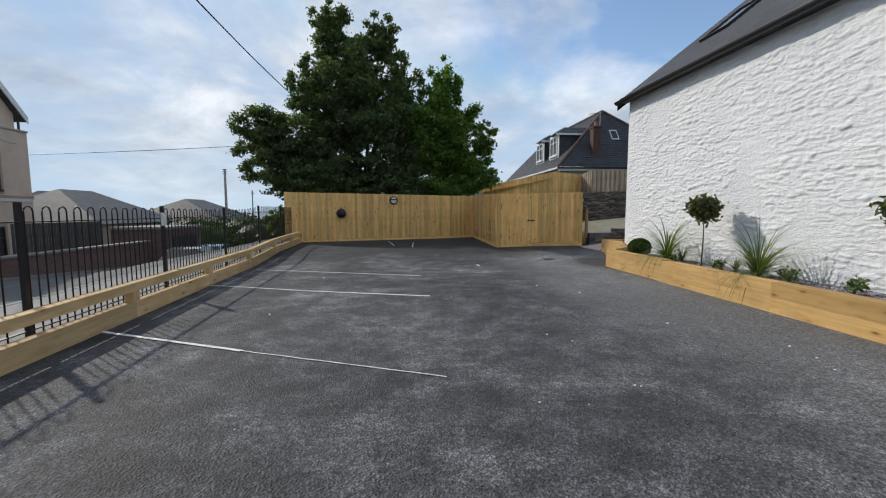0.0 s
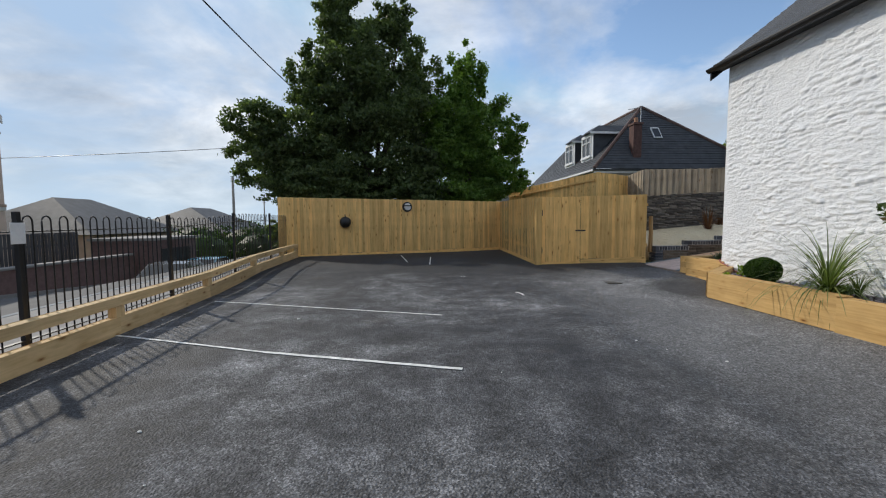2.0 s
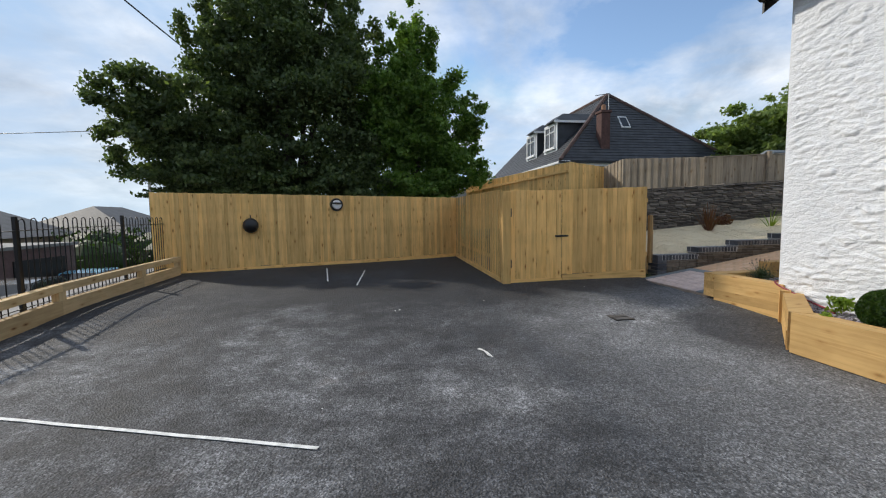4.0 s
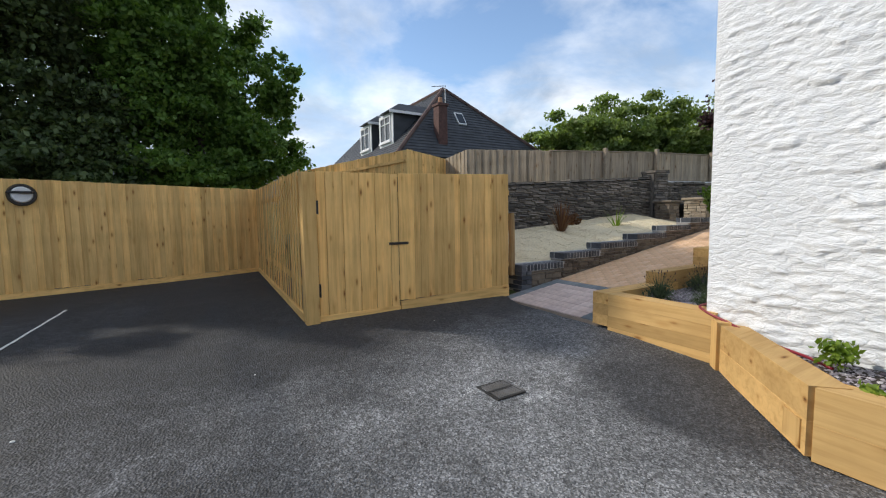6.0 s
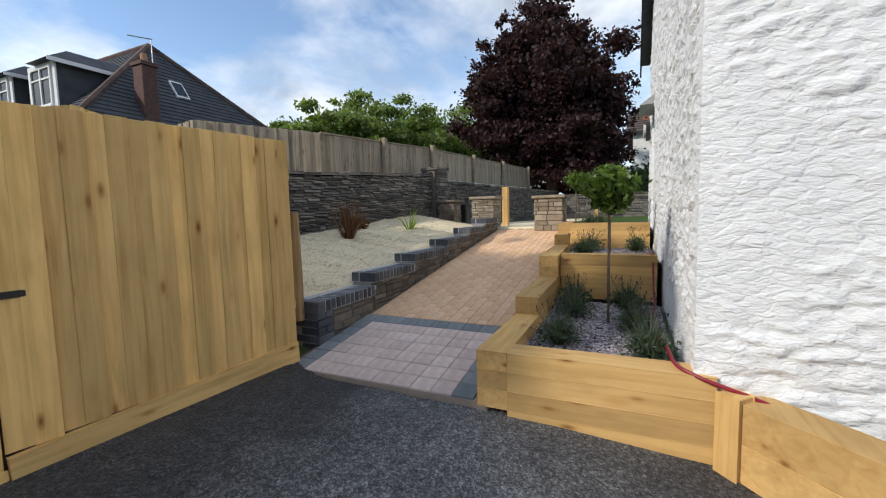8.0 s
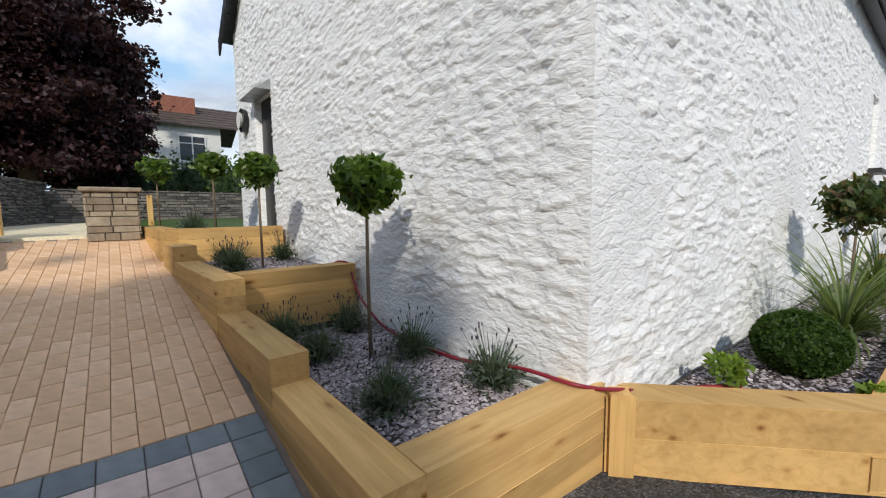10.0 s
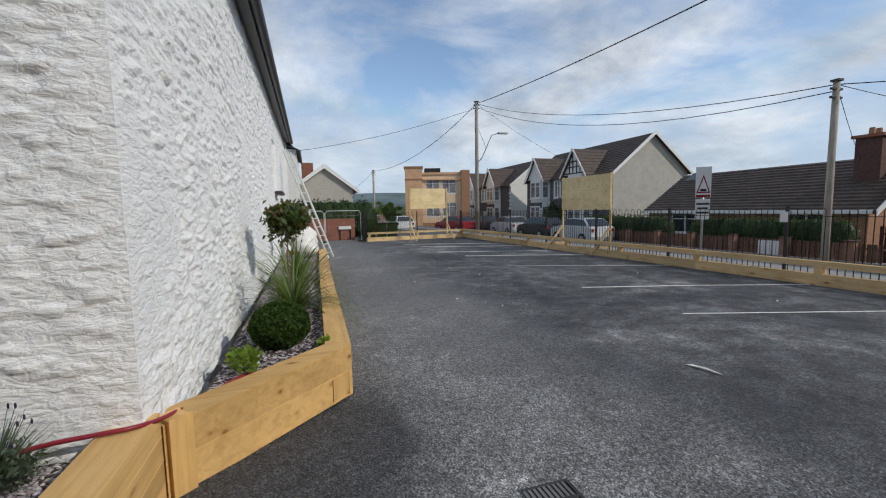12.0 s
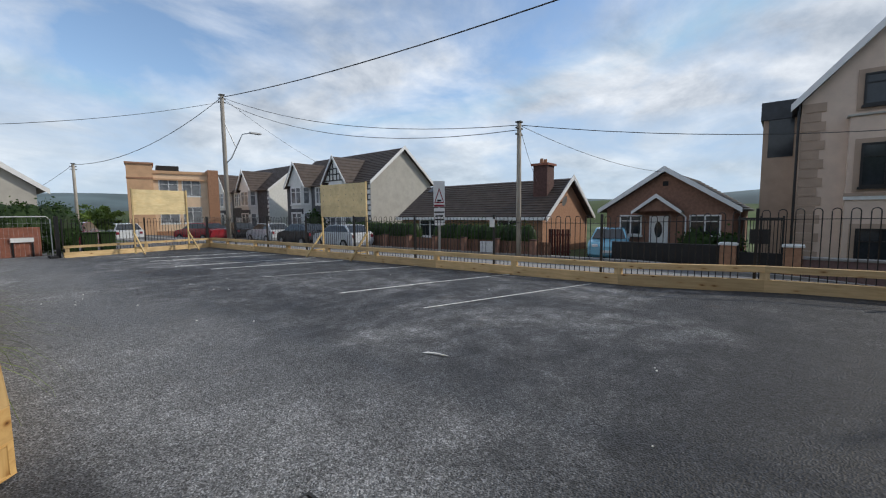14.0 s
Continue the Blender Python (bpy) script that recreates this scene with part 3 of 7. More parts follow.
def rough_wall(name, along, a0, a1, top, z0, step, plane, out, seed, label, holes=()):
    """A wall face with relief. along: 0 runs in x, 1 runs in y; top(a) its height; out: +1 or -1 on the other axis."""
    na = int((a1 - a0) / step)
    vs, fs = [], []
    zmax = max(top(a0), top(a1), top((a0 + a1) / 2), top(APEX[0]) if along == 0 else 0)
    nz = int((zmax - z0) / (step * 0.8))
    grid = {}
    for i in range(na + 1):
        a = a0 + (a1 - a0) * i / na
        t = top(a)
        for j in range(nz + 1):
            z = z0 + (zmax - z0) * j / nz
            zz = min(z, t)
            edge = min(1.0, min(a - a0, a1 - a) * 8)
            h = relief(a, zz, seed) * edge
            for (h0, h1, k0, k1) in holes:
                if h0 < a < h1 and k0 < zz < k1:
                    h = -0.12
            o = plane + out * h
            grid[i, j] = len(vs)
            vs.append((a, o, zz) if along == 0 else (o, a, zz))
    for i in range(na):
        for j in range(nz):
            z = z0 + (zmax - z0) * j / nz
            if z >= top(a0 + (a1 - a0) * (i + 0.5) / na):
                continue
            q = (grid[i, j], grid[i + 1, j], grid[i + 1, j + 1], grid[i, j + 1])
            fs.append(q if (along == 0) == (out < 0) else q[::-1])
    me = fast_mesh(name, vs, fs, "render", True)
    return tagged(new(name, me), label, kind="structure")


def gable_top(x):
    if x < APEX[0]:
        return EAVE + (APEX[1] - EAVE) * (x - WX) / (APEX[0] - WX)
    return EAVE + (APEX[1] - EAVE) * (X_FAR - x) / (X_FAR - APEX[0])


rough_wall("wall_west", 1, WY0, WY - 0.0, lambda a: EAVE + 0.1, -0.1, 0.022, WF, -1, 3.0,
           "long white-painted rough stone side wall of the old building", holes=((0.9, 1.75, 2.05, 3.35),))
rough_wall("wall_north", 0, WF, X_FAR, gable_top, -0.1, 0.021, WY, 1, 8.0, "white-painted rough stone gable wall beside the planted sleeper beds",
           holes=((10.95, 11.75, 1.0, 3.05),))
solid("wall_core", B(WX + 0.16, X_FAR - 0.02, WY0 + 0.02, WY - 0.16, -0.1, EAVE - 0.03), "white", "plain inner body of the white building", kind="structure")
bm = bmesh.new()
prism(bm, [(WX + 0.1, WY - 0.2, EAVE - 0.02), (X_FAR - 0.1, WY - 0.2, EAVE - 0.02), (APEX[0], WY - 0.2, APEX[1] - 0.12)], (0, WY0 - WY + 0.3, 0))
solid("wall_gable_core", bm, "white", "inner gable of the white building", kind="structure")
bm = bmesh.new()
prism(bm, [(WX, WY0 + 0.01, -0.1), (X_FAR, WY0 + 0.01, -0.1), (X_FAR, WY0 + 0.01, EAVE), (APEX[0], WY0 + 0.01, APEX[1]), (WX, WY0 + 0.01, EAVE)], (0, -0.3, 0))
solid("wall_south", bm, "white", "white gable wall at the street end", kind="structure")


def main_roof():
    roof = thing("roof", (APEX[0], 3, 4.2), "dark grey slate pitched roof with a black gutter", "roof")
    roof["kind"] = "structure"
    y0, y1 = WY0 - 0.35, WY + 0.20
    sl = (APEX[1] - EAVE) / (APEX[0] - WX)
    for nm, xa, xb in (("roof_slope", WX - 0.17, APEX[0]), ("roof_slope", X_FAR + 0.17, APEX[0])):
        sgn = 1 if xb > xa else -1
        za = EAVE - 0.17 * sl + 0.12
        zb = APEX[1] + 0.12
        bm = bmesh.new()
        n = 26
        for k in range(n):
            f0, f1 = k / n, (k + 1) / n + 0.006
            xs0, xs1 = xa + (xb - xa) * f0, xa + (xb - xa) * min(1, f1)
            zs0, zs1 = za + (zb - za) * f0 + 0.022, za + (zb - za) * min(1, f1) + 0.008
            prism(bm, [(xs0, y0, zs0), (xs1, y0, zs1), (xs1, y0, zs1 - 0.03), (xs0, y0, zs0 - 0.022)], (0, y1 - y0, 0))
        part(nm, bm, "slate", roof, kind="stuff")
    # gutter, fascia, verge boards
    gx, gz = WX - 0.19, EAVE - 0.02
    bm = bmesh.new()
    pts = [(gx + 0.075 * math.cos(a), gz + 0.075 * math.sin(a)) for a in [math.pi + i * math.pi / 8 for i in range(9)]]
    ins = [(gx + 0.062 * math.cos(a), gz + 0.062 * math.sin(a)) for a in [math.pi + i * math.pi / 8 for i in range(9)]][::-1]
    for k in range(8):
        q = [pts[k], pts[k + 1], ins[7 - k], ins[8 - k]]
        prism(bm, [(x, y0, z) for x, z in q], (0, y1 - y0, 0))
    part("gutter", bm, "black", roof, "black half-round gutter")
    part("fascia", B(WX - 0.113, WX - 0.09, y0, y1, gz - 0.04, gz + 0.10), "black", roof)
    part("soffit", B(WX - 0.089, WX + 0.04, y0, y1 - 0.1, gz - 0.04, gz - 0.02), "black", roof)
    for yy in (y1 - 0.03, y0):
        for xa in (WX - 0.17, X_FAR + 0.17):
            za = EAVE - 0.17 * sl
            bm = bmesh.new()
            prism(bm, [(xa, yy, za - 0.10), (xa, yy, za + 0.10), (APEX[0], yy, APEX[1] + 0.10), (APEX[0], yy, APEX[1] - 0.12)], (0, 0.03, 0))
            part("verge_board", bm, "black", roof)
    # roof light on the west slope
    cx, cy = 7.8, 9.4
    cz = EAVE + sl * (cx - WX) + 0.16
    d = Vector((1, 0, sl)).normalized()
    up = Vector((-sl, 0, 1)).normalized()
    rl = thing("roof_window", (cx, cy, cz), "dark framed roof window set in the slates", "window")
    for s in (-1, 1):
        bm = bmesh.new()
        beam(bm, Vector((cx, cy + s * 0.39, cz)) - d * 0.66, Vector((cx, cy + s * 0.39, cz)) + d * 0.66, 0.07, 0.09, up=up)
        part("frame_side", bm, "black", rl)
        bm = bmesh.new()
        e = Vector((cx, cy, cz)) + d * 0.63 * s
        beam(bm, e - Vector((0, 0.355, 0)), e + Vector((0, 0.355, 0)), 0.07, 0.09, up=up)
        part("frame_end", bm, "black", rl)
    bm = bmesh.new()
    beam(bm, Vector((cx, cy, cz)) - d * 0.6, Vector((cx, cy, cz)) + d * 0.6, 0.71, 0.03, up=up)
    part("pane", bm, "glass", rl)


main_roof()

w = thing("window_1", (WX, 1.3, 2.05), "narrow recessed window with a dark stone sill in the white side wall", "window")
w["kind"] = "structure"
part("window_sill", B(WX - 0.13, WX + 0.05, 0.8, 1.85, 1.97, 2.05, bevel=0.01), "iron", w)
part("pane", B(WX + 0.14, WX + 0.155, 0.9, 1.75, 2.05, 3.35), "white", w, "painted-over window panel")
d = thing("door_1", (11.35, WY, 1.05), "dark recessed side door in the white gable wall", "door")
d["kind"] = "structure"
part("door_leaf", B(10.98, 11.72, WY - 0.105, WY - 0.08, 1.05, 3.05), "black", d)
part("canopy", prism(bmesh.new(), [(10.9, WY, 3.2), (10.9, WY + 0.22, 3.04), (10.9, WY, 3.04)], (0.9, 0, 0)), "galv", d, "small sloping lead canopy")
bm = bmesh.new()
bmesh.ops.create_cone(bm, cap_ends=True, segments=20, radius1=0.19, radius2=0.17, depth=0.07, matrix=Matrix.Translation((12.25, WY + 0.06, 2.85)) @ Matrix.Rotation(radians(90), 4, "X"))
wl_ = thing("wall_lamp", (12.25, WY, 2.85), "round black-rimmed bulkhead wall lamp on the white gable", "lamp")
part("rim", bm, "black", wl_)
bm = bmesh.new()
bmesh.ops.create_cone(bm, cap_ends=True, segments=20, radius1=0.13, radius2=0.11, depth=0.05, matrix=Matrix.Translation((12.25, WY + 0.11, 2.85)) @ Matrix.Rotation(radians(90), 4, "X"))
part("diffuser", bm, "upvc", wl_)


# ---------- timber rail and black railings along the street ----------
def timber_rail():
    t = thing("timber_barrier", (rail_x(5), 5, 0), "new pale timber knee rail of sleepers along the car park edge", "barrier")
    y0, y1, n = -8.1, 17.0, 0
    ys = [5.6 + 2.4 * k for k in range(-5, 5)]
    edges = [y0] + ys + [y1]
    for a, b in zip(edges, edges[1:]):
        p, q = (rail_x(a), a + 0.003), (rail_x(b), b - 0.003)
        bm = bmesh.new()
        beam(bm, (p[0], p[1], ground_z(*p) + 0.10), (q[0], q[1], ground_z(*q) + 0.10), 0.10, 0.22, bevel=0.006)
        part("lower_sleeper", bm, "rail_y", t)
        bm = bmesh.new()
        beam(bm, (p[0], p[1], ground_z(*p) + 0.40), (q[0], q[1], ground_z(*q) + 0.40), 0.125, 0.10, bevel=0.006)
        part("top_rail", bm, "rail_y", t)
    for y in [y0 + 0.06] + ys + [y1 - 0.06]:
        z = ground_z(rail_x(y), y)
        part("post", B(rail_x(y) - 0.045, rail_x(y) + 0.055, y - 0.07, y + 0.07, z + 0.212, z + 0.348), "rail_z", t)


timber_rail()


def hoop_mesh(h, w=0.115, r=0.0085):
    bm = bmesh.new()
    pts = [(0, -w / 2, 0.0), (0, -w / 2, h - w / 2)]
    pts += [(0, -w / 2 * math.cos(a), h - w / 2 + w / 2 * math.sin(a)) for a in [math.pi * k / 6 for k in range(1, 6)]]
    pts += [(0, w / 2, h - w / 2), (0, w / 2, 0.0)]
    tube(bm, pts, r, 5)
    me = bpy.data.meshes.new("hoop")
    for f in bm.faces:
        f.smooth = True
    bm.to_mesh(me)
    bm.free()
    me.materials.append(M["black"])
    return me


RAILING_POSTS = [7.2 + 2.72 * k for k in range(-6, 5)]


def railing_run(name, ax, ay, bx, by, label, posts, h=1.36, zfun=ground_z, zb=None):
    base = (ax, ay, zfun(ax, ay) if zb is None else zb)
    t = thing(name, base, label, "fence", "street railings")
    L = math.hypot(bx - ax, by - ay)
    ux, uy = (bx - ax) / L, (by - ay) / L
    rz = math.atan2(uy, ux) - math.pi / 2
    hm = hoop_mesh(h)
    zz = lambda s: (zfun(ax + ux * s, ay + uy * s) if zb is None else zb)
    for zo, hh in ((0.16, 0.012), (1.26, 0.012)):
        bm = bmesh.new()
        beam(bm, (ax, ay, zz(0) + zo), (bx, by, zz(L) + zo), 0.045, hh)
        part("rail", bm, "black", t)
    for s in posts:
        x, y, z = ax + ux * s, ay + uy * s, zz(s)
        bm = B(x - 0.025, x + 0.025, y - 0.025, y + 0.025, z, z + 1.46, bevel=0.004)
        part("post", bm, "black", t)
    s = 0.12
    while s < L - 0.1:
        if all(abs(s - p) > 0.075 for p in posts):
            piece("hoop", hm, t, ax + ux * s, ay + uy * s, zz(s) + 0.06, rz)
        s += 0.23
    return t


def street_railings():
    off = -0.36
    for k in range(len(RAILING_POSTS) - 1):
        a, b = RAILING_POSTS[k], RAILING_POSTS[k + 1]
        railing_run("railings", rail_x(a) + off, a, rail_x(b) + off, b, "black bow-topped metal railings beside the timber knee rail", [0.0] + ([b - a] if k == 9 else []))


street_railings()
# the street end, either side of the gateway
railing_run("railings", -2.75, -8.45, 2.55, -7.75, "black bow-topped railings on the low timber wall at the street corner", [0.0, 2.6, 5.3])
t = thing("timber_barrier", (0, -8.1, 0), "low pale timber sleeper kerb under the corner railings", "barrier")
for a, b in (((-2.75, -8.12), (-0.1, -7.77)), ((-0.1, -7.77), (2.55, -7.42))):
    part("lower_sleeper", beam(bmesh.new(), (*a, 0.1), (*b, 0.1), 0.1, 0.2, 0.006), "rail_x", t)
    part("top_rail", beam(bmesh.new(), (*a, 0.40), (*b, 0.40), 0.12, 0.09, 0.006), "rail_x", t)
for s in (0.02, 0.5, 0.98):
    x, y = -2.75 + 5.3 * s, -8.12 + 0.7 * s
    part("post", B(x - 0.06, x + 0.06, y - 0.04, y + 0.04, 0.203, 0.352), "rail_z", t)
hf = thing("site_fence", (2.8, -7.75, -0.1), "temporary galvanised mesh fence panels beside the entrance", "fence")
for k in range(2):
    xa, xb = 2.80 + 1.75 * k, 4.50 + 1.75 * k
    part("panel_frame", tube(bmesh.new(), [(xa, -7.78, -0.02), (xa, -7.78, 1.42), (xa + 0.1, -7.78, 1.54), (xb - 0.1, -7.78, 1.54), (xb, -7.78, 1.42), (xb, -7.78, -0.02)], 0.019, 6), "alloy", hf)
    bm = bmesh.new()
    for j in range(1, 14):
        beam(bm, (xa + 0.12 * j, -7.78, 0.08), (xa + 0.12 * j, -7.78, 1.5), 0.004, 0.004)
    for zz in (0.08, 0.8, 1.3):
        beam(bm, (xa, -7.775, zz), (xb, -7.775, zz), 0.006, 0.006)
    part("mesh_infill", bm, "galv", hf, kind="stuff")
    part("foot_block", B(xa - 0.12, xa + 0.12, -8.1, -7.46, -0.05, 0.08, bevel=0.02), "rubber", hf)
gp = solid("gate_post", B(2.60, 2.72, -7.72, -7.60, -0.15, 1.55, bevel=0.006), "black", "black square metal gate post at the car park entrance", "post")


# ---------- close-boarded fences ----------
def board_mesh(name, w, h, th, mat, axis=2):
    bm = bmesh.new()
    box(bm, -w / 2, w / 2, -th / 2, th / 2, 0, h, bevel=0.003)
    me = bpy.data.meshes.new(name)
    bm.to_mesh(me)
    bm.free()
    me.materials.append(M[mat])
    return me


def fence(name, a, b, z0a, z0b, z1a, z1b, mat, label, pitch=0.1, gravel=True, group="", cap=False, feather=True, seed=1, posts=0, side=1):
    """Upright boards from a to b, foot and top sloping."""
    rng = random.Random(seed)
    ax, ay = a
    bx, by = b
    L = math.hypot(bx - ax, by - ay)
    ux, uy = (bx - ax) / L, (by - ay) / L
    nx, ny = -uy * side, ux * side
    t = thing(name, (ax, ay, z0a), label, "fence", group)
    rz = math.atan2(uy, ux)
    n = int(L / pitch)
    gb = 0.15 if gravel else 0.02
    hmin = min(z1a - z0a, z1b - z0b) - gb
    meshes = {}
    for k in range(n):
        s = (k + 0.5) * L / n
        f = s / L
        z0, z1 = z0a + (z0b - z0a) * f + gb, z1a + (z1b - z1a) * f
        h = round((z1 - z0) / 0.02) * 0.02
        if h not in meshes:
            meshes[h] = board_mesh("board", L / n * 0.97 if not feather else L / n * 1.1, h, 0.014, mat)
        jig = rng.uniform(-0.004, 0.004)
        o = 0.012 * (k % 2) + jig
        ob = piece("board", meshes[h], t, ax + ux * s + nx * o, ay + uy * s + ny * o, z1 - h + rng.uniform(-0.008, 0.004), rz + (0.07 * side if feather else 0), 0, 0)
    if gravel:
        m = mat[:-1] + ("x" if abs(ux) > abs(uy) else "y")
        bm = beam(bmesh.new(), (ax + nx * 0.02, ay + ny * 0.02, z0a + 0.065), (bx + nx * 0.02, by + ny * 0.02, z0b + 0.065), 0.03, 0.17, 0.003)
        part("gravel_board", bm, m, t)
    if cap:
        bm = beam(bmesh.new(), (ax, ay, z1a + 0.02), (bx, by, z1b + 0.02), 0.07, 0.03, 0.003)
        part("capping", bm, mat[:-1] + "x", t)
    for k in range(posts):
        s = L * (k + 0.5) / posts
        f = s / L
        z1 = z1a + (z1b - z1a) * f
        x, y = ax + ux * s + nx * -0.0, ay + uy * s
        part("post", B(x - 0.055, x + 0.055, y - 0.055 - 0.03, y + 0.055 - 0.03, z0a + (z0b - z0a) * f, z1 + 0.07), "pale_stone" if mat == "old_z" else mat, t)
    for zf in (0.25, 0.85):
        za, zb = z0a + (z1a - z0a) * zf, z0b + (z1b - z0b) * zf
        bm = beam(bmesh.new(), (ax - nx * 0.045, ay - ny * 0.045, za), (bx - nx * 0.045, by - ny * 0.045, zb), 0.04, 0.075)
        part("rail", bm, mat[:-1] + ("x" if abs(ux) > abs(uy) else "y"), t)
    return t


C0, C1, C2, C3 = (-4.75, 17.15), (3.33, 19.45), (3.17, 13.75), (6.12, 13.6)
back_fence = fence("fence", C0, C1, 0.02, 0.1, 2.16, 2.10, "fence_z", "new close-boarded golden timber fence at the back of the car park", side=-1, seed=2)
fence("fence", C1, (3.172, 13.85), 0.1, 0.1, 2.09, 1.98, "fence_z", "new close-boarded timber fence forming the side of the bin enclosure", side=-1, seed=3)


def enclosure_front():
    g = thing("timber_gate", (3.3, 13.74, 0.12), "closed close-boarded timber gate with a black bolt latch", "gate")
    x = 3.31
    k = 0
    rng = random.Random(4)
    while x < 4.33:
        w_ = 0.105
        me = board_mesh("board", w_ - 0.0015, 1.80 + rng.uniform(-0.005, 0.005), 0.018, "fence_z")
        piece("board", me, g, x + w_ / 2, 13.735 - 0.012 * (k % 2), 0.16)
        x += w_
        k += 1
    for z in (0.4, 1.1, 1.75):
        part("rail", B(3.32, 4.34, 13.76, 13.80, z, z + 0.09), "fence_x", g)
    part("gravel_board", B(3.30, 4.37, 13.70, 13.718, 0.13, 0.22, bevel=0.003), "fence_x", g)
    for z in (0.45, 1.45):
        part("hinge", B(3.285, 3.325, 13.70, 13.722, z, z + 0.16, bevel=0.002), "black", g, "black strap hinge")
    part("bolt", B(4.22, 4.50, 13.695, 13.71, 1.04, 1.075, bevel=0.003), "black", g, "black sliding bolt")
    part("bolt_knob", B(4.28, 4.31, 13.67, 13.695, 1.045, 1.07), "black", g)
    p = solid("gate_post", B(3.13, 3.285, 13.64, 13.77, 0.08, 1.935, bevel=0.004), "fence_z", "flat golden timber corner post beside the gate", "post")
    fence("fence", (4.375, 13.72), C3, 0.13, 0.2, 1.97, 2.02, "fence_z", "new close-boarded timber fence panel beside the gate", side=-1, seed=6, feather=True)
    # dark colour on this post stands for the shade in the gate's gap
    part_ = solid("gate_post", B(4.35, 4.45, 13.765, 13.85, 0.12, 1.93), "bark", "gate post behind the boards, coloured dark as the shaded gap", "post")
    rp = thing("marker_post", (6.37, 13.80, 0.5), "rough round-topped timber post behind the brick wall end", "post")
    part("shaft", tube(bmesh.new(), [(6.37, 13.80, 0.45), (6.375, 13.80, 1.0), (6.365, 13.80, 1.44)], 0.055, 10, 0.05), "post_z", rp)
    # east side of the enclosure
    fence("fence", (6.12, 13.64), (6.14, 16.6), 0.2, 0.4, 2.02, 2.1, "fence_z", "timber fence closing the side of the bin enclosure", side=1, seed=7)


enclosure_front()

# upper boundary fences behind the enclosure
fence("fence", (4.4, 22.6), (7.05, 18.9), 0.9, 1.3, 2.75, 3.22, "fence_z", "golden timber fence rising along the upper boundary", side=1, seed=8)
fence("fence", (7.06, 18.9), (8.7, 19.6), 1.3, 1.3, 3.23, 3.15, "fence_z", "golden timber fence on the upper boundary", side=-1, seed=9)
fence("fence", (8.72, 19.6), (8.75, 18.5), 1.3, 1.5, 3.16, 3.28, "old_z", "weathered grey timber fence return", side=-1, seed=10)
fence("fence", (8.76, 18.5), (10.2, 16.75), 1.9, 2.1, 3.28, 3.1, "old_z", "weathered grey close-boarded fence above the stone wall", side=-1, seed=11, gravel=False)
for k, (a, b) in enumerate((((10.2, 16.75), (11.9, 16.4)), ((11.9, 16.4), (13.66, 16.0)), ((13.66, 16.0), (16.2, 15.75)), ((16.2, 15.75), (18.7, 15.5)), ((18.7, 15.5), (21.5, 15.2)))):
    fence("fence", a, b, 2.15, 2.15, 3.08 + 0.04 * k, 3.12 + 0.04 * k, "old_z", "weathered brown panel fence with capping and concrete posts", side=-1, seed=12 + k, gravel=False, cap=True)
    solid("fence_post", B(b[0] - 0.05, b[0] + 0.05, b[1] - 0.13, b[1] - 0.03, 2.1, 3.22 + 0.04 * k, bevel=0.01), "pale_stone", "pale concrete fence post between weathered panels", "post", "fence posts")


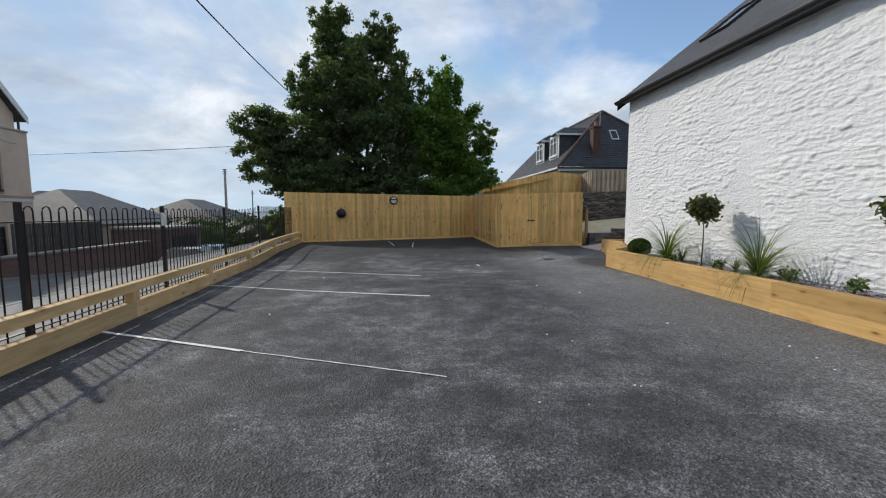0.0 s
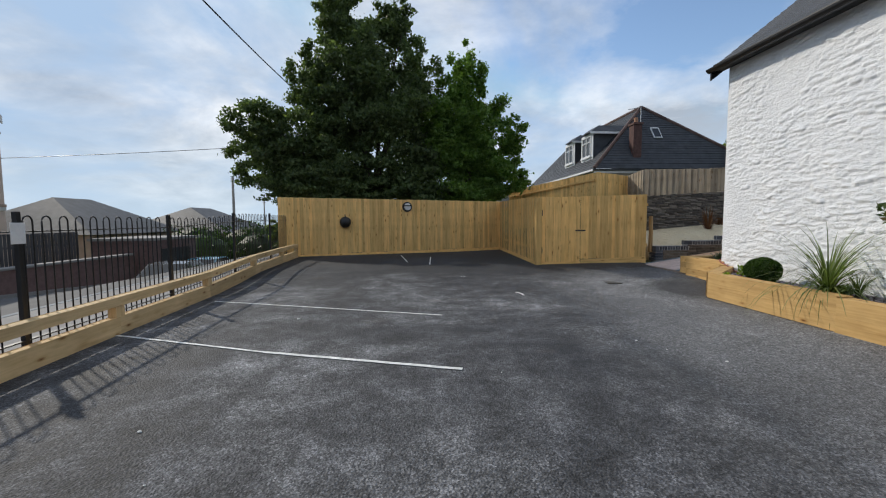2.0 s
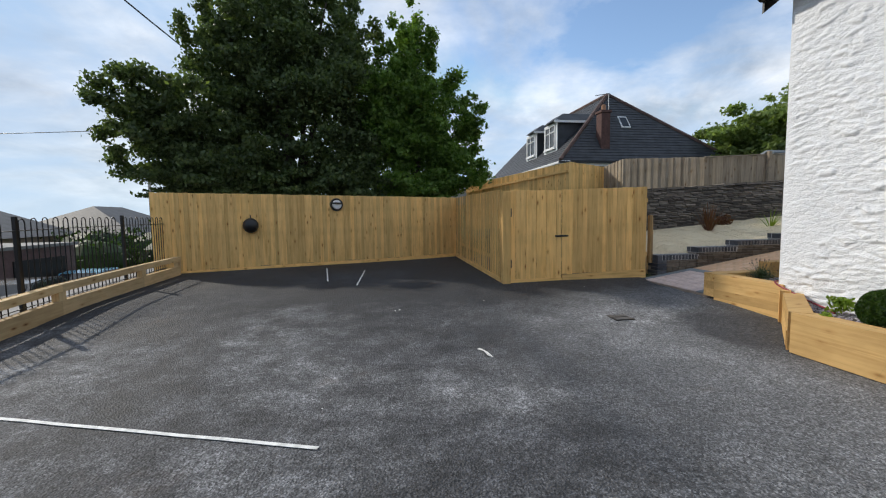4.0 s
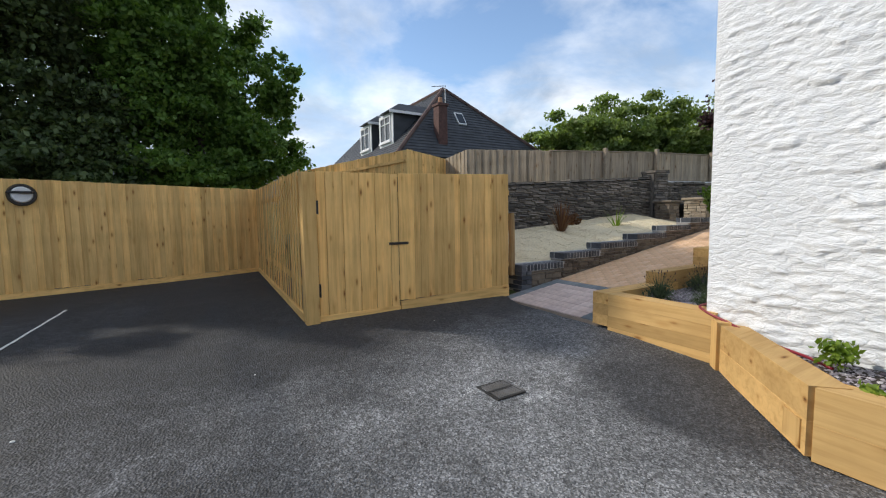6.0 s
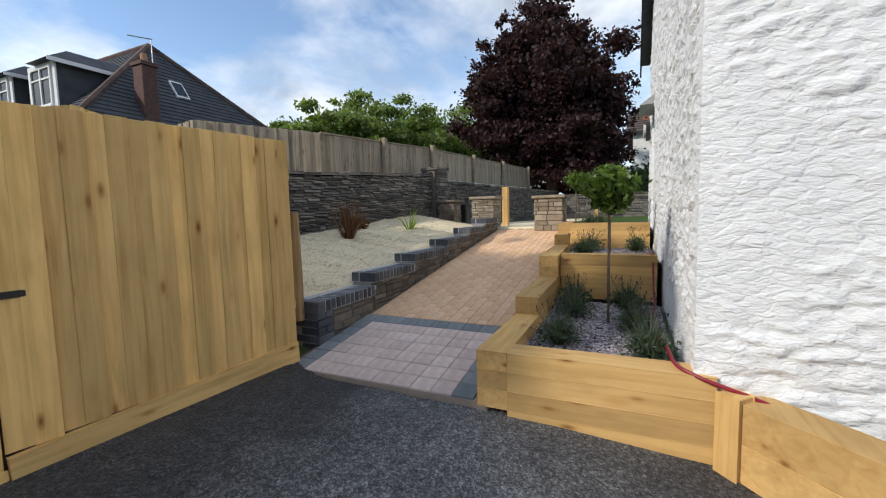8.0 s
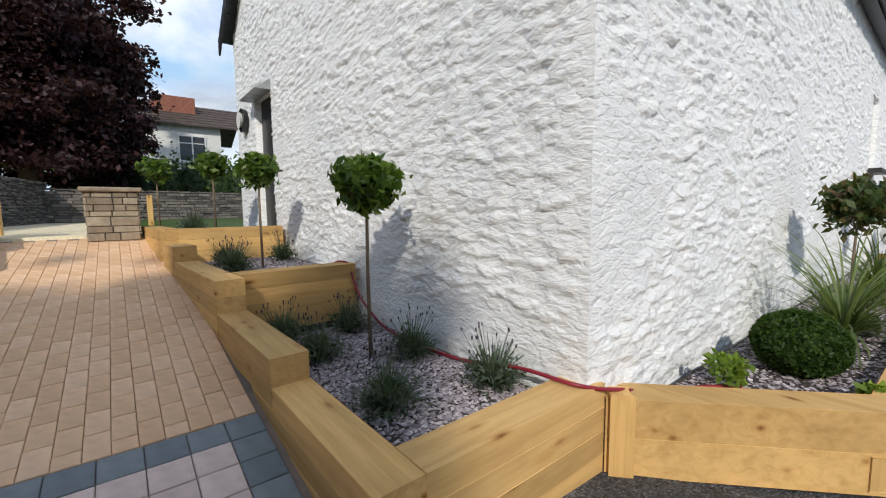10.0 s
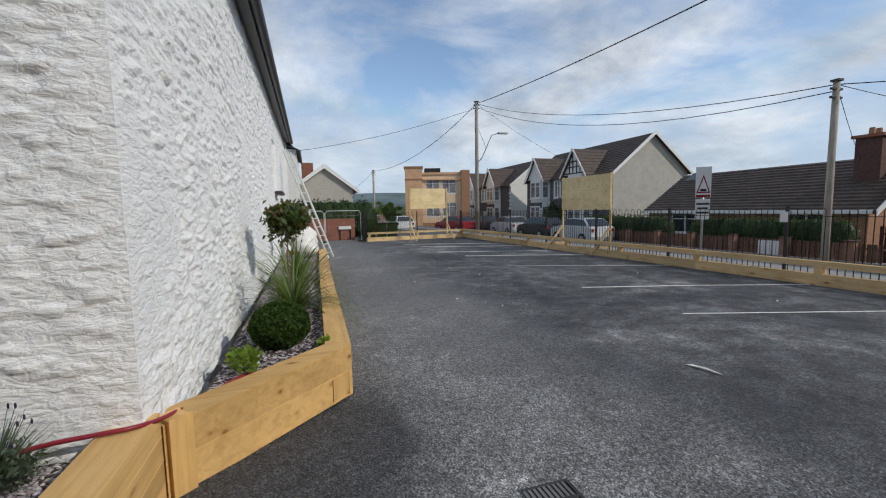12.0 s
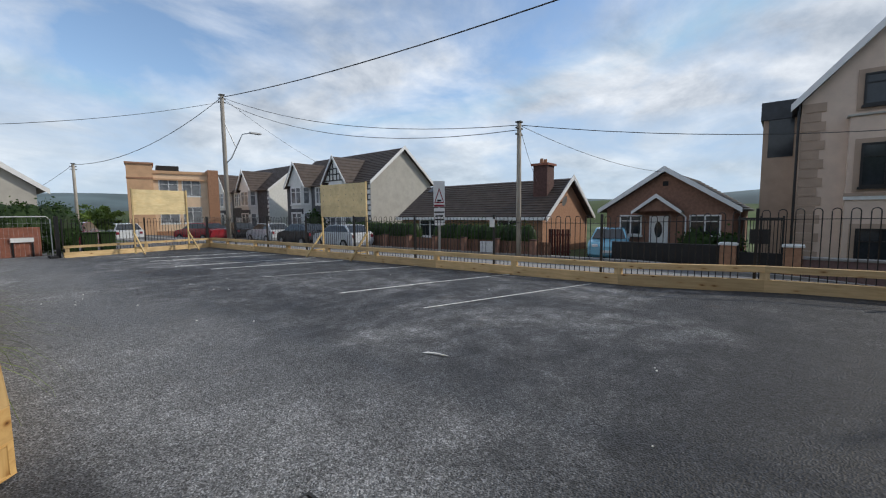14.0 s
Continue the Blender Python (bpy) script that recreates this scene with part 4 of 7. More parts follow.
# ---------- stone walls ----------
def course_wall(name, a, b, z0a, z0b, z1a, z1b, thick, mat, label, hmin, hmax, lmin, lmax, seed, cap=None, parts=False, mortar="drystone"):
    """Courses of rough stones on both faces of a core."""
    rng = random.Random(seed)
    L = math.hypot(b[0] - a[0], b[1] - a[1])
    ux, uy = (b[0] - a[0]) / L, (b[1] - a[1]) / L
    nx, ny = -uy, ux
    t = thing(name, (a[0], a[1], z0a), label, "wall")
    ob = part("core", prism(bmesh.new(), [(a[0] + nx * s, a[1] + ny * s, 0) for s in (-thick / 2 + 0.03, thick / 2 - 0.03)] + [(b[0] + nx * s, b[1] + ny * s, 0) for s in (thick / 2 - 0.03, -thick / 2 + 0.03)], (0, 0, 1)), mortar, t)
    for v in ob.data.vertices:
        f = ((v.co.x) * ux + (v.co.y) * uy) / L
        top = v.co.z > -z0a + 0.5
        v.co.z = (z1a + (z1b - z1a) * f - 0.02 if top else z0a + (z0b - z0a) * f - 0.1) - z0a
    vs, fs = [], []
    z = 0.0
    H = max(z1a - z0a, z1b - z0b)
    while z < H:
        h = rng.uniform(hmin, hmax)
        s = -rng.random() * lmax * 0.5
        while s < L:
            l = rng.uniform(lmin, lmax)
            s0, s1 = max(0, s) + 0.006, min(L, s + l) - 0.006
            s += l
            if s1 - s0 < 0.03:
                continue
            f = (s0 + s1) / 2 / L
            ztop = (z1a + (z1b - z1a) * f)
            zb = z0a + (z0b - z0a) * f + z
            zt = min(zb + h - 0.008, ztop)
            if zt - zb < 0.01:
                continue
            pr = rng.uniform(0.0, 0.042)
            tilt = rng.uniform(-0.012, 0.012)
            base = len(vs)
            w = thick / 2 + pr
            for (ss, zz, ww) in ((s0, zb, w - 0.01), (s1, zb, w - 0.01), (s1, zt, w - 0.012), (s0, zt, w - 0.012), (s0 + 0.02, zb + 0.008, w + 0.008), (s1 - 0.02, zb + 0.008, w + 0.008), (s1 - 0.02, zt - 0.008, w + tilt), (s0 + 0.02, zt - 0.008, w + tilt)):
                for sg in (-1, 1):
                    vs.append((a[0] + ux * ss + nx * ww * sg, a[1] + uy * ss + ny * ww * sg, zz))
            for sg in (0, 1):
                q = [base + 2 * i + sg for i in range(8)]
                back = []
                quads = [(4, 5, 6, 7), (0, 1, 5, 4), (1, 2, 6, 5), (2, 3, 7, 6), (3, 0, 4, 7)]
                for qd in quads:
                    fc = tuple(q[i] for i in qd)
                    fs.append(fc if sg == 0 else fc[::-1])
            fs.append((base + 6, base + 4, base + 5, base + 7))
        z += h
    o = origin(t)
    me = fast_mesh("stones", [(x - o.x, y - o.y, z - o.z) for x, y, z in vs], fs, mat)
    ob = new("stonework", me)
    ob.parent = t
    tagged(ob, kind="stuff")
    if cap:
        bm = bmesh.new()
        s = 0.0
        while s < L:
            l = min(rng.uniform(0.25, 0.5), L - s)
            f0, f1 = s / L, (s + l - 0.01) / L
            zt = rng.uniform(0.0, 0.025)
            beam(bm, (a[0] + ux * s, a[1] + uy * s, z1a + (z1b - z1a) * f0 + 0.025 + zt), (a[0] + ux * (s + l - 0.01), a[1] + uy * (s + l - 0.01), z1a + (z1b - z1a) * f1 + 0.025 + zt), thick + 0.06, 0.05, 0.012)
            s += l
        part("coping", bm, cap, t, kind="stuff")
    return t


def pave_z(x):
    return 0.15 + 0.152 * (x - 6.0) if x < 12.2 else 0.15 + 0.152 * 6.2


course_wall("stone_wall", (6.75, 17.0), (13.0, 15.72), 0.4, 0.9, 2.02, 2.34, 0.4, "drystone", "dark dry-laid stone retaining wall below the weathered fence", 0.028, 0.062, 0.10, 0.36, 21, "drystone")
course_wall("stone_wall", (13.0, 15.72), (22.5, 14.3), 0.9, 1.0, 2.2, 2.25, 0.4, "drystone", "dark stone retaining wall running on behind the garden", 0.028, 0.062, 0.10, 0.36, 22, "drystone")
course_wall("stone_wall", (22.5, 14.3), (24.0, 8.0), 1.0, 1.0, 2.1, 2.1, 0.4, "drystone", "dark low stone wall at the end of the garden", 0.06, 0.12, 0.15, 0.5, 23, "drystone")
course_wall("stone_pier", (12.8, 15.62), (13.25, 15.5), 0.9, 0.9, 2.5, 2.5, 0.45, "drystone", "square dark stone pier in the retaining wall", 0.05, 0.09, 0.12, 0.3, 24, "drystone")


def pier(cx, cy, w, z0, z1, mat, label, hmin, hmax, seed):
    rng = random.Random(seed)
    t = thing("stone_pier", (cx, cy, z0), label, "pier")
    h = w / 2
    part("core", B(cx - h + 0.03, cx + h - 0.03, cy - h + 0.03, cy + h - 0.03, z0 - 0.1, z1 - 0.01), "mortar", t)
    bm = bmesh.new()
    z = z0 - 0.05
    while z < z1 - 0.02:
        hh = min(rng.uniform(hmin, hmax), z1 - z)
        for side in range(4):
            s = -h
            while s < h - 0.03:
                l = rng.uniform(0.09, 0.3)
                e = min(s + l, h)
                o = rng.uniform(0.0, 0.02)
                a0, a1, b0, b1 = s + 0.005, e - 0.005, h - 0.06, h + o
                r = [(a0, a1, b0, b1), (a0, a1, -b1, -b0), (b0, b1, a0, a1), (-b1, -b0, a0, a1)][side]
                box(bm, cx + r[0], cx + r[1], cy + r[2], cy + r[3], z, z + hh - 0.008, bevel=0.006)
                s = e
        z += hh
    part("stonework", bm, mat, t, kind="stuff")
    part("coping", B(cx - h - 0.05, cx + h + 0.05, cy - h - 0.05, cy + h + 0.05, z1, z1 + 0.06, bevel=0.015), mat, t)


pier(12.27, 13.95, 0.5, 0.98, 1.70, "pale_stone", "square pale stone gate pier at the top of the path", 0.035, 0.07, 26)
pier(12.0, 12.5, 0.54, 0.98, 1.66, "pale_stone", "square pale stone gate pier beside the sleeper bed", 0.06, 0.13, 27)
pier(12.85, 15.1, 0.42, 0.9, 1.68, "rubble", "low square stone pier by the retaining wall", 0.05, 0.1, 25)
bx = thing("litter_bin", (13.35, 14.95, 0.95), "dark box bin behind the low stone pier", "bin")
part("body", B(13.2, 13.5, 14.8, 15.1, 0.95, 1.65, bevel=0.02), "black", bx)


ws = solid("plastic_sheet", beam(bmesh.new(), (13.5, 15.80, 2.30), (19.5, 14.90, 2.33), 0.30, 0.05, 0.02), "upvc", "crumpled white plastic sheeting laid along the stone wall top", "sheet")

# stepped garden wall with blue brick coping
STEPS = [(6.41, 7.33, 0.62), (7.33, 8.27, 0.76), (8.27, 9.33, 0.885), (9.33, 10.3, 1.01), (10.3, 11.2, 1.15), (11.2, 11.98, 1.30)]
WALL_Y = 13.6


def brick_mesh(name, l, w, h, mat, bevel=0.004):
    bm = bmesh.new()
    box(bm, -l / 2, l / 2, -w / 2, w / 2, -h / 2, h / 2, bevel=bevel)
    me = bpy.data.meshes.new(name)
    bm.to_mesh(me)
    bm.free()
    me.materials.append(M[mat])
    return me


def garden_wall():
    t = thing("garden_wall", (6.41, WALL_Y, 0.2), "stepped stone garden wall with blue brick-on-edge coping beside the sloping path", "wall")
    rng = random.Random(31)
    vs, fs = [], []
    cb = brick_mesh("brick", 0.060, 0.21, 0.10, "blue_brick")
    eb = brick_mesh("brick", 0.21, 0.10, 0.10, "blue_brick")
    fb = brick_mesh("brick", 0.21, 0.10, 0.064, "blue_brick")
    stones = bmesh.new()
    for x0, x1, top in STEPS:
        part("mortar_bed", B(x0 + 0.009, x1 + 0.03, WALL_Y + 0.006, WALL_Y + 0.315, top - 0.108, top - 0.004), "pale_mortar", t)
        piece("brick", brick_mesh("brick", 0.10, 0.21, 0.10, "blue_brick"), t, x0 + 0.055, WALL_Y + 0.105, top - 0.052)
        piece("brick", brick_mesh("brick", 0.10, 0.095, 0.10, "blue_brick"), t, x0 + 0.055, WALL_Y + 0.272, top - 0.052)
        x = x0 + 0.11 + 0.037
        while x < x1 + 0.02:
            piece("brick", cb, t, x, WALL_Y + 0.105 + rng.uniform(-0.003, 0.003), top - 0.052 + rng.uniform(-0.002, 0.002))
            piece("brick", cb, t, x, WALL_Y + 0.212, top - 0.056)
            x += 0.074
        part("core", B(x0 + 0.01, x1 - 0.001, WALL_Y + 0.03, WALL_Y + 0.31, pave_z(x0) - 0.15, top - 0.108), "mortar", t)
        z = pave_z(x0) - 0.02
        while z < top - 0.12:
            h = rng.uniform(0.035, 0.085)
            s = x0 + (0.22 if x0 < 6.5 and z > 0.1 else 0.0)
            while s < x1 - 0.02:
                l = rng.uniform(0.09, 0.3)
                e = min(s + l, x1)
                box(stones, s + 0.005, e - 0.005, WALL_Y + rng.uniform(0.0, 0.012), WALL_Y + 0.06, z, min(z + h - 0.007, top - 0.113), bevel=0.006)
                s = e
            z += h
    part("stonework", stones, "rubble", t, kind="stuff")
    # blue brick quoin at the near end
    for k in range(5):
        z = 0.19 + 0.074 * k
        if k % 2:
            piece("brick", fb, t, 6.41 + 0.105, WALL_Y + 0.05, z)
            piece("brick", brick_mesh("brick", 0.10, 0.21, 0.064, "blue_brick"), t, 6.41 + 0.05, WALL_Y + 0.21, z)
        else:
            piece("brick", brick_mesh("brick", 0.10, 0.21, 0.064, "blue_brick"), t, 6.41 + 0.05, WALL_Y + 0.105, z)
            piece("brick", brick_mesh("brick", 0.10, 0.10, 0.064, "blue_brick"), t, 6.41 + 0.16, WALL_Y + 0.05, z)


garden_wall()


# raised ground inside the garden
def bed_z(x, y):
    return 0.56 + 0.105 * (x - 6.4) + 0.25 * smooth01((y - 13.9) / 2.0)


def patch(name, x0, x1, y0, y1, zf, mat, label, n=24, skirt=0.4, lump=0.0, kind="structure"):
    vs, fs = [], []
    for j in range(n + 1):
        for i in range(n + 1):
            x, y = x0 + (x1 - x0) * i / n, y0 + (y1 - y0) * j / n
            vs.append((x, y, zf(x, y) + lump * noise.noise(Vector((x * 3, y * 3, 1)))))
    for j in range(n):
        for i in range(n):
            a = j * (n + 1) + i
            fs.append((a, a + 1, a + n + 2, a + n + 1))
    rim = [i for i in range(n + 1)] + [j * (n + 1) + n for j in range(1, n + 1)] + [n * (n + 1) + i for i in range(n - 1, -1, -1)] + [j * (n + 1) for j in range(n - 1, 0, -1)]
    b = len(vs)
    for r in rim:
        x, y, z = vs[r]
        vs.append((x, y, z - skirt))
    m = len(rim)
    for k in range(m):
        fs.append((rim[(k + 1) % m], rim[k], b + k, b + (k + 1) % m))
    return tagged(new(name, fast_mesh(name, vs, fs, mat, True)), label, kind=kind)


patch("ground_bed", 6.45, 12.05, WALL_Y + 0.3, 16.9, bed_z, "gravel", "pale cream gravel bed", lump=0.03)
patch("ground_upper", 12.05, 24.5, 11.6, 15.9, lambda x, y: 1.09, "gravel", "pale gravel area at the top of the path", skirt=0.5)
patch("lawn", 12.9, 24.3, 6.0, 12.4, lambda x, y: 1.12, "grass", "green lawn behind the white building", skirt=0.5)
patch("bank", 6.6, 40.0, 16.9, 60.0, lambda x, y: 1.2 + 0.05 * (y - 17), "land", "raised green ground behind the retaining wall", skirt=2.0)
patch("bank", 24.3, 70.0, -20.0, 20.0, lambda x, y: 1.3 + 0.04 * (x - 24), "land", "raised green ground beyond the garden", skirt=2.0)
patch("bank", 3.45, 6.6, 19.5, 60.0, lambda x, y: 0.7, "land", "raised ground behind the bin enclosure", skirt=2.0)
patch("path_bed", 6.0, 12.9, 11.86, WALL_Y + 0.05, lambda x, y: pave_z(x) - 0.008, "joint_sand", "sandy bed under the block paving", skirt=0.4)
patch("ground_shingle", 9.9, 12.9, 11.6, 12.3, lambda x, y: pave_z(x) - 0.06, "soil", "soil at the path edge", skirt=0.2)


# ---------- sleeper beds ----------
def sleeper(t, p, q, z1, courses=3, h=0.125, w=0.2, axis=None, name="sleeper"):
    """Stacked sleepers whose outer top edge runs from p to q; w is laid to the left of the way p to q."""
    d = Vector((q[0] - p[0], q[1] - p[1], 0)).normalized()
    n = Vector((-d.y, d.x, 0)) * (w / 2)
    ax = axis or ("x" if abs(d.x) > abs(d.y) else "y")
    for k in range(courses):
        z = z1 - h * (k + 0.5)
        bm = beam(bmesh.new(), (p[0] + n.x, p[1] + n.y, z), (q[0] + n.x, q[1] + n.y, z), w, h - 0.001, 0.0025)
        part(name, bm, "sleeper_" + ax, t)


def planters():
    t = thing("raised_bed", (6.0, 11.9, 0.13), "stepped raised bed of golden timber sleepers along the white gable", "planter")
    sleeper(t, (6.0, 11.72), (6.0, 10.6), 0.51, 4)
    part("corner_post", beam(bmesh.new(), (5.955, 10.535, 0.03), (5.955, 10.535, 0.46), 0.11, 0.11, 0.006, up=(1, 1, 0)), "sleeper_z", t)
    sleeper(t, (7.42, 11.93), (6.0, 11.92), 0.51)
    sleeper(t, (8.35, 11.96), (7.03, 11.93), 0.66, 2)
    sleeper(t, (9.75, 12.05), (8.2, 11.96), 0.90, 4)
    sleeper(t, (8.42, 11.76), (8.42, 10.76), 0.90, 4)
    sleeper(t, (10.3, 12.1), (9.75, 12.05), 1.05, 4)
    sleeper(t, (12.1, 12.2), (10.5, 12.12), 1.20, 4)
    sleeper(t, (10.5, 11.92), (10.5, 10.76), 1.20, 4)
    b = thing("raised_bed", (4.95, 9.6, 0), "low raised bed of golden timber sleepers along the white side wall", "planter")
    sleeper(b, (5.99, 10.60), (4.96, 9.63), 0.434, 2, 0.205)
    part("end_grain", beam(bmesh.new(), (4.995, 9.656, 0.13), (5.125, 9.779, 0.13), 0.02, 0.17, 0.004), "sleeper_z", b, "sawn end of a golden sleeper")
    L = [(4.80, 0.6), (4.85, 2.6), (4.90, 5.0), (4.93, 7.4), (4.958, 9.6)]
    for p, q in zip(L, L[1:]):
        bm = None
        sleeper(b, (q[0], q[1] - 0.004), p, 0.41 if q[1] < 9 else 0.43, 2, 0.21)
    sleeper(b, (5.9, 0.6), (4.8, 0.6), 0.41, 2, 0.21)


def bed_patch(name, pts, z, mat, label, skirt=0.25):
    bm = bmesh.new()
    prism(bm, [(x, y, z - skirt) for x, y in pts], (0, 0, skirt))
    solid(name, bm, mat, label, kind="structure")


planters()
bed_patch("bed_soil", [(6.18, 10.73), (8.22, 10.73), (8.22, 11.78), (6.18, 11.75)], 0.40, "soil", "dark soil under slate chippings")
bed_patch("bed_soil", [(8.625, 10.73), (10.495, 10.73), (10.495, 11.95), (8.625, 11.83)], 0.80, "soil", "dark soil under slate chippings")
bed_patch("bed_soil", [(10.705, 10.73), (12.9, 10.73), (12.9, 12.0), (10.68, 11.98)], 1.10, "soil", "dark soil in the upper bed")
bed_patch("bed_soil", [(5.0, 0.75), (5.95, 0.75), (5.95, 10.4), (5.12, 9.6)], 0.33, "soil", "dark soil under slate chippings")


def scatter(name, count, region, size, mat, label, seed):
    """Loose angular stones lying on a surface. region() gives x, y, z."""
    rng = np.random.default_rng(seed)
    vs, fs = [], []
    for i in range(count):
        x, y, z = region(rng)
        s = size * (0.5 + rng.random())
        a = rng.random() * 6.28
        tl = rng.random() * 0.5
        pts = []
        for k in range(4):
            an = a + k * 1.57 + rng.random() * 0.5
            rr = s * (0.5 + 0.5 * rng.random())
            pts.append((x + rr * math.cos(an), y + rr * math.sin(an), z + tl * rr * math.sin(k * 1.57) + s * 0.2))
        b = len(vs)
        vs += pts + [(x, y, z + s * 0.55)]
        fs += [(b, b + 1, b + 4), (b + 1, b + 2, b + 4), (b + 2, b + 3, b + 4), (b + 3, b, b + 4)]
    ob = new(name, fast_mesh(name, vs, fs, mat))
    return tagged(ob, label, "stones", kind="stuff")


def reg(x0, x1, y0, y1, z, cut=None):
    def f(rng):
        while True:
            x, y = x0 + (x1 - x0) * rng.random(), y0 + (y1 - y0) * rng.random()
            if cut is None or cut(x, y):
                return x, y, (z(x, y) if callable(z) else z)
    return f


scatter("slate_chippings", 9000, reg(6.2, 8.2, 10.75, 11.74, 0.40), 0.016, "chip", "grey-purple slate chippings in the raised bed", 41)
scatter("slate_chippings", 3500, reg(8.63, 10.49, 10.75, 11.85, 0.80), 0.017, "chip", "grey-purple slate chippings in the upper bed", 42)
scatter("slate_chippings", 14000, reg(5.02, 5.93, 0.8, 10.35, 0.33, lambda x, y: y - 9.5 < (x - 5.02) * 0.93 + 0.0), 0.017, "chip", "grey-purple slate chippings in the side bed", 43)
scatter("gravel", 16000, reg(6.5, 12.0, WALL_Y + 0.33, 16.5, lambda x, y: bed_z(x, y) + 0.03 * noise.noise(Vector((x * 3, y * 3, 1)))), 0.013, "gravel", "loose cream gravel on the planted bed", 44)


# ---------- windows, houses and vehicles of the street ----------
def window(parent, origin_, u, w, h, name="window", bars=1, transom=True, frame="upvc", depth=0.06, k=0.07, pane="glass"):
    """A window flat on a wall. origin_: lower left corner on the wall face; u: level way along it; it looks to u x z."""
    o, u = Vector(origin_), Vector(u).normalized()
    n = Vector((u.y, -u.x, 0))
    t = thing(name, (0, 0, 0), "", "")
    t.parent = parent
    t.location = o - origin(parent)

    def bar(nm, a0, a1, z0, z1, d0, d1, m):
        bm = bmesh.new()
        beam(bm, o + u * a0 + n * (d0 + d1) / 2 + Vector((0, 0, (z0 + z1) / 2)), o + u * a1 + n * (d0 + d1) / 2 + Vector((0, 0, (z0 + z1) / 2)), abs(d1 - d0), z1 - z0)
        part(nm, bm, m, t)
    bar("pane", 0.02, w - 0.02, 0.02, h - 0.02, 0.0, 0.015, pane)
    bar("frame", 0, w, 0, k, 0.0, depth, frame)
    bar("frame", 0, w, h - k, h, 0.0, depth, frame)
    for i in range(bars + 2):
        a = (w - k) * i / (bars + 1)
        bar("frame", a, a + k, k, h - k, 0.0, depth - 0.004, frame)
    if transom:
        bar("frame", k, w - k, h * 0.68, h * 0.68 + 0.05, 0.0, depth - 0.01, frame)
    bar("sill", -0.05, w + 0.05, -0.09, 0, 0.0, 0.12, frame)
    return t


def ridge_roof(parent, a, b, half, z_eave, z_ridge, mat, over=0.25, courses=14, name="roof"):
    """A pitched roof with its ridge level from a to b (x, y)."""
    a, b = Vector((*a, 0)), Vector((*b, 0))
    d = (b - a).normalized()
    n = Vector((-d.y, d.x, 0))
    a, b = a - d * over, b + d * over
    for s in (-1, 1):
        bm = bmesh.new()
        k = 1 + over / half
        for i in range(courses):
            f0, f1 = 1 - i / courses, 1 - (i + 1) / courses - 0.004
            z = lambda f: z_ridge - (z_ridge - z_eave) * k * f
            p = [a + n * (s * half * k * f0) + Vector((0, 0, z(f0) + 0.085)), a + n * (s * half * k * max(0, f1)) + Vector((0, 0, z(max(0, f1)) + 0.02)),
                 a + n * (s * half * k * max(0, f1)) + Vector((0, 0, z(max(0, f1)) - 0.04)), a + n * (s * half * k * f0) + Vector((0, 0, z(f0) - 0.02))]
            prism(bm, p, b - a)
        part(name, bm, mat, parent, kind="stuff")


def bargeboards(parent, apex, foot_l, foot_r, n, w=0.2, mat="upvc"):
    ap, l, r = Vector(apex), Vector(foot_l), Vector(foot_r)
    n = Vector(n) * 0.05
    for f in (l, r):
        bm = bmesh.new()
        prism(bm, [ap + n, f + n, f + n - Vector((0, 0, w)), ap + n - Vector((0, 0, w * 1.25))], n)
        part("bargeboard", bm, mat, parent)


def house_body(parent, pts, z0, z1, mat, name="wall"):
    part(name, prism(bmesh.new(), [(x, y, z0) for x, y in pts], (0, 0, z1 - z0)), mat, parent)


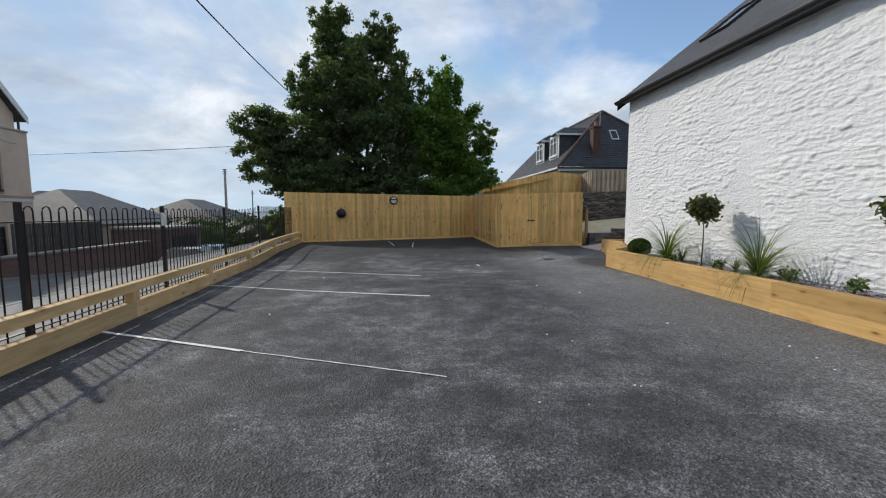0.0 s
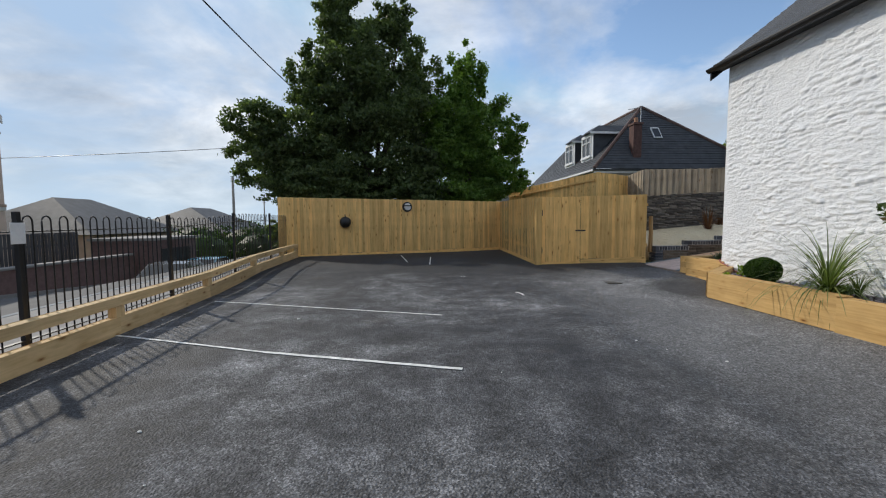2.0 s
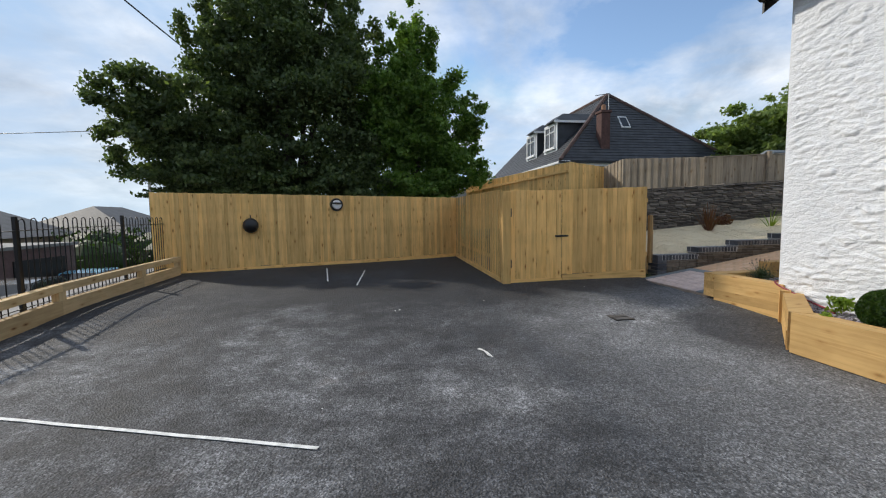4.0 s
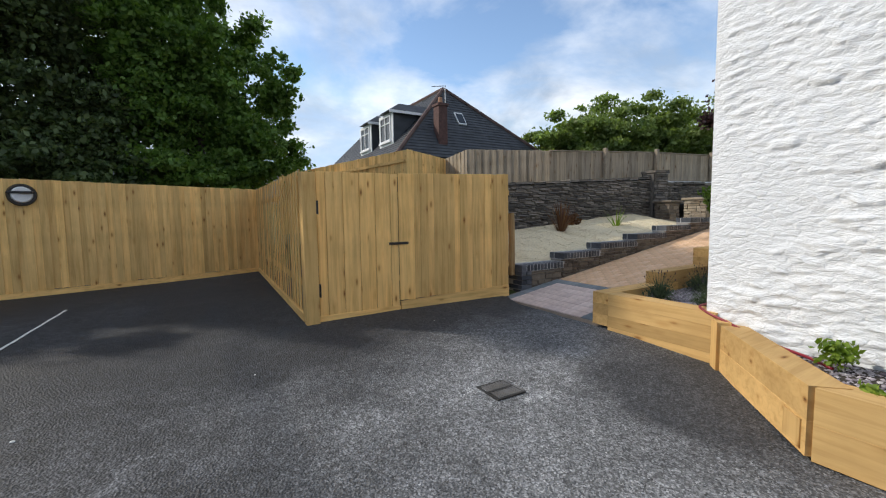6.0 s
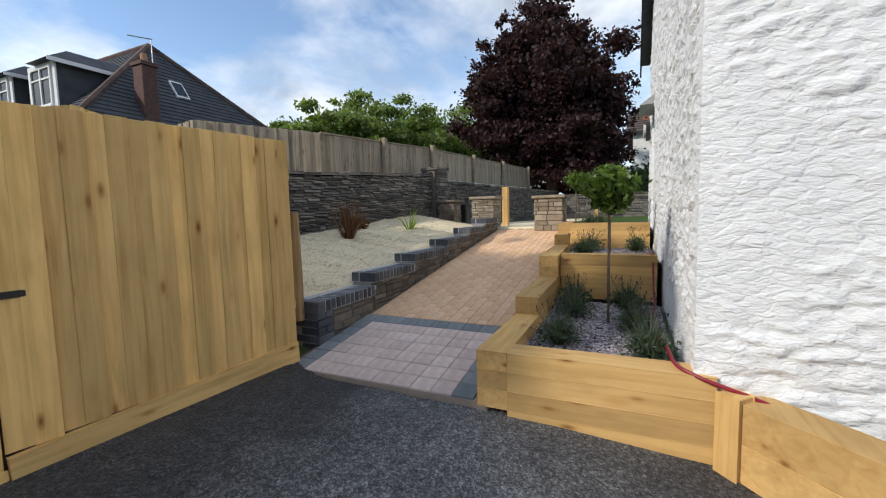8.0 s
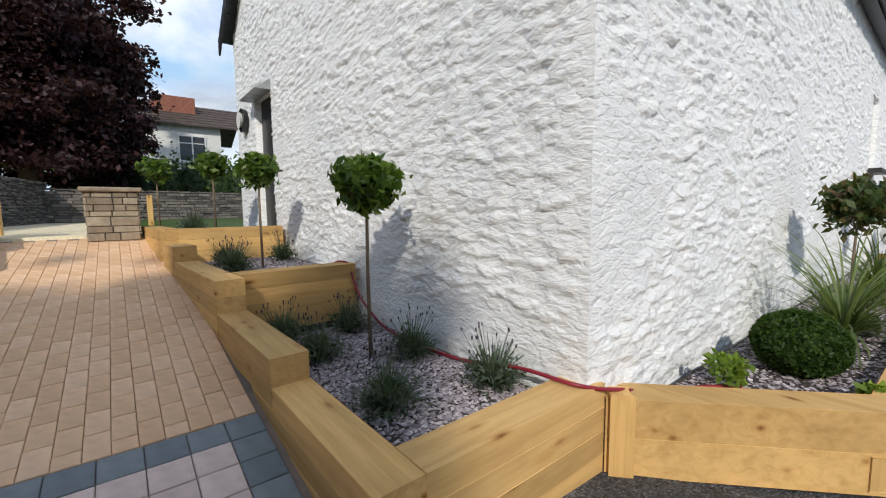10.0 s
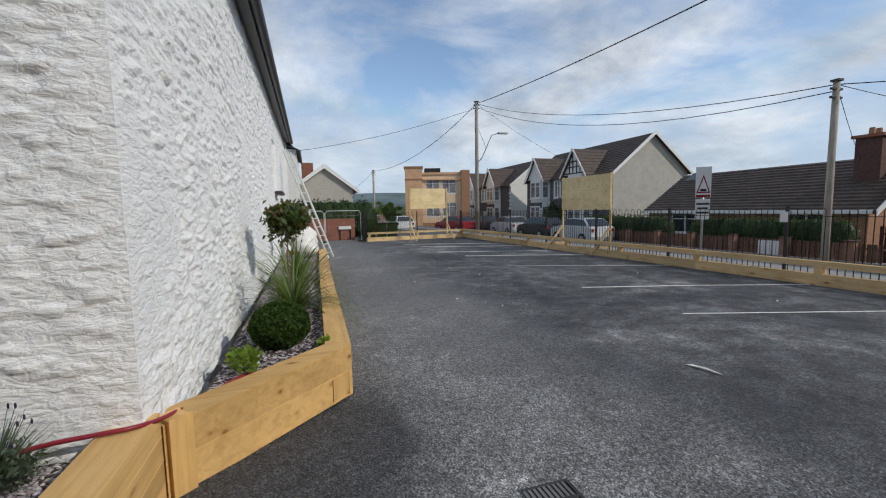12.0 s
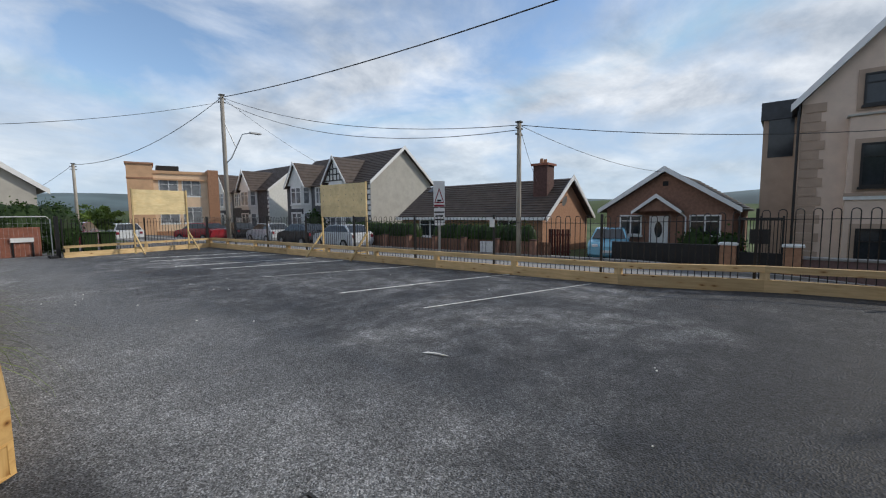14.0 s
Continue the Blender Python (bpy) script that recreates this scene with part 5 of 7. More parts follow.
def apartment():
    g = -1.2
    t = thing("apartment_building", (-18, 17.3, g), "tall tan rendered apartment building with brown bands and dark windows", "building")
    house_body(t, [(-27, 13.3), (-18, 13.3), (-18, 21.4), (-27, 21.4)], g, 5.95, "cream")
    part("gable", prism(bmesh.new(), [(-18, 13.3, 5.95), (-18, 21.4, 5.95), (-18, 17.35, 10.3)], (-9, 0, 0)), "cream", t)
    ridge_roof(t, (-27, 17.35), (-18, 17.35), 4.05, 5.95, 10.35, "slate", 0.3)
    bargeboards(t, (-17.75, 17.35, 10.6), (-17.75, 12.95, 5.85), (-17.75, 21.75, 5.85), (1, 0, 0), 0.3)
    house_body(t, [(-26.5, 12.0), (-19.4, 12.0), (-19.4, 13.3), (-26.5, 13.3)], g, 5.6, "tan_dark", "stair_tower")
    part("tower_roof", B(-26.6, -19.3, 11.9, 13.3, 5.6, 6.4), "slate", t)
    part("tower_window", B(-19.4, -19.37, 12.2, 13.1, 3.9, 5.6), "glass", t)
    part("bay", B(-17.999, -17.5, 14.75, 21.4, g, 5.05), "cream", t)
    part("bay_capping", B(-17.999, -17.42, 14.67, 21.4, 5.053, 5.13, bevel=0.01), "grey_render", t)
    part("string_course", B(-17.499, -17.42, 14.7, 21.4, 2.0, 2.12), "tan_dark", t)
    part("window_ledge", B(-17.6, -17.44, 14.7, 21.4, 1.86, 1.997), "white", t)
    part("plinth_band", B(-17.998, -17.95, 13.3, 21.4, g, 0.2 + g), "tan_dark", t)
    for k in range(18):
        z = g + 0.2 + k * 0.38
        part("quoin", B(-17.999, -17.96, 13.32, 13.32 + (0.75 if k % 2 else 0.6), z + 0.01, z + 0.365), "tan_dark", t)
    for y in (15.1, 18.4):
        for z, h in ((-0.9, 1.65), (2.35, 1.65), (5.5, 1.2)):
            fx = -17.999 if z > 5 else -17.499
            part("window_surround", B(fx, fx + 0.05, y - 0.18, y + 1.58, z - 0.18, z + h + 0.18), "tan_dark", t)
            window(t, (fx + 0.055, y + 0.0, z), (0, 1, 0), 1.4, h, bars=1, frame="black")
    part("downpipe", tube(bmesh.new(), [(-17.9, 13.22, g), (-17.9, 13.22, 5.8)], 0.05, 8), "black", t)
    part("downpipe", tube(bmesh.new(), [(-17.9, 21.5, g), (-17.9, 21.5, 5.8)], 0.05, 8), "black", t)


apartment()


def gable_bungalow():
    g = -0.95
    t = thing("bungalow", (-18, 8.3, g), "brown brick bungalow with white bargeboards and a small gabled porch", "house")
    house_body(t, [(-27, 5.45), (-18, 5.45), (-18, 11.15), (-27, 11.15)], g, 1.65, "brick_brown")
    part("gable", prism(bmesh.new(), [(-18, 5.45, 1.65), (-18, 11.15, 1.65), (-18, 8.3, 3.45)], (-9, 0, 0)), "brick_brown", t)
    ridge_roof(t, (-27, 8.3), (-18, 8.3), 2.85, 1.65, 3.5, "brown_tile", 0.3)
    bargeboards(t, (-17.65, 8.3, 3.72), (-17.65, 5.1, 1.62), (-17.65, 11.5, 1.62), (1, 0, 0), 0.22)
    part("porch_gable", prism(bmesh.new(), [(-18, 7.15, 1.5), (-18, 9.0, 1.5), (-18, 8.08, 2.15)], (0.7, 0, 0)), "brick_brown", t)
    ridge_roof(t, (-18, 8.08), (-17.3, 8.08), 0.95, 1.5, 2.2, "brown_tile", 0.12, 5, "porch_roof")
    bargeboards(t, (-17.15, 8.08, 2.35), (-17.15, 6.95, 1.5), (-17.15, 9.2, 1.5), (1, 0, 0), 0.16)
    part("gable_vent", B(-17.999, -17.97, 8.17, 8.42, 2.75, 2.98), "dark", t)
    d = part("door", B(-17.999, -17.93, 7.62, 8.48, g + 0.1, 1.25), "upvc", t, "white front door")
    bm = bmesh.new()
    bmesh.ops.create_cone(bm, cap_ends=True, segments=18, radius1=0.5, radius2=0.5, depth=0.02, matrix=Matrix.Translation((-17.92, 8.05, 0.55)) @ Matrix.Diagonal((1, 0.36, 0.8, 1)) @ Matrix.Rotation(radians(90), 4, "Y"))
    part("oval_pane", bm, "glass", d)
    window(t, (-17.99, 6.15, 0.25), (0, 1, 0), 1.1, 1.05)
    window(t, (-17.99, 9.4, 0.25), (0, 1, 0), 1.3, 1.05)
    part("downpipe", tube(bmesh.new(), [(-17.9, 9.05, 1.4), (-17.9, 9.25, 1.2), (-17.9, 9.25, g)], 0.035, 6), "upvc", t)


gable_bungalow()


def long_bungalow():
    g = -1.2
    t = thing("bungalow", (-17.6, -1.5, g), "brick bungalow with a long brown tiled roof and brick chimney", "house")
    house_body(t, [(-20.9, -7.2), (-14.7, -7.2), (-14.7, 3.25), (-20.9, 3.25)], g, 1.3, "brick_orange")
    part("gable", prism(bmesh.new(), [(-20.9, 3.25, 1.3), (-14.7, 3.25, 1.3), (-17.8, 3.25, 3.35)], (0, -10.45, 0)), "brick_orange", t)
    ridge_roof(t, (-17.8, -7.2), (-17.8, 3.25), 3.1, 1.3, 3.4, "brown_tile", 0.3, 16)
    bargeboards(t, (-17.8, 3.56, 3.62), (-21.25, 3.56, 1.22), (-14.35, 3.56, 1.22), (0, 1, 0), 0.22)
    c = part("chimney", B(-17.1, -16.2, 1.9, 2.75, 1.8, 4.1, bevel=0.02), "brick_dark", t)
    part("chimney_cap", B(-17.2, -16.1, 1.8, 2.85, 4.1, 4.22), "brick_red", c)
    for x in (-16.9, -16.45):
        part("chimney_pot", tube(bmesh.new(), [(x, 2.3, 4.22), (x, 2.3, 4.5)], 0.11, 10, 0.09), "brick_orange", c)
    part("fascia", B(-14.42, -14.38, -7.5, 3.5, 1.08, 1.24), "upvc", t)
    window(t, (-14.69, -5.5, 0.0), (0, 1, 0), 1.8, 1.1)
    window(t, (-14.69, 0.5, 0.0), (0, 1, 0), 1.5, 1.1)
    bm = bmesh.new()
    beam(bm, (-15.6, -5.2, 2.9), (-16.3, -5.2, 3.35), 0.8, 0.06, up=(0.55, 0, 0.83))
    part("roof_window", bm, "glass", t)
    sd_ = part("satellite_dish", tube(bmesh.new(), [(-16.4, 3.3, 1.95), (-16.35, 3.62, 2.05)], 0.03, 6), "black", t)
    bm = bmesh.new()
    bmesh.ops.create_cone(bm, cap_ends=True, segments=14, radius1=0.28, radius2=0.03, depth=0.1, matrix=Matrix.Translation((-16.3, 3.7, 2.1)) @ Matrix.Rotation(radians(75), 4, "X"))
    part("dish", bm, "galv", sd_)


long_bungalow()


def terrace_block(y_n, y_s, houses, z_e, z_r, group_no, side_mat):
    g = -0.8
    xf, xb = -16.0, -23.0
    xm = (xf + xb) / 2
    t = thing("terraced_houses", (xm, (y_n + y_s) / 2, g), "grey stone semi-detached houses with white-framed bays and brown tiled roofs", "house", "street houses")
    house_body(t, [(xb, y_s), (xf, y_s), (xf, y_n - 0.02), (xb, y_n - 0.02)], g, z_e, "drystone_far")
    part("side_wall", prism(bmesh.new(), [(xb, y_n - 0.02, g), (xf, y_n - 0.02, g), (xf, y_n - 0.02, z_e), (xm, y_n - 0.02, z_r - 0.05), (xb, y_n - 0.02, z_e)], (0, 0.06, 0)), side_mat, t)
    part("side_wall", prism(bmesh.new(), [(xf, y_s, z_e), (xm, y_s, z_r - 0.05), (xb, y_s, z_e)], (0, 0.05, 0)), side_mat, t)
    ridge_roof(t, (xm, y_s), (xm, y_n), (xf - xb) / 2, z_e, z_r, "brown_tile", 0.25, 18)
    bargeboards(t, (xm, y_n + 0.3, z_r + 0.18), (xb - 0.3, y_n + 0.3, z_e - 0.1), (xf + 0.3, y_n + 0.3, z_e - 0.1), (0, 1, 0), 0.24)
    for k in range(12):
        part("quoin", B(xf - 0.02, xf + 0.04, y_n - (0.35 if k % 2 else 0.22), y_n + 0.0, g + 0.1 + k * 0.42, g + 0.1 + k * 0.42 + 0.3), "white", t)
    for yc, tudor in houses:
        bw = 2.6
        part("bay", prism(bmesh.new(), [(xf, yc - bw / 2, g), (xf + 0.75, yc - bw / 2 + 0.4, g), (xf + 0.75, yc + bw / 2 - 0.4, g), (xf, yc + bw / 2, g)], (0, 0, z_e - g)), "white", t)
        part("bay_gable", prism(bmesh.new(), [(xf - 2.6, yc - bw / 2 - 0.2, z_e), (xf - 2.6, yc + bw / 2 + 0.2, z_e), (xf - 2.6, yc, z_e + 1.95)], (3.35, 0, 0)), "white", t)
        ridge_roof(t, (xf - 2.6, yc), (xf + 0.75, yc), bw / 2 + 0.2, z_e, z_e + 2.0, "brown_tile", 0.15, 8, "bay_roof")
        bargeboards(t, (xf + 0.95, yc, z_e + 2.15), (xf + 0.95, yc - bw / 2 - 0.4, z_e - 0.1), (xf + 0.95, yc + bw / 2 + 0.4, z_e - 0.1), (1, 0, 0), 0.2)
        if tudor:
            for a in (-0.7, -0.25, 0.25, 0.7):
                hh = 1.8 * (1 - abs(a) / 1.5)
                part("timber_strip", B(xf + 0.751, xf + 0.79, yc + a - 0.05, yc + a + 0.05, z_e + 0.05, z_e + hh), "black", t)
            for z in (0.05, 0.55, 1.0):
                ww = 1.4 * (1 - z / 1.9)
                part("timber_strip", B(xf + 0.751, xf + 0.785, yc - ww, yc + ww, z_e + z, z_e + z + 0.09), "black", t)
        for z in (g + 0.9, z_e - 1.75):
            window(t, (xf + 0.752, yc - 0.88, z), (0, 1, 0), 1.76, 1.6, bars=1, k=0.13, pane="net_glass")
            # the slanting side lights of the bay
            for sg in (-1, 1):
                du = Vector((-0.75, 0.4 * sg, 0)) if sg > 0 else Vector((0.75, 0.4, 0))
                st = Vector((xf + 0.75, yc + 0.9, z)) if sg > 0 else Vector((xf, yc - 1.3, z))
                window(t, st + du * 0.12, du, 0.62, 1.6, bars=0, k=0.1, pane="net_glass")
        part("bay_band", B(xf + 0.1, xf + 0.8, yc - 0.95, yc + 0.95, (z_e + g) / 2 - 0.15, (z_e + g) / 2 + 0.35), "drystone_far", t)
        s = 1 if yc > (y_n + y_s) / 2 else -1
        ys = yc + (2.6 if s < 0 else -2.6)
        window(t, (xf + 0.032, ys - 0.5, z_e - 1.75), (0, 1, 0), 1.0, 1.5, bars=1, k=0.1, pane="net_glass")
        part("front_door", B(xf + 0.002, xf + 0.05, ys - 0.45, ys + 0.45, g, g + 2.0), "upvc", t)
        part("window_surround", B(xf + 0.0015, xf + 0.03, ys - 0.7, ys + 0.7, z_e - 1.9, z_e - 0.1), "white", t)
    return t


M["drystone_far"] = plain("grey_stonework", (0.10, 0.10, 0.105), 0.9, var=0.4, scale=5, bump=0.5)
terrace_block(-12.0, -24.4, [(-15.5, True), (-21.5, False)], 4.15, 6.95, 1, "grey_render")
terrace_block(-28.0, -41.0, [(-31.8, False), (-38.0, False)], 4.2, 6.9, 2, "white")


def ochre_building():
    t = thing("public_building", (-8, -33, -0.8), "ochre flat-roofed two-storey building with pier-like corners", "building")
    u = Vector((-0.955, 0.245, 0))
    n = Vector((0.245, 0.955, 0))
    o = Vector((-4.9, -30.9, 0))

    def blk(nm, a0, a1, d0, d1, z0, z1, m):
        p = [o + u * a + n * d for a, d in ((a0, d0), (a1, d0), (a1, d1), (a0, d1))]
        part(nm, prism(bmesh.new(), [(v.x, v.y, z0) for v in p], (0, 0, z1 - z0)), m, t)
    blk("wall", 0.0, 6.8, -8, 0.0, -0.9, 5.3, "ochre_pale")
    blk("roof_housing", 2.1, 3.9, -4.5, -1.5, 5.55, 6.15, "dark")
    blk("tower_band", -0.13, 1.83, -3.03, 0.29, 4.75, 4.9, "brick_orange")
    blk("plinth", -0.05, 6.85, -8.05, 0.06, -0.9, 0.1, "brick_orange")
    blk("parapet", 1.8, 6.2, -8.1, 0.12, 5.3, 5.55, "ochre")
    blk("tower", -0.1, 1.8, -3, 0.25, -0.9, 6.05, "ochre")
    blk("tower_cap", -0.2, 1.9, -3.1, 0.35, 6.05, 6.2, "brick_orange")
    blk("pier", 6.1, 7.0, -3, 0.35, -0.9, 5.75, "brick_orange")
    blk("cornice", 1.8, 6.1, 0.0, 0.2, 4.7, 4.85, "ochre")
    for a in (2.6, 4.4):
        for z in (0.8, 3.3):
            p = o + u * (a + 1.1) + n * 0.01
            window(t, (p.x, p.y, z), -u, 1.5, 1.5, bars=1, k=0.1, pane="net_glass")


ochre_building()

t = thing("house", (4.0, -19, 0), "distant rendered house with a white-edged gable and brick chimney", "house")
part("wall", prism(bmesh.new(), [(6.4, -17, 0), (2.2, -17, 0), (2.2, -17, 3.05), (4.1, -17, 4.55), (6.4, -17, 2.9)], (0, -7, 0)), "grey_render", t)
bargeboards(t, (4.1, -16.84, 4.82), (6.6, -16.84, 2.97), (1.7, -16.84, 2.97), (0, 1, 0), 0.26)
ridge_roof(t, (4.1, -24), (4.1, -17), 2.2, 3.05, 4.62, "brown_tile", 0.2, 8)
part("chimney", B(4.8, 5.6, -19, -18.2, 3.6, 5.0), "brick_red", t)
t = thing("house", (7.5, -12, 0), "rendered white house next to the old building", "house")
house_body(t, [(5.75, -16.5), (11, -16.5), (11, -11.0), (5.75, -11.0)], -0.3, 4.9, "white")
ridge_roof(t, (8.4, -16.5), (8.4, -11.0), 2.65, 4.9, 6.7, "slate", 0.2, 8)
part("gutter", B(5.5, 5.6, -16.6, -10.9, 4.75, 4.86), "black", t)
bw = solid("brick_wall", B(2.9, 9.0, -9.95, -9.7, -0.2, 1.12, bevel=0.01), "brick_red", "red brick boundary wall across the side road", "wall")
for k_ in range(3):
    wbn = thing("wheelie_bin", (0.2 + 0.7 * k_, -13.0, -0.3), "dark green wheeled bin standing by the side road", "bin", "wheeled bins")
    part("body", prism(bmesh.new(), [(-0.05 + 0.7 * k_, -13.25, -0.3), (0.45 + 0.7 * k_, -13.25, -0.3), (0.5 + 0.7 * k_, -13.25, 0.7), (-0.1 + 0.7 * k_, -13.25, 0.7)], (0, 0.5, 0)), "hedge", wbn)
    part("lid", B(-0.12 + 0.7 * k_, 0.52 + 0.7 * k_, -13.3, -12.7, 0.7, 0.76, bevel=0.01), "hedge", wbn)
sg = thing("street_nameplate", (3.4, -9.65, 0.5), "low white street nameplate on two posts", "sign")
part("plate", B(3.1, 3.75, -9.66, -9.63, 0.55, 0.72), "upvc", sg)
for x in (3.15, 3.7):
    part("leg", B(x - 0.03, x + 0.03, -9.69, -9.665, -0.2, 0.7), "black", sg)


def mass(name, seed, blobs, count, size, mat, label, category="", core=None, **kw):
    """A hedge or bush: a clump of leaves round a dark core of the same leaves."""
    rng = np.random.default_rng(seed)
    x, y, z = blobs[0][:3]
    t = thing(name, (x, y, min(b[2] - b[5] for b in blobs)), label, category or name.replace("_", " "))
    me = leaves("foliage", rng, blobs, count, size, mat, **kw)
    o = origin(t)
    me.transform(Matrix.Translation(-o))
    ob = new("foliage", me)
    ob.parent = t
    tagged(ob, kind="stuff")
    if core:
        bm = bmesh.new()
        for b in blobs:
            bmesh.ops.create_icosphere(bm, subdivisions=2, radius=1.0, matrix=Matrix.Translation(b[:3]) @ Matrix.Diagonal((b[3] * core, b[4] * core, b[5] * core, 1)))
        part("inner_growth", bm, mat, t)
    return t


def row(x0, y0, x1, y1, n, z, r, rz):
    return [(x0 + (x1 - x0) * k / (n - 1), y0 + (y1 - y0) * k / (n - 1), z, r, r, rz) for k in range(n)]


mass("hedge", 51, row(6.2, -10.8, 2.2, -10.6, 11, 1.05, 0.75, 1.15), 12000, 0.07, "hedge", "tall dark green hedge behind the brick wall", core=0.88, stray=0.02, lumpy=0.5)
mass("hedge", 52, row(-12.3, -9.9, -12.3, -3.7, 13, 0.25, 0.5, 0.85), 8000, 0.055, "hedge", "clipped green hedge before the long bungalow", core=0.85, stray=0.03, lumpy=0.5)
mass("hedge", 53, row(-12.5, -1.9, -12.5, 3.6, 12, 0.25, 0.5, 0.8), 8000, 0.055, "hedge", "clipped green hedge beside the bungalow drive", core=0.85, stray=0.03, lumpy=0.5)
mass("shrub", 54, [(-16.8, 10.0, 0.0, 0.6, 0.9, 0.7), (-16.8, 11.1, 0.0, 0.5, 0.6, 0.6)], 1500, 0.09, "hedge", "round green shrub beside the bungalow", core=0.75)
mass("shrub", 55, [(-14.6, -17.4, 0.6, 0.8, 0.9, 1.2)], 1600, 0.12, "hedge", "dark shrub before the stone houses", core=0.75)


def garden_fence(name, x, y0, y1, z0, z1, mat, label, pitch=0.14, along_y=True):
    t = thing(name, (x, y0, z0), label, "fence")
    me = board_mesh("board", pitch * 0.8, z1 - z0, 0.02, mat)
    s = y0
    while s < y1:
        piece("board", me, t, x, s, z0, math.pi / 2)
        s += pitch
    for zf in (0.25, 0.8):
        part("rail", B(x - 0.05, x - 0.01, y0, y1, z0 + (z1 - z0) * zf, z0 + (z1 - z0) * zf + 0.07), mat[:-1] + "y", t)


garden_fence("board_fence", -11.6, -10.0, 5.2, -0.75, 0.18, "rust_z", "brown vertical board fence along the far pavement")
wg = thing("garden_gate", (-11.5, 1.95, -0.8), "white slatted garden gate in the far fence", "gate")
for k in range(9):
    part("slat", B(-11.545, -11.52, 1.50 + 0.11 * k, 1.59 + 0.11 * k, -0.75, 0.12), "upvc", wg)
for zz in (-0.55, -0.1):
    part("rail", B(-11.57, -11.546, 1.48, 2.48, zz, zz + 0.08), "upvc", wg)
for k in range(8):
    yy = -9.2 + 1.95 * k
    fp = thing("fence_pier", (-11.5, yy, -0.8), "brown brick pier of the far garden fence", "post", "far fence piers")
    part("shaft", B(-11.56, -11.34, yy - 0.13, yy + 0.13, -0.8, 0.24), "brick_brown", fp)
    part("cap", B(-11.59, -11.31, yy - 0.16, yy + 0.16, 0.243, 0.29), "brick_dark", fp)
garden_fence("board_fence", -14.2, 3.9, 5.0, -0.9, 0.65, "brown_z", "dark red board gate beside the bungalow gable")
solid("garden_wall", B(-13.6, -13.4, 7.2, 11.2, -1.0, 0.2, bevel=0.01), "black", "low black garden fence before the bungalow", "wall")
for y in (11.5, 13.25):
    p = thing("gate_pier", (-12.6, y, -0.9), "square rendered gate pier with a pale cap", "post", "gate piers")
    part("shaft", B(-12.85, -12.35, y - 0.24, y + 0.24, -0.95, 0.28), "brick_orange", p)
    part("cap", B(-12.9, -12.3, y - 0.29, y + 0.29, 0.28, 0.36, bevel=0.01), "white", p)
ga = thing("metal_gate", (-12.6, 12.4, -0.8), "black metal gate with upright bars between the piers", "gate")
part("panel", B(-12.62, -12.58, 11.76, 12.99, -0.75, 0.05), "black", ga)
part("mid_panel", B(-12.615, -12.585, 12.1, 12.65, 0.35, 0.85), "black", ga)
for k in range(13):
    part("bar", B(-12.61, -12.59, 11.80 + 0.092 * k, 11.822 + 0.092 * k, 0.051, 1.149), "black", ga)
part("top_rail", B(-12.65, -12.55, 11.76, 12.99, 1.15, 1.25), "black", ga)
for y in (11.78, 12.38, 12.97):
    part("upright", B(-12.66, -12.54, y - 0.03, y + 0.03, -0.8, 1.3), "black", ga)
solid("garden_wall", B(-12.7, -12.45, 13.5, 21.5, -2.4, -0.1), "brick_mauve", "low brick wall with pale coping before the apartments", "wall")
solid("wall_coping", B(-12.76, -12.39, 13.5, 21.5, -0.097, -0.02, bevel=0.01), "pavement", "pale concrete coping on the low apartment wall", "coping")
garden_fence("board_fence", -14.0, 16.2, 20.6, -1.6, 0.95, "grey_z", "dark grey board fence before the apartments")
ga_ = thing("garage", (-13.2, 23.4, -2), "low flat-roofed red brick garage with a pale roof edge", "garage")
part("wall", B(-14.5, -11.9, 21.9, 25.5, -2.6, 0.5), "brick_mauve", ga_)
part("roof", B(-14.6, -11.8, 21.8, 25.6, 0.503, 0.62), "pavement", ga_)
part("garage_door", B(-11.899, -11.86, 22.5, 24.9, -2.4, 0.1), "black", ga_)
mass("hedge", 56, [(-13.5, 29.0, -0.7, 2.2, 2.0, 1.5), (-10.5, 31.0, -0.7, 2.0, 2.0, 1.5), (-8.0, 33.0, -0.7, 2.0, 2.0, 1.4), (-12.5, 35.0, -0.5, 3.0, 2.0, 1.7), (-17.5, 36.0, -0.6, 3.0, 2.0, 1.7)], 5000, 0.16, "hedge", "dark hedges and bushes down the street", core=0.85)
for k, (x, y, hw, z0, z1, l) in enumerate(((-24, 33, 4.5, 0.6, 3.0, 9), (-20, 42, 5, 0.4, 2.6, 9), (-34, 44, 5, 0.2, 3.4, 9))):
    t = thing("house", (x, y, -2), "low distant house with a dark hipped roof", "house")
    house_body(t, [(x - l / 2, y - hw), (x + l / 2, y - hw), (x + l / 2, y + hw), (x - l / 2, y + hw)], -4.5, z0, "tan_dark")
    bm = bmesh.new()
    v = [bm.verts.new(p) for p in ((x - l / 2 - .3, y - hw - .3, z0), (x + l / 2 + .3, y - hw - .3, z0), (x + l / 2 + .3, y + hw + .3, z0), (x - l / 2 - .3, y + hw + .3, z0), (x, y - hw * 0.35, z1), (x, y + hw * 0.35, z1))]
    for f in ((0, 1, 4), (1, 2, 5, 4), (2, 3, 5), (3, 0, 4, 5), (3, 2, 1, 0)):
        bm.faces.new([v[i] for i in f])
    part("roof", bm, "slate", t)


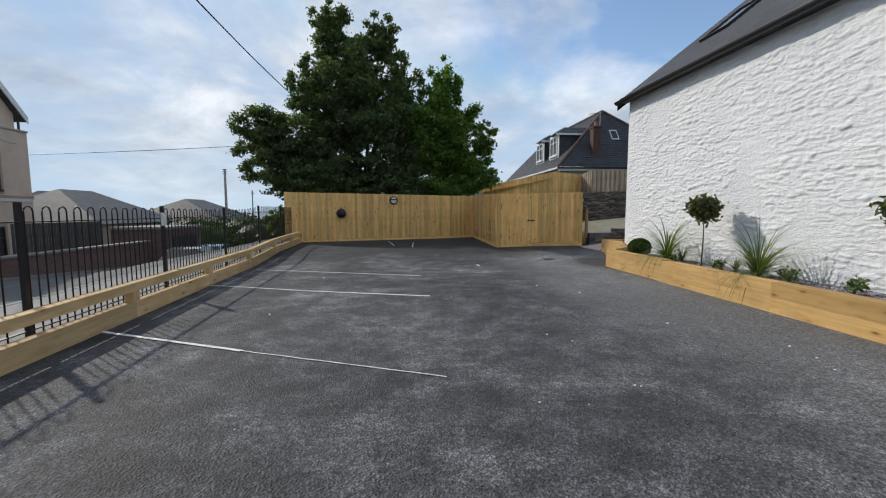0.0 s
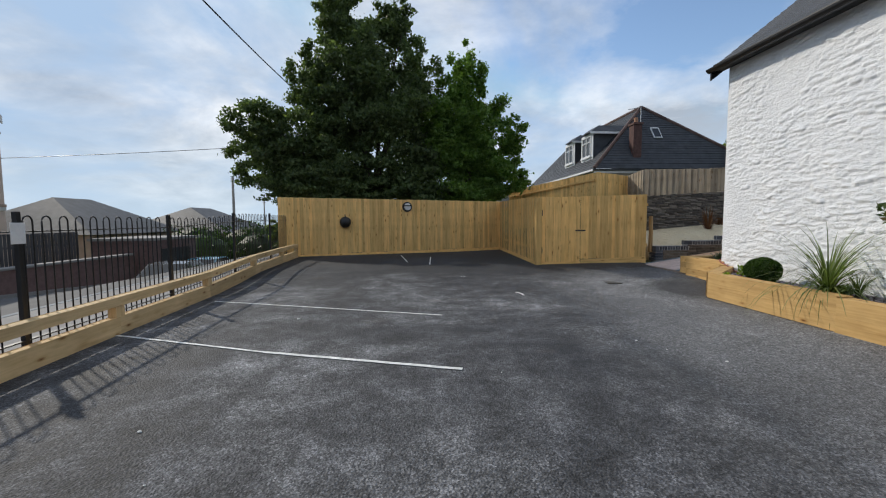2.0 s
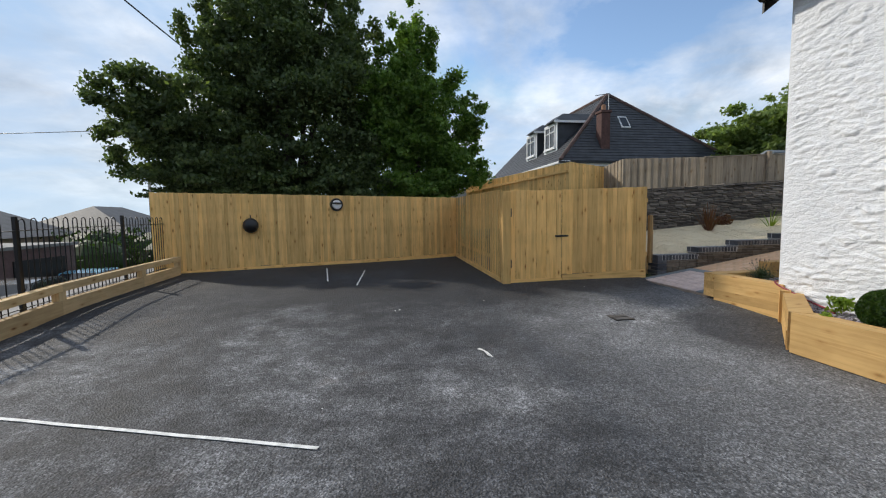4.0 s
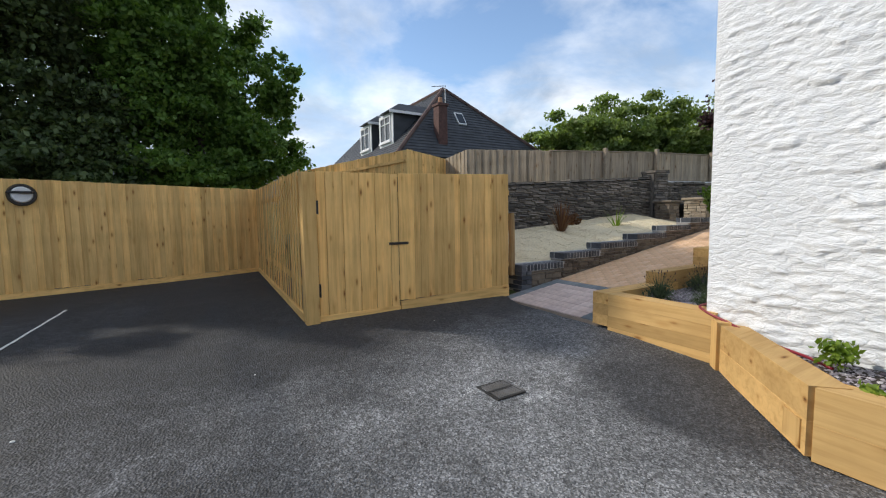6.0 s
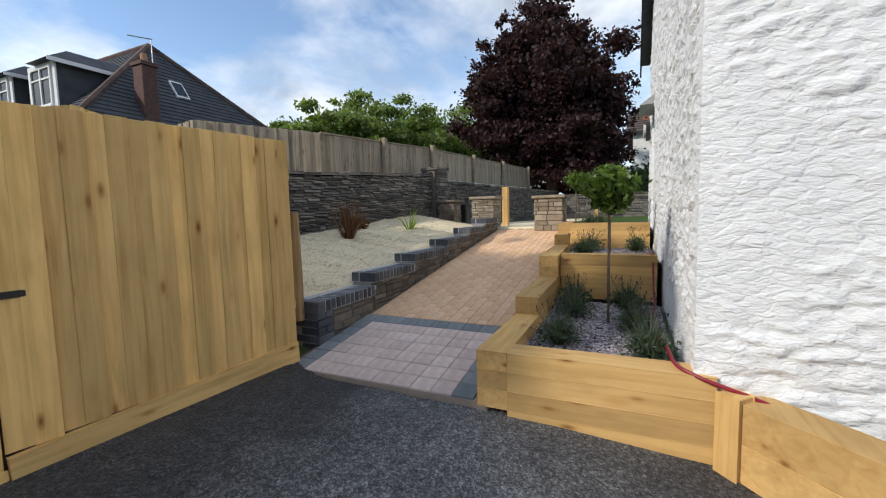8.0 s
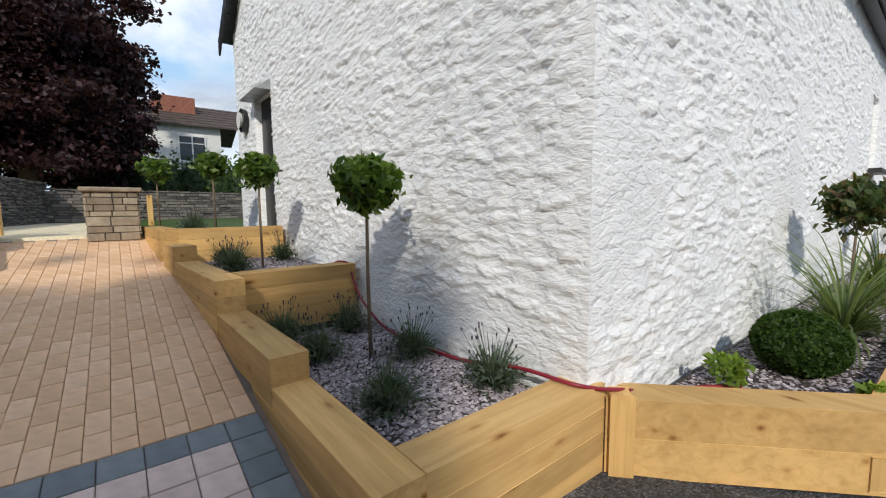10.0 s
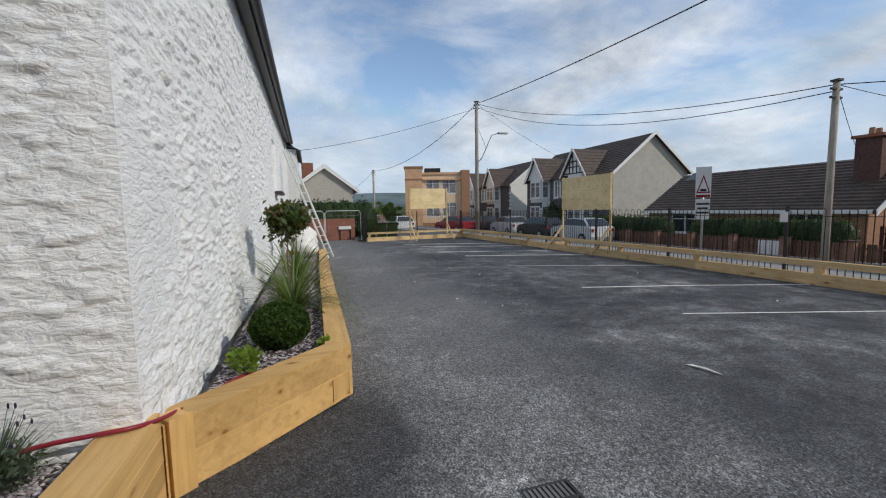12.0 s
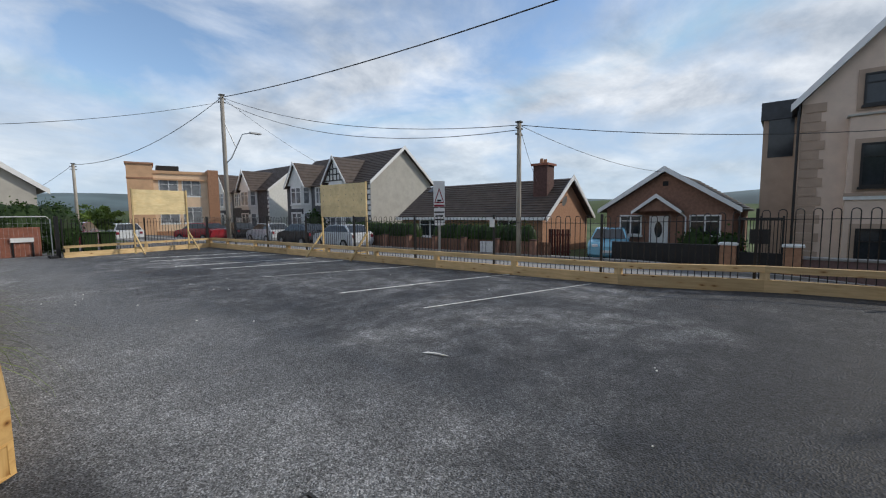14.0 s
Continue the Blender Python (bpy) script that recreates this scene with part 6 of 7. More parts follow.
# ---------- vehicles ----------
def car(x, y, z, rz, color, label, h=1.5, L=4.1, W=1.75, hatch=True):
    t = thing("car", (0, 0, 0), label, "car")
    pr = [(-0.5, 0.24), (-0.49, 0.48), (-0.44, 0.60), (-0.22, 0.68), (0.42 if hatch else 0.30, 0.70), (0.49, 0.64), (0.5, 0.30), (0.47, 0.16), (-0.47, 0.16)]
    cab = [(-0.26, 0.66), (-0.10, 0.97), (0.05, 1.0), (0.30, 0.97), (0.44 if hatch else 0.36, 0.68)]

    def loft(bm, pts, w0, w1):
        zs = [p[1] for p in pts]
        lo, hi = min(zs), max(zs)
        sd = []
        for s in (-1, 1):
            sd.append([bm.verts.new((p[0] * L, s * (w0 + (w1 - w0) * (p[1] - lo) / (hi - lo)) * W / 2, p[1] * h)) for p in pts])
        n = len(pts)
        bm.faces.new(sd[0])
        bm.faces.new(sd[1][::-1])
        for i in range(n):
            bm.faces.new((sd[0][i], sd[1][i], sd[1][(i + 1) % n], sd[0][(i + 1) % n]))
        bmesh.ops.recalc_face_normals(bm, faces=bm.faces)
        return bm
    bm = loft(bmesh.new(), pr, 0.96, 1.0)
    bmesh.ops.bevel(bm, geom=[e for e in bm.edges if abs(e.verts[0].co.y - e.verts[1].co.y) < 0.1], offset=0.06, segments=2, affect="EDGES")
    part("body", bm, color, t, smooth=False)
    part("cabin", loft(bmesh.new(), cab, 0.94, 0.72), color, t)
    gl = [(-0.235, 0.70), (-0.10, 0.935), (0.05, 0.96), (0.28, 0.935), (0.40 if hatch else 0.33, 0.71)]
    part("side_windows", loft(bmesh.new(), gl, 0.945, 0.76), "glass", t)
    for (a, b) in (((-0.262, 0.68), (-0.108, 0.955)), ((0.447 if hatch else 0.367, 0.70), (0.312, 0.955))):
        bm = bmesh.new()
        ws = [(0.85, a), (0.66, b)]
        v = [bm.verts.new((p[0] * L * 1.005, s * w_ * W / 2, p[1] * h)) for (w_, p) in ws for s in (-1, 1)]
        bm.faces.new((v[0], v[1], v[3], v[2]))
        r = bmesh.ops.extrude_face_region(bm, geom=bm.faces[:])
        bmesh.ops.translate(bm, verts=[q for q in r["geom"] if isinstance(q, bmesh.types.BMVert)], vec=(0.01 if a[0] > 0 else -0.01, 0, 0.008))
        part("windscreen", bm, "glass", t)
    for fx in (-0.31, 0.31):
        for s in (-1, 1):
            mt = Matrix.Translation((fx * L, s * (W / 2 - 0.08), 0.31)) @ Matrix.Rotation(radians(90), 4, "X")
            bm = bmesh.new()
            bmesh.ops.create_cone(bm, cap_ends=True, segments=18, radius1=0.31, radius2=0.31, depth=0.2, matrix=mt)
            wh = part("wheel", bm, "rubber", t)
            bm = bmesh.new()
            bmesh.ops.create_cone(bm, cap_ends=True, segments=12, radius1=0.2, radius2=0.2, depth=0.215, matrix=mt)
            part("rim", bm, "galv", wh)
    for s in (-1, 1):
        part("headlight", B(-0.503 * L, -0.46 * L, s * 0.62 * W / 2 - 0.13, s * 0.62 * W / 2 + 0.13, 0.47 * h, 0.54 * h, bevel=0.01), "upvc", t)
        part("tail_light", B(0.46 * L, 0.503 * L, s * 0.78 * W / 2 - 0.08, s * 0.78 * W / 2 + 0.08, 0.48 * h, 0.60 * h, bevel=0.01), "hose", t)
    part("number_plate", B(-0.508 * L, -0.5 * L, -0.26, 0.26, 0.30 * h, 0.37 * h), "upvc", t)
    t.location = (x, y, z)
    t.rotation_euler = (0, 0, rz)
    return t


M["car_blue"] = paint("light_blue_paint", (0.16, 0.42, 0.55))
M["car_silver"] = paint("silver_paint", (0.58, 0.60, 0.62))
M["car_black"] = paint("black_paint", (0.02, 0.02, 0.024))
M["car_red"] = paint("red_paint", (0.32, 0.02, 0.03))
M["car_maroon"] = paint("maroon_paint", (0.13, 0.015, 0.035))
M["car_white"] = paint("white_car_paint", (0.65, 0.66, 0.66))
car(-16.0, 6.3, -0.85, 0.0 + math.pi + 0.25, "car_blue", "light blue small electric hatchback on the bungalow drive", h=1.56)
for y, c, lab in ((-8.4, "car_silver", "silver hatchback parked across the road"), (-13.0, "car_black", "dark parked saloon across the road"), (-17.8, "car_silver", "silver estate car parked before the stone houses"), (-23.5, "car_black", "black hatchback parked up the street")):
    car(-10.6, y, -0.62, math.pi / 2, c, lab)
car(-7.5, -22.6, -0.55, 1.9, "car_red", "bright red hatchback parked on the side road")
car(0.4, -19.5, -0.5, 1.2, "car_maroon", "maroon people carrier parked by the wall", h=1.7, L=4.4)
car(-3.1, -25.0, -0.5, 1.5, "car_white", "white car parked on the side road")
car(7.9, -8.3, -0.2, 0.0, "car_silver", "silver car partly hidden behind the old building")
car(-9.9, 19.8, -1.75, 1.75, "car_black", "dark hatchback parked down the street")
car(-11.0, 24.6, -2.0, 1.7, "car_blue", "blue hatchback parked down the street")


# ---------- poles, wires, signs, boards ----------
def pole(name, x, y, z0, z1, r0, r1, mat, label):
    t = thing(name, (x, y, z0), label, "pole", "utility poles")
    part("shaft", tube(bmesh.new(), [(x, y, z0), (x, y, (z0 + z1) / 2), (x, y, z1)], r0, 12, r1), mat, t, smooth=True)
    part("cap", B(x - r1 * 1.3, x + r1 * 1.3, y - r1 * 1.3, y + r1 * 1.3, z1, z1 + 0.05), "iron", t)
    for dz in (0.15, 0.35):
        part("bracket", B(x - 0.2, x + 0.2, y - 0.03, y + 0.03, z1 - dz - 0.05, z1 - dz, bevel=0.005), "iron", t)
    return t


M["pole_wood"] = timber("pole_timber", 2, (0.37, 0.35, 0.32), (0.26, 0.24, 0.22), knots=False)
pole("utility_pole", -4.93, -11.2, -0.3, 8.1, 0.125, 0.10, "pole_wood", "tall weathered telegraph pole with wires at the corner")
pole("utility_pole", -7.0, 6.2, -0.5, 4.42, 0.088, 0.07, "pole_wood", "slim timber telegraph pole beside the road")
pole("utility_pole", -0.75, -26.6, -0.5, 5.3, 0.12, 0.09, "pole_wood", "distant telegraph pole on the side road")
lamp = thing("street_lamp", (-4.93, -11.2, 4.3), "grey street lamp arm fixed to the telegraph pole", "lamp")
part("arm", tube(bmesh.new(), [(-4.95, -11.1, 4.4), (-5.2, -11.0, 4.7), (-5.6, -10.8, 5.7), (-5.75, -10.75, 6.05), (-6.1, -10.6, 6.15)], 0.03, 6), "galv", lamp)
part("brace", tube(bmesh.new(), [(-4.97, -11.12, 6.6), (-5.42, -10.9, 5.35)], 0.022, 6), "galv", lamp)
part("head", B(-6.75, -6.1, -10.72, -10.5, 6.12, 6.22, bevel=0.02), "galv", lamp)


def wire(p, q, sag, r=0.012, n=14):
    p, q = Vector(p), Vector(q)
    pts = [p.lerp(q, k / n) - Vector((0, 0, sag * 4 * (k / n) * (1 - k / n))) for k in range(n + 1)]
    t = solid("overhead_wire", tube(bmesh.new(), pts, r, 5), "black", "thin black overhead wire between poles", "wire", "overhead wires", smooth=True)


P1, P2, P3 = (-4.93, -11.2, 8.0), (-7.0, 6.2, 4.35), (-0.75, -26.6, 5.25)
wire(P1, (-5.64, 24.0, 7.45), 0.75, 0.022, 24)
wire(P1, P2, 0.7)
wire((-4.93, -11.2, 7.8), (-7.0, 6.2, 4.2), 0.95)
wire(P1, P3, 0.9, 0.018)
wire((-4.93, -11.2, 7.75), (9.0, -12.5, 4.6), 0.5)
wire(P1, (-15.2, -14.5, 4.6), 0.3, 0.009)
wire(P2, (-17.8, 8.4, 3.4), 0.3, 0.009)
wire(P2, (-16.5, 2.0, 3.2), 0.1, 0.008)
wire(P2, (-18.0, 21.5, 4.6), 0.6, 0.012)
wire((-18.0, 21.5, 4.05), (-0.8, 26.5, 6.1), 0.12, 0.014)
wire(P3, (4.0, -30.0, 1.5), 0.3, 0.012)
pole("utility_pole", -17.8, 43.7, -3.0, 5.6, 0.15, 0.11, "pole_wood", "distant telegraph pole beyond the railings")
pole("utility_pole", -20.9, 60.0, -3.5, 4.3, 0.10, 0.08, "pole_wood", "far telegraph pole down the street")


def speed_sign():
    x, y = -5.1, 4.35
    t = thing("road_sign", (x, y, -0.3), "grey pole with a white plate bearing a red triangle", "sign")
    part("pole", tube(bmesh.new(), [(x, y, -0.3), (x, y, 2.55)], 0.038, 10), "galv", t, smooth=True)
    a = Vector((x, y, 0)) + Vector((0.045, 0.045, 0))
    u, n = Vector((-0.75, 0.66, 0)), Vector((0.66, 0.75, 0))

    def plate(nm, hw, z0, z1, d, m, par):
        p = [a + u * s_ * hw + n * d for s_ in (-1, 1)]
        bm = bmesh.new()
        prism(bm, [(p[0].x, p[0].y, z0), (p[1].x, p[1].y, z0), (p[1].x, p[1].y, z1), (p[0].x, p[0].y, z1)], n * 0.006)
        return part(nm, bm, m, par)
    pl_ = plate("plate", 0.185, 1.72, 2.55, 0.0, "upvc", t)
    plate("lower_plate", 0.175, 1.12, 1.68, 0.0, "upvc", t)
    for sc, m, d in ((1.0, "hose", 0.008), (0.74, "upvc", 0.012)):
        c = a + n * d
        zc = 1.98
        tri = [c + u * (-0.165 * sc) + Vector((0, 0, zc - 0.14 * sc)), c + u * (0.165 * sc) + Vector((0, 0, zc - 0.14 * sc)), c + Vector((0, 0, zc + 0.36 * sc))]
        part("triangle", prism(bmesh.new(), tri, n * 0.003), m, pl_)
    plate("red_band", 0.17, 1.725, 1.79, 0.008, "hose", pl_)
    plate("hump_symbol", 0.07, 1.89, 1.95, 0.017, "black", pl_)
    for k, w_ in enumerate((0.16, 0.12, 0.15)):
        plate("writing_bar", w_, 1.52 - k * 0.12, 1.57 - k * 0.12, 0.008, "iron", t)


speed_sign()
for y in (7.05,):
    n_ = thing("notice", (rail_x(y) - 0.33, y + 0.12, 1.2), "small white plastic notice tied on the railings", "sign")
    part("sheet", B(rail_x(y) - 0.335, rail_x(y) - 0.325, y + 0.04, y + 0.19, 1.14, 1.35, bevel=0.002), "upvc", n_)


def hoarding(cx, cy, ux, uy, w, z0, z1, label, legs=0.8, spots=True):
    """A plywood board on two timber posts with raking struts."""
    t = thing("board_sign", (cx, cy, 0), label, "sign", "plywood boards")
    u, n = Vector((ux, uy, 0)).normalized(), Vector((uy, -ux, 0)).normalized()
    c = Vector((cx, cy, 0))
    g = ground_z(cx, cy)
    bm = bmesh.new()
    beam(bm, c - u * w / 2 + Vector((0, 0, (z0 + z1) / 2)), c + u * w / 2 + Vector((0, 0, (z0 + z1) / 2)), 0.02, z1 - z0, 0.002)
    sheet = part("sheet", bm, "ply", t)
    rng = random.Random(3)
    for s in (-1, 1):
        e = c + u * s * (w / 2 - 0.02) - n * 0.035
        part("post", beam(bmesh.new(), e + Vector((0, 0, g)), e + Vector((0, 0, z1 + 0.03)), 0.05, 0.05, 0.003, up=n), "batten", t)
        f = e + n * legs
        part("strut", beam(bmesh.new(), f + Vector((0, 0, g + 0.02)), e + n * 0.03 + Vector((0, 0, 0.85)), 0.05, 0.05, 0.003, up=u), "batten", t)
        part("foot", beam(bmesh.new(), e + n * 0.06 + Vector((0, 0, g + 0.25)), e + n * legs * 0.72 + Vector((0, 0, g + 0.25)), 0.05, 0.05, 0.003), "batten", t)
    if spots:
        for i in range(6):
            for j in range(5):
                p = c + u * ((i - 2.5) * w * 0.17) + n * 0.011 + Vector((0, 0, z0 + (z1 - z0) * (0.14 + 0.18 * j)))
                if rng.random() < 0.85:
                    bm = bmesh.new()
                    beam(bm, p - u * 0.018, p + u * 0.018, 0.004, 0.03)
                    part("screw_mark", bm, "tan_dark", sheet)


hoarding(-3.62, 1.2, -0.08, 1.0, 2.3, 1.42, 2.55, "tall plywood board screwed to timber posts with raking struts", 0.75)
hoarding(-0.6, -7.35, 1.0, 0.13, 2.1, 1.58, 2.6, "pale plywood board on braced posts at the street corner", -0.85, spots=False)


# ladder against the side wall
def ladder():
    t = thing("ladder", (5.0, -0.6, 0.05), "aluminium ladder leaning on the white building", "ladder")
    f, tp = Vector((4.62, -0.75, 0.03)), Vector((5.82, -1.3, 3.45))
    s = Vector((0.16, 0.35, 0)).normalized() * 0.21
    for k in (-1, 1):
        part("stile", beam(bmesh.new(), f + s * k, tp + s * k, 0.035, 0.085, 0.003, up=s), "alloy", t)
    for i in range(12):
        p = f.lerp(tp, (i + 0.6) / 12.4)
        part("rung", tube(bmesh.new(), [p - s * 0.93, p + s * 0.93], 0.018, 6), "alloy", t)


ladder()
for k, (x, y, z, r) in enumerate(((5.35, 0.9, 0.62, 0.33), (5.3, 1.7, 0.58, 0.26), (5.5, 0.1, 0.8, 0.42))):
    bm = bmesh.new()
    bmesh.ops.create_icosphere(bm, subdivisions=3, radius=1.0, matrix=Matrix.Translation((x, y, z)) @ Matrix.Diagonal((r, r, r * 0.9, 1)))
    for v in bm.verts:
        d = noise.noise(v.co * 5.0) * 0.09 + noise.noise(v.co * 14.0) * 0.03
        v.co += (v.co - Vector((x, y, z))).normalized() * d
    solid("rubble_sack", bm, "white", "crumpled pale builder's sack standing in the side bed", "sack", smooth=True)


# ---------- dormer house behind the upper fence ----------
def dormer_house():
    t = thing("dormer_house", (12.5, 28, 1.5), "dark slate hipped-roof house with two white dormers and chimney", "house")
    x0, x1, y0, ze, zr = 10.05, 20.3, 26.0, 4.25, 8.45
    yb = 40.0
    house_body(t, [(x0 + 0.25, y0 + 0.25), (x1 - 0.25, y0 + 0.25), (x1 - 0.25, yb), (x0 + 0.25, yb)], 1.2, ze - 0.05, "grey_render")
    A = (14.3, y0 + 2.9, zr)
    R = (14.3, yb, zr)
    faces = {"front": [(x0, y0, ze), (x1, y0, ze), A], "left": [(x0, yb, ze), (x0, y0, ze), A, R], "right": [(x1, y0, ze), (x1, yb, ze), R, A]}
    bm = bmesh.new()
    for nm, f in faces.items():
        n = 26
        if len(f) == 3:
            a, b, c = map(Vector, f)
            d = c
        else:
            a, b, c, d = map(Vector, f)
        nrm = (b - a).cross(c - a).normalized()
        for k in range(n):
            t0, t1 = k / n, (k + 1) / n
            p = [a.lerp(d, t0) + nrm * 0.035, b.lerp(c, t0) + nrm * 0.035, b.lerp(c, t1) + nrm * 0.01, a.lerp(d, t1) + nrm * 0.01]
            q = [v - nrm * 0.03 for v in p]
            vs = [bm.verts.new(v) for v in p + q]
            for fi in ((0, 1, 2, 3), (7, 6, 5, 4), (0, 4, 5, 1), (3, 2, 6, 7)):
                try:
                    bm.faces.new([vs[i] for i in fi])
                except ValueError:
                    pass
    part("roof", bm, "slate", t, kind="stuff")
    for p, q in (((x0, y0, ze), A), ((x1, y0, ze), A), (A, R)):
        part("ridge_tiles", tube(bmesh.new(), [Vector(p) + Vector((0, 0, 0.06)), Vector(q) + Vector((0, 0, 0.06))], 0.1, 6), "ridge_tile", t)
    part("gutter", B(x0 - 0.1, x1 + 0.1, y0 - 0.1, y0 - 0.0, ze - 0.12, ze - 0.02), "black", t)
    part("fascia", B(x0 - 0.02, x1 + 0.02, y0 + 0.002, y0 + 0.04, ze - 0.25, ze - 0.03), "upvc", t)
    part("gutter", B(x0 - 0.1, x0, y0, yb, ze - 0.12, ze - 0.02), "upvc", t)
    c = part("chimney", B(12.55, 13.05, y0 + 0.45, y0 + 1.0, 3.5, 6.85, bevel=0.02), "brick_dark", t)
    part("chimney_cap", B(12.50, 13.10, y0 + 0.40, y0 + 1.05, 6.85, 6.97), "brick_dark", c)
    part("chimney_pot", tube(bmesh.new(), [(12.8, y0 + 0.72, 6.97), (12.8, y0 + 0.72, 7.3)], 0.13, 10, 0.1), "brick_orange", c)
    part("aerial", tube(bmesh.new(), [(13.08, y0 + 0.7, 6.4), (13.08, y0 + 0.7, 7.9)], 0.02, 5), "galv", t)
    part("aerial_boom", tube(bmesh.new(), [(12.3, y0 + 0.7, 7.75), (13.12, y0 + 0.7, 7.9)], 0.02, 5), "galv", t)
    for yy in (y0 + 2.3, y0 + 5.3):
        xa = 10.95
        zb = ze + (zr - ze) * (xa - x0) / (A[0] - x0) - 0.1
        zt = 6.8
        d_ = part("dormer", prism(bmesh.new(), [(xa, yy, zb), (xa, yy, zt), (13.6, yy, zt)], (0, 1.75, 0)), "slate", t)
        part("dormer_roof", prism(bmesh.new(), [(xa - 0.3, yy - 0.25, zt - 0.03), (13.7, yy - 0.25, zt - 0.03), (13.7, yy + 0.4, zt + 0.5), (xa + 0.5, yy + 0.4, zt + 0.5)], (0, 1.5, 0)), "slate", d_)
        part("dormer_fascia", B(xa - 0.33, 13.3, yy - 0.28, yy - 0.255, zt - 0.15, zt - 0.02), "upvc", d_)
        part("dormer_front", B(xa - 0.05, xa - 0.005, yy - 0.02, yy + 1.77, zb, zt - 0.03), "upvc", d_)
        w_ = window(t, (xa - 0.052, yy + 1.55, zb + 0.3), (0, -1, 0), 1.35, 1.3, bars=1)
    bm = bmesh.new()
    beam(bm, (14.55, y0 + 1.38, 6.32), (14.55, y0 + 1.78, 6.90), 0.42, 0.10, up=(0, -0.8, 0.6))
    part("roof_window", bm, "glass", t)
    part("roof_window_frame", beam(bmesh.new(), (14.55, y0 + 1.33, 6.26), (14.55, y0 + 1.83, 6.97), 0.52, 0.08, up=(0, -0.8, 0.6)), "upvc", t)


dormer_house()
for k, (x, y, zb, zt) in enumerate(((7.6, 46, 3.0, 5.6), (8.6, 58, 3.4, 6.4), (6.4, 66, 3.0, 6.0))):
    t = thing("house", (x, y, 1), "distant house with white-trimmed gables and a chimney", "house")
    part("wall", prism(bmesh.new(), [(x - 3, y, 0.5), (x + 3, y, 0.5), (x + 3, y, zb), (x, y, zt), (x - 3, y, zb)], (0, 8, 0)), "grey_render", t)
    ridge_roof(t, (x, y), (x, y + 8), 3.0, zb, zt + 0.1, "slate", 0.3, 6)
    bargeboards(t, (x, y - 0.35, zt + 0.3), (x - 3.3, y - 0.35, zb), (x + 3.3, y - 0.35, zb), (0, -1, 0), 0.25)
    part("chimney", B(x - 0.5, x + 0.4, y + 3, y + 4, zt - 0.5, zt + 1.0), "brick_red", t)
# sheds and a white house beyond the garden
for x, y in ((16.4, 19.3), (19.3, 18.9)):
    t = thing("shed", (x, y, 1.5), "garden shed with a pale green low-pitched roof", "shed")
    house_body(t, [(x - 1.2, y - 1), (x + 1.2, y - 1), (x + 1.2, y + 1), (x - 1.2, y + 1)], 1.2, 3.1, "old_z")
    ridge_roof(t, (x - 1.2, y), (x + 1.2, y), 1.0, 3.15, 3.75, "pave_grey", 0.2, 4)
t = thing("house", (36, 8, 1), "white rendered house with a red-tiled dormer roof", "house")
house_body(t, [(33, 7.2), (40, 7.2), (40, 11.0), (33, 11.0)], 1.0, 6.5, "white")
part("brick_plinth", B(32.95, 32.999, 7.2, 11.0, 1.0, 3.4), "brick_orange", t)
ridge_roof(t, (36.5, 5.5), (36.5, 11.0), 3.5, 6.5, 8.2, "brown_tile", 0.4, 8)
part("dormer", B(34.6, 36.5, 8.2, 10.4, 6.9, 8.3), "brick_red", t)
window(t, (32.99, 9.4, 4.3), (0, -1, 0), 1.4, 1.5)


# ---------- trees ----------
def tree(name, seed, base, trunk_r, blobs, count, size, mat, label, limbs=9, core=0.0, shell=0.15, clumps=30):
    rng = np.random.default_rng(seed)
    t = thing(name, base, label, "tree")
    bm = bmesh.new()
    bx_, by_, bz_ = base
    top = max(b[2] for b in blobs)
    cx = sum(b[0] for b in blobs) / len(blobs)
    cy = sum(b[1] for b in blobs) / len(blobs)
    tube(bm, [(bx_, by_, bz_ - 0.1), (bx_ * 0.8 + cx * 0.2, by_ * 0.8 + cy * 0.2, bz_ + (top - bz_) * 0.3), (cx, cy, bz_ + (top - bz_) * 0.75)], trunk_r, 10, trunk_r * 0.3)
    for i in range(limbs):
        b = blobs[i % len(blobs)]
        z0 = bz_ + (top - bz_) * rng.uniform(0.12, 0.45)
        m = Vector((bx_ + (b[0] - bx_) * 0.4, by_ + (b[1] - by_) * 0.4, z0 + (b[2] - z0) * 0.55))
        tube(bm, [(bx_ * 0.9 + cx * 0.1, by_ * 0.9 + cy * 0.1, z0), m, (b[0] + rng.uniform(-0.5, 0.5), b[1] + rng.uniform(-0.5, 0.5), b[2] + rng.uniform(-0.3, 0.6) * b[5])], trunk_r * 0.4, 6, trunk_r * 0.06)
    part("trunk", bm, "bark", t, smooth=True)
    sub = []
    for b in blobs:
        sub.append((b[0], b[1], b[2], b[3] * 0.6, b[4] * 0.6, b[5] * 0.6))
        for k in range(clumps):
            d = rng.normal(size=3)
            d /= np.linalg.norm(d)
            f = rng.uniform(0.09, 0.24)
            g = rng.uniform(0.4, 1.05)
            sub.append((b[0] + d[0] * b[3] * g, b[1] + d[1] * b[4] * g, b[2] + d[2] * b[5] * g, b[3] * f * 1.15, b[4] * f * 1.15, b[5] * f * 0.75))
    me = leaves("crown", rng, sub, count, size, mat, shell=shell, flat=0.4, stray=0.28)
    me.transform(Matrix.Translation(-Vector(base)))
    ob = new("crown", me)
    ob.parent = t
    tagged(ob, kind="stuff")
    return t


def nearer(blobs, f=0.885):
    return [(x * f, y * f, 1.36 + (z - 1.36) * f, a * f, b * f, c * f) for x, y, z, a, b, c in blobs]


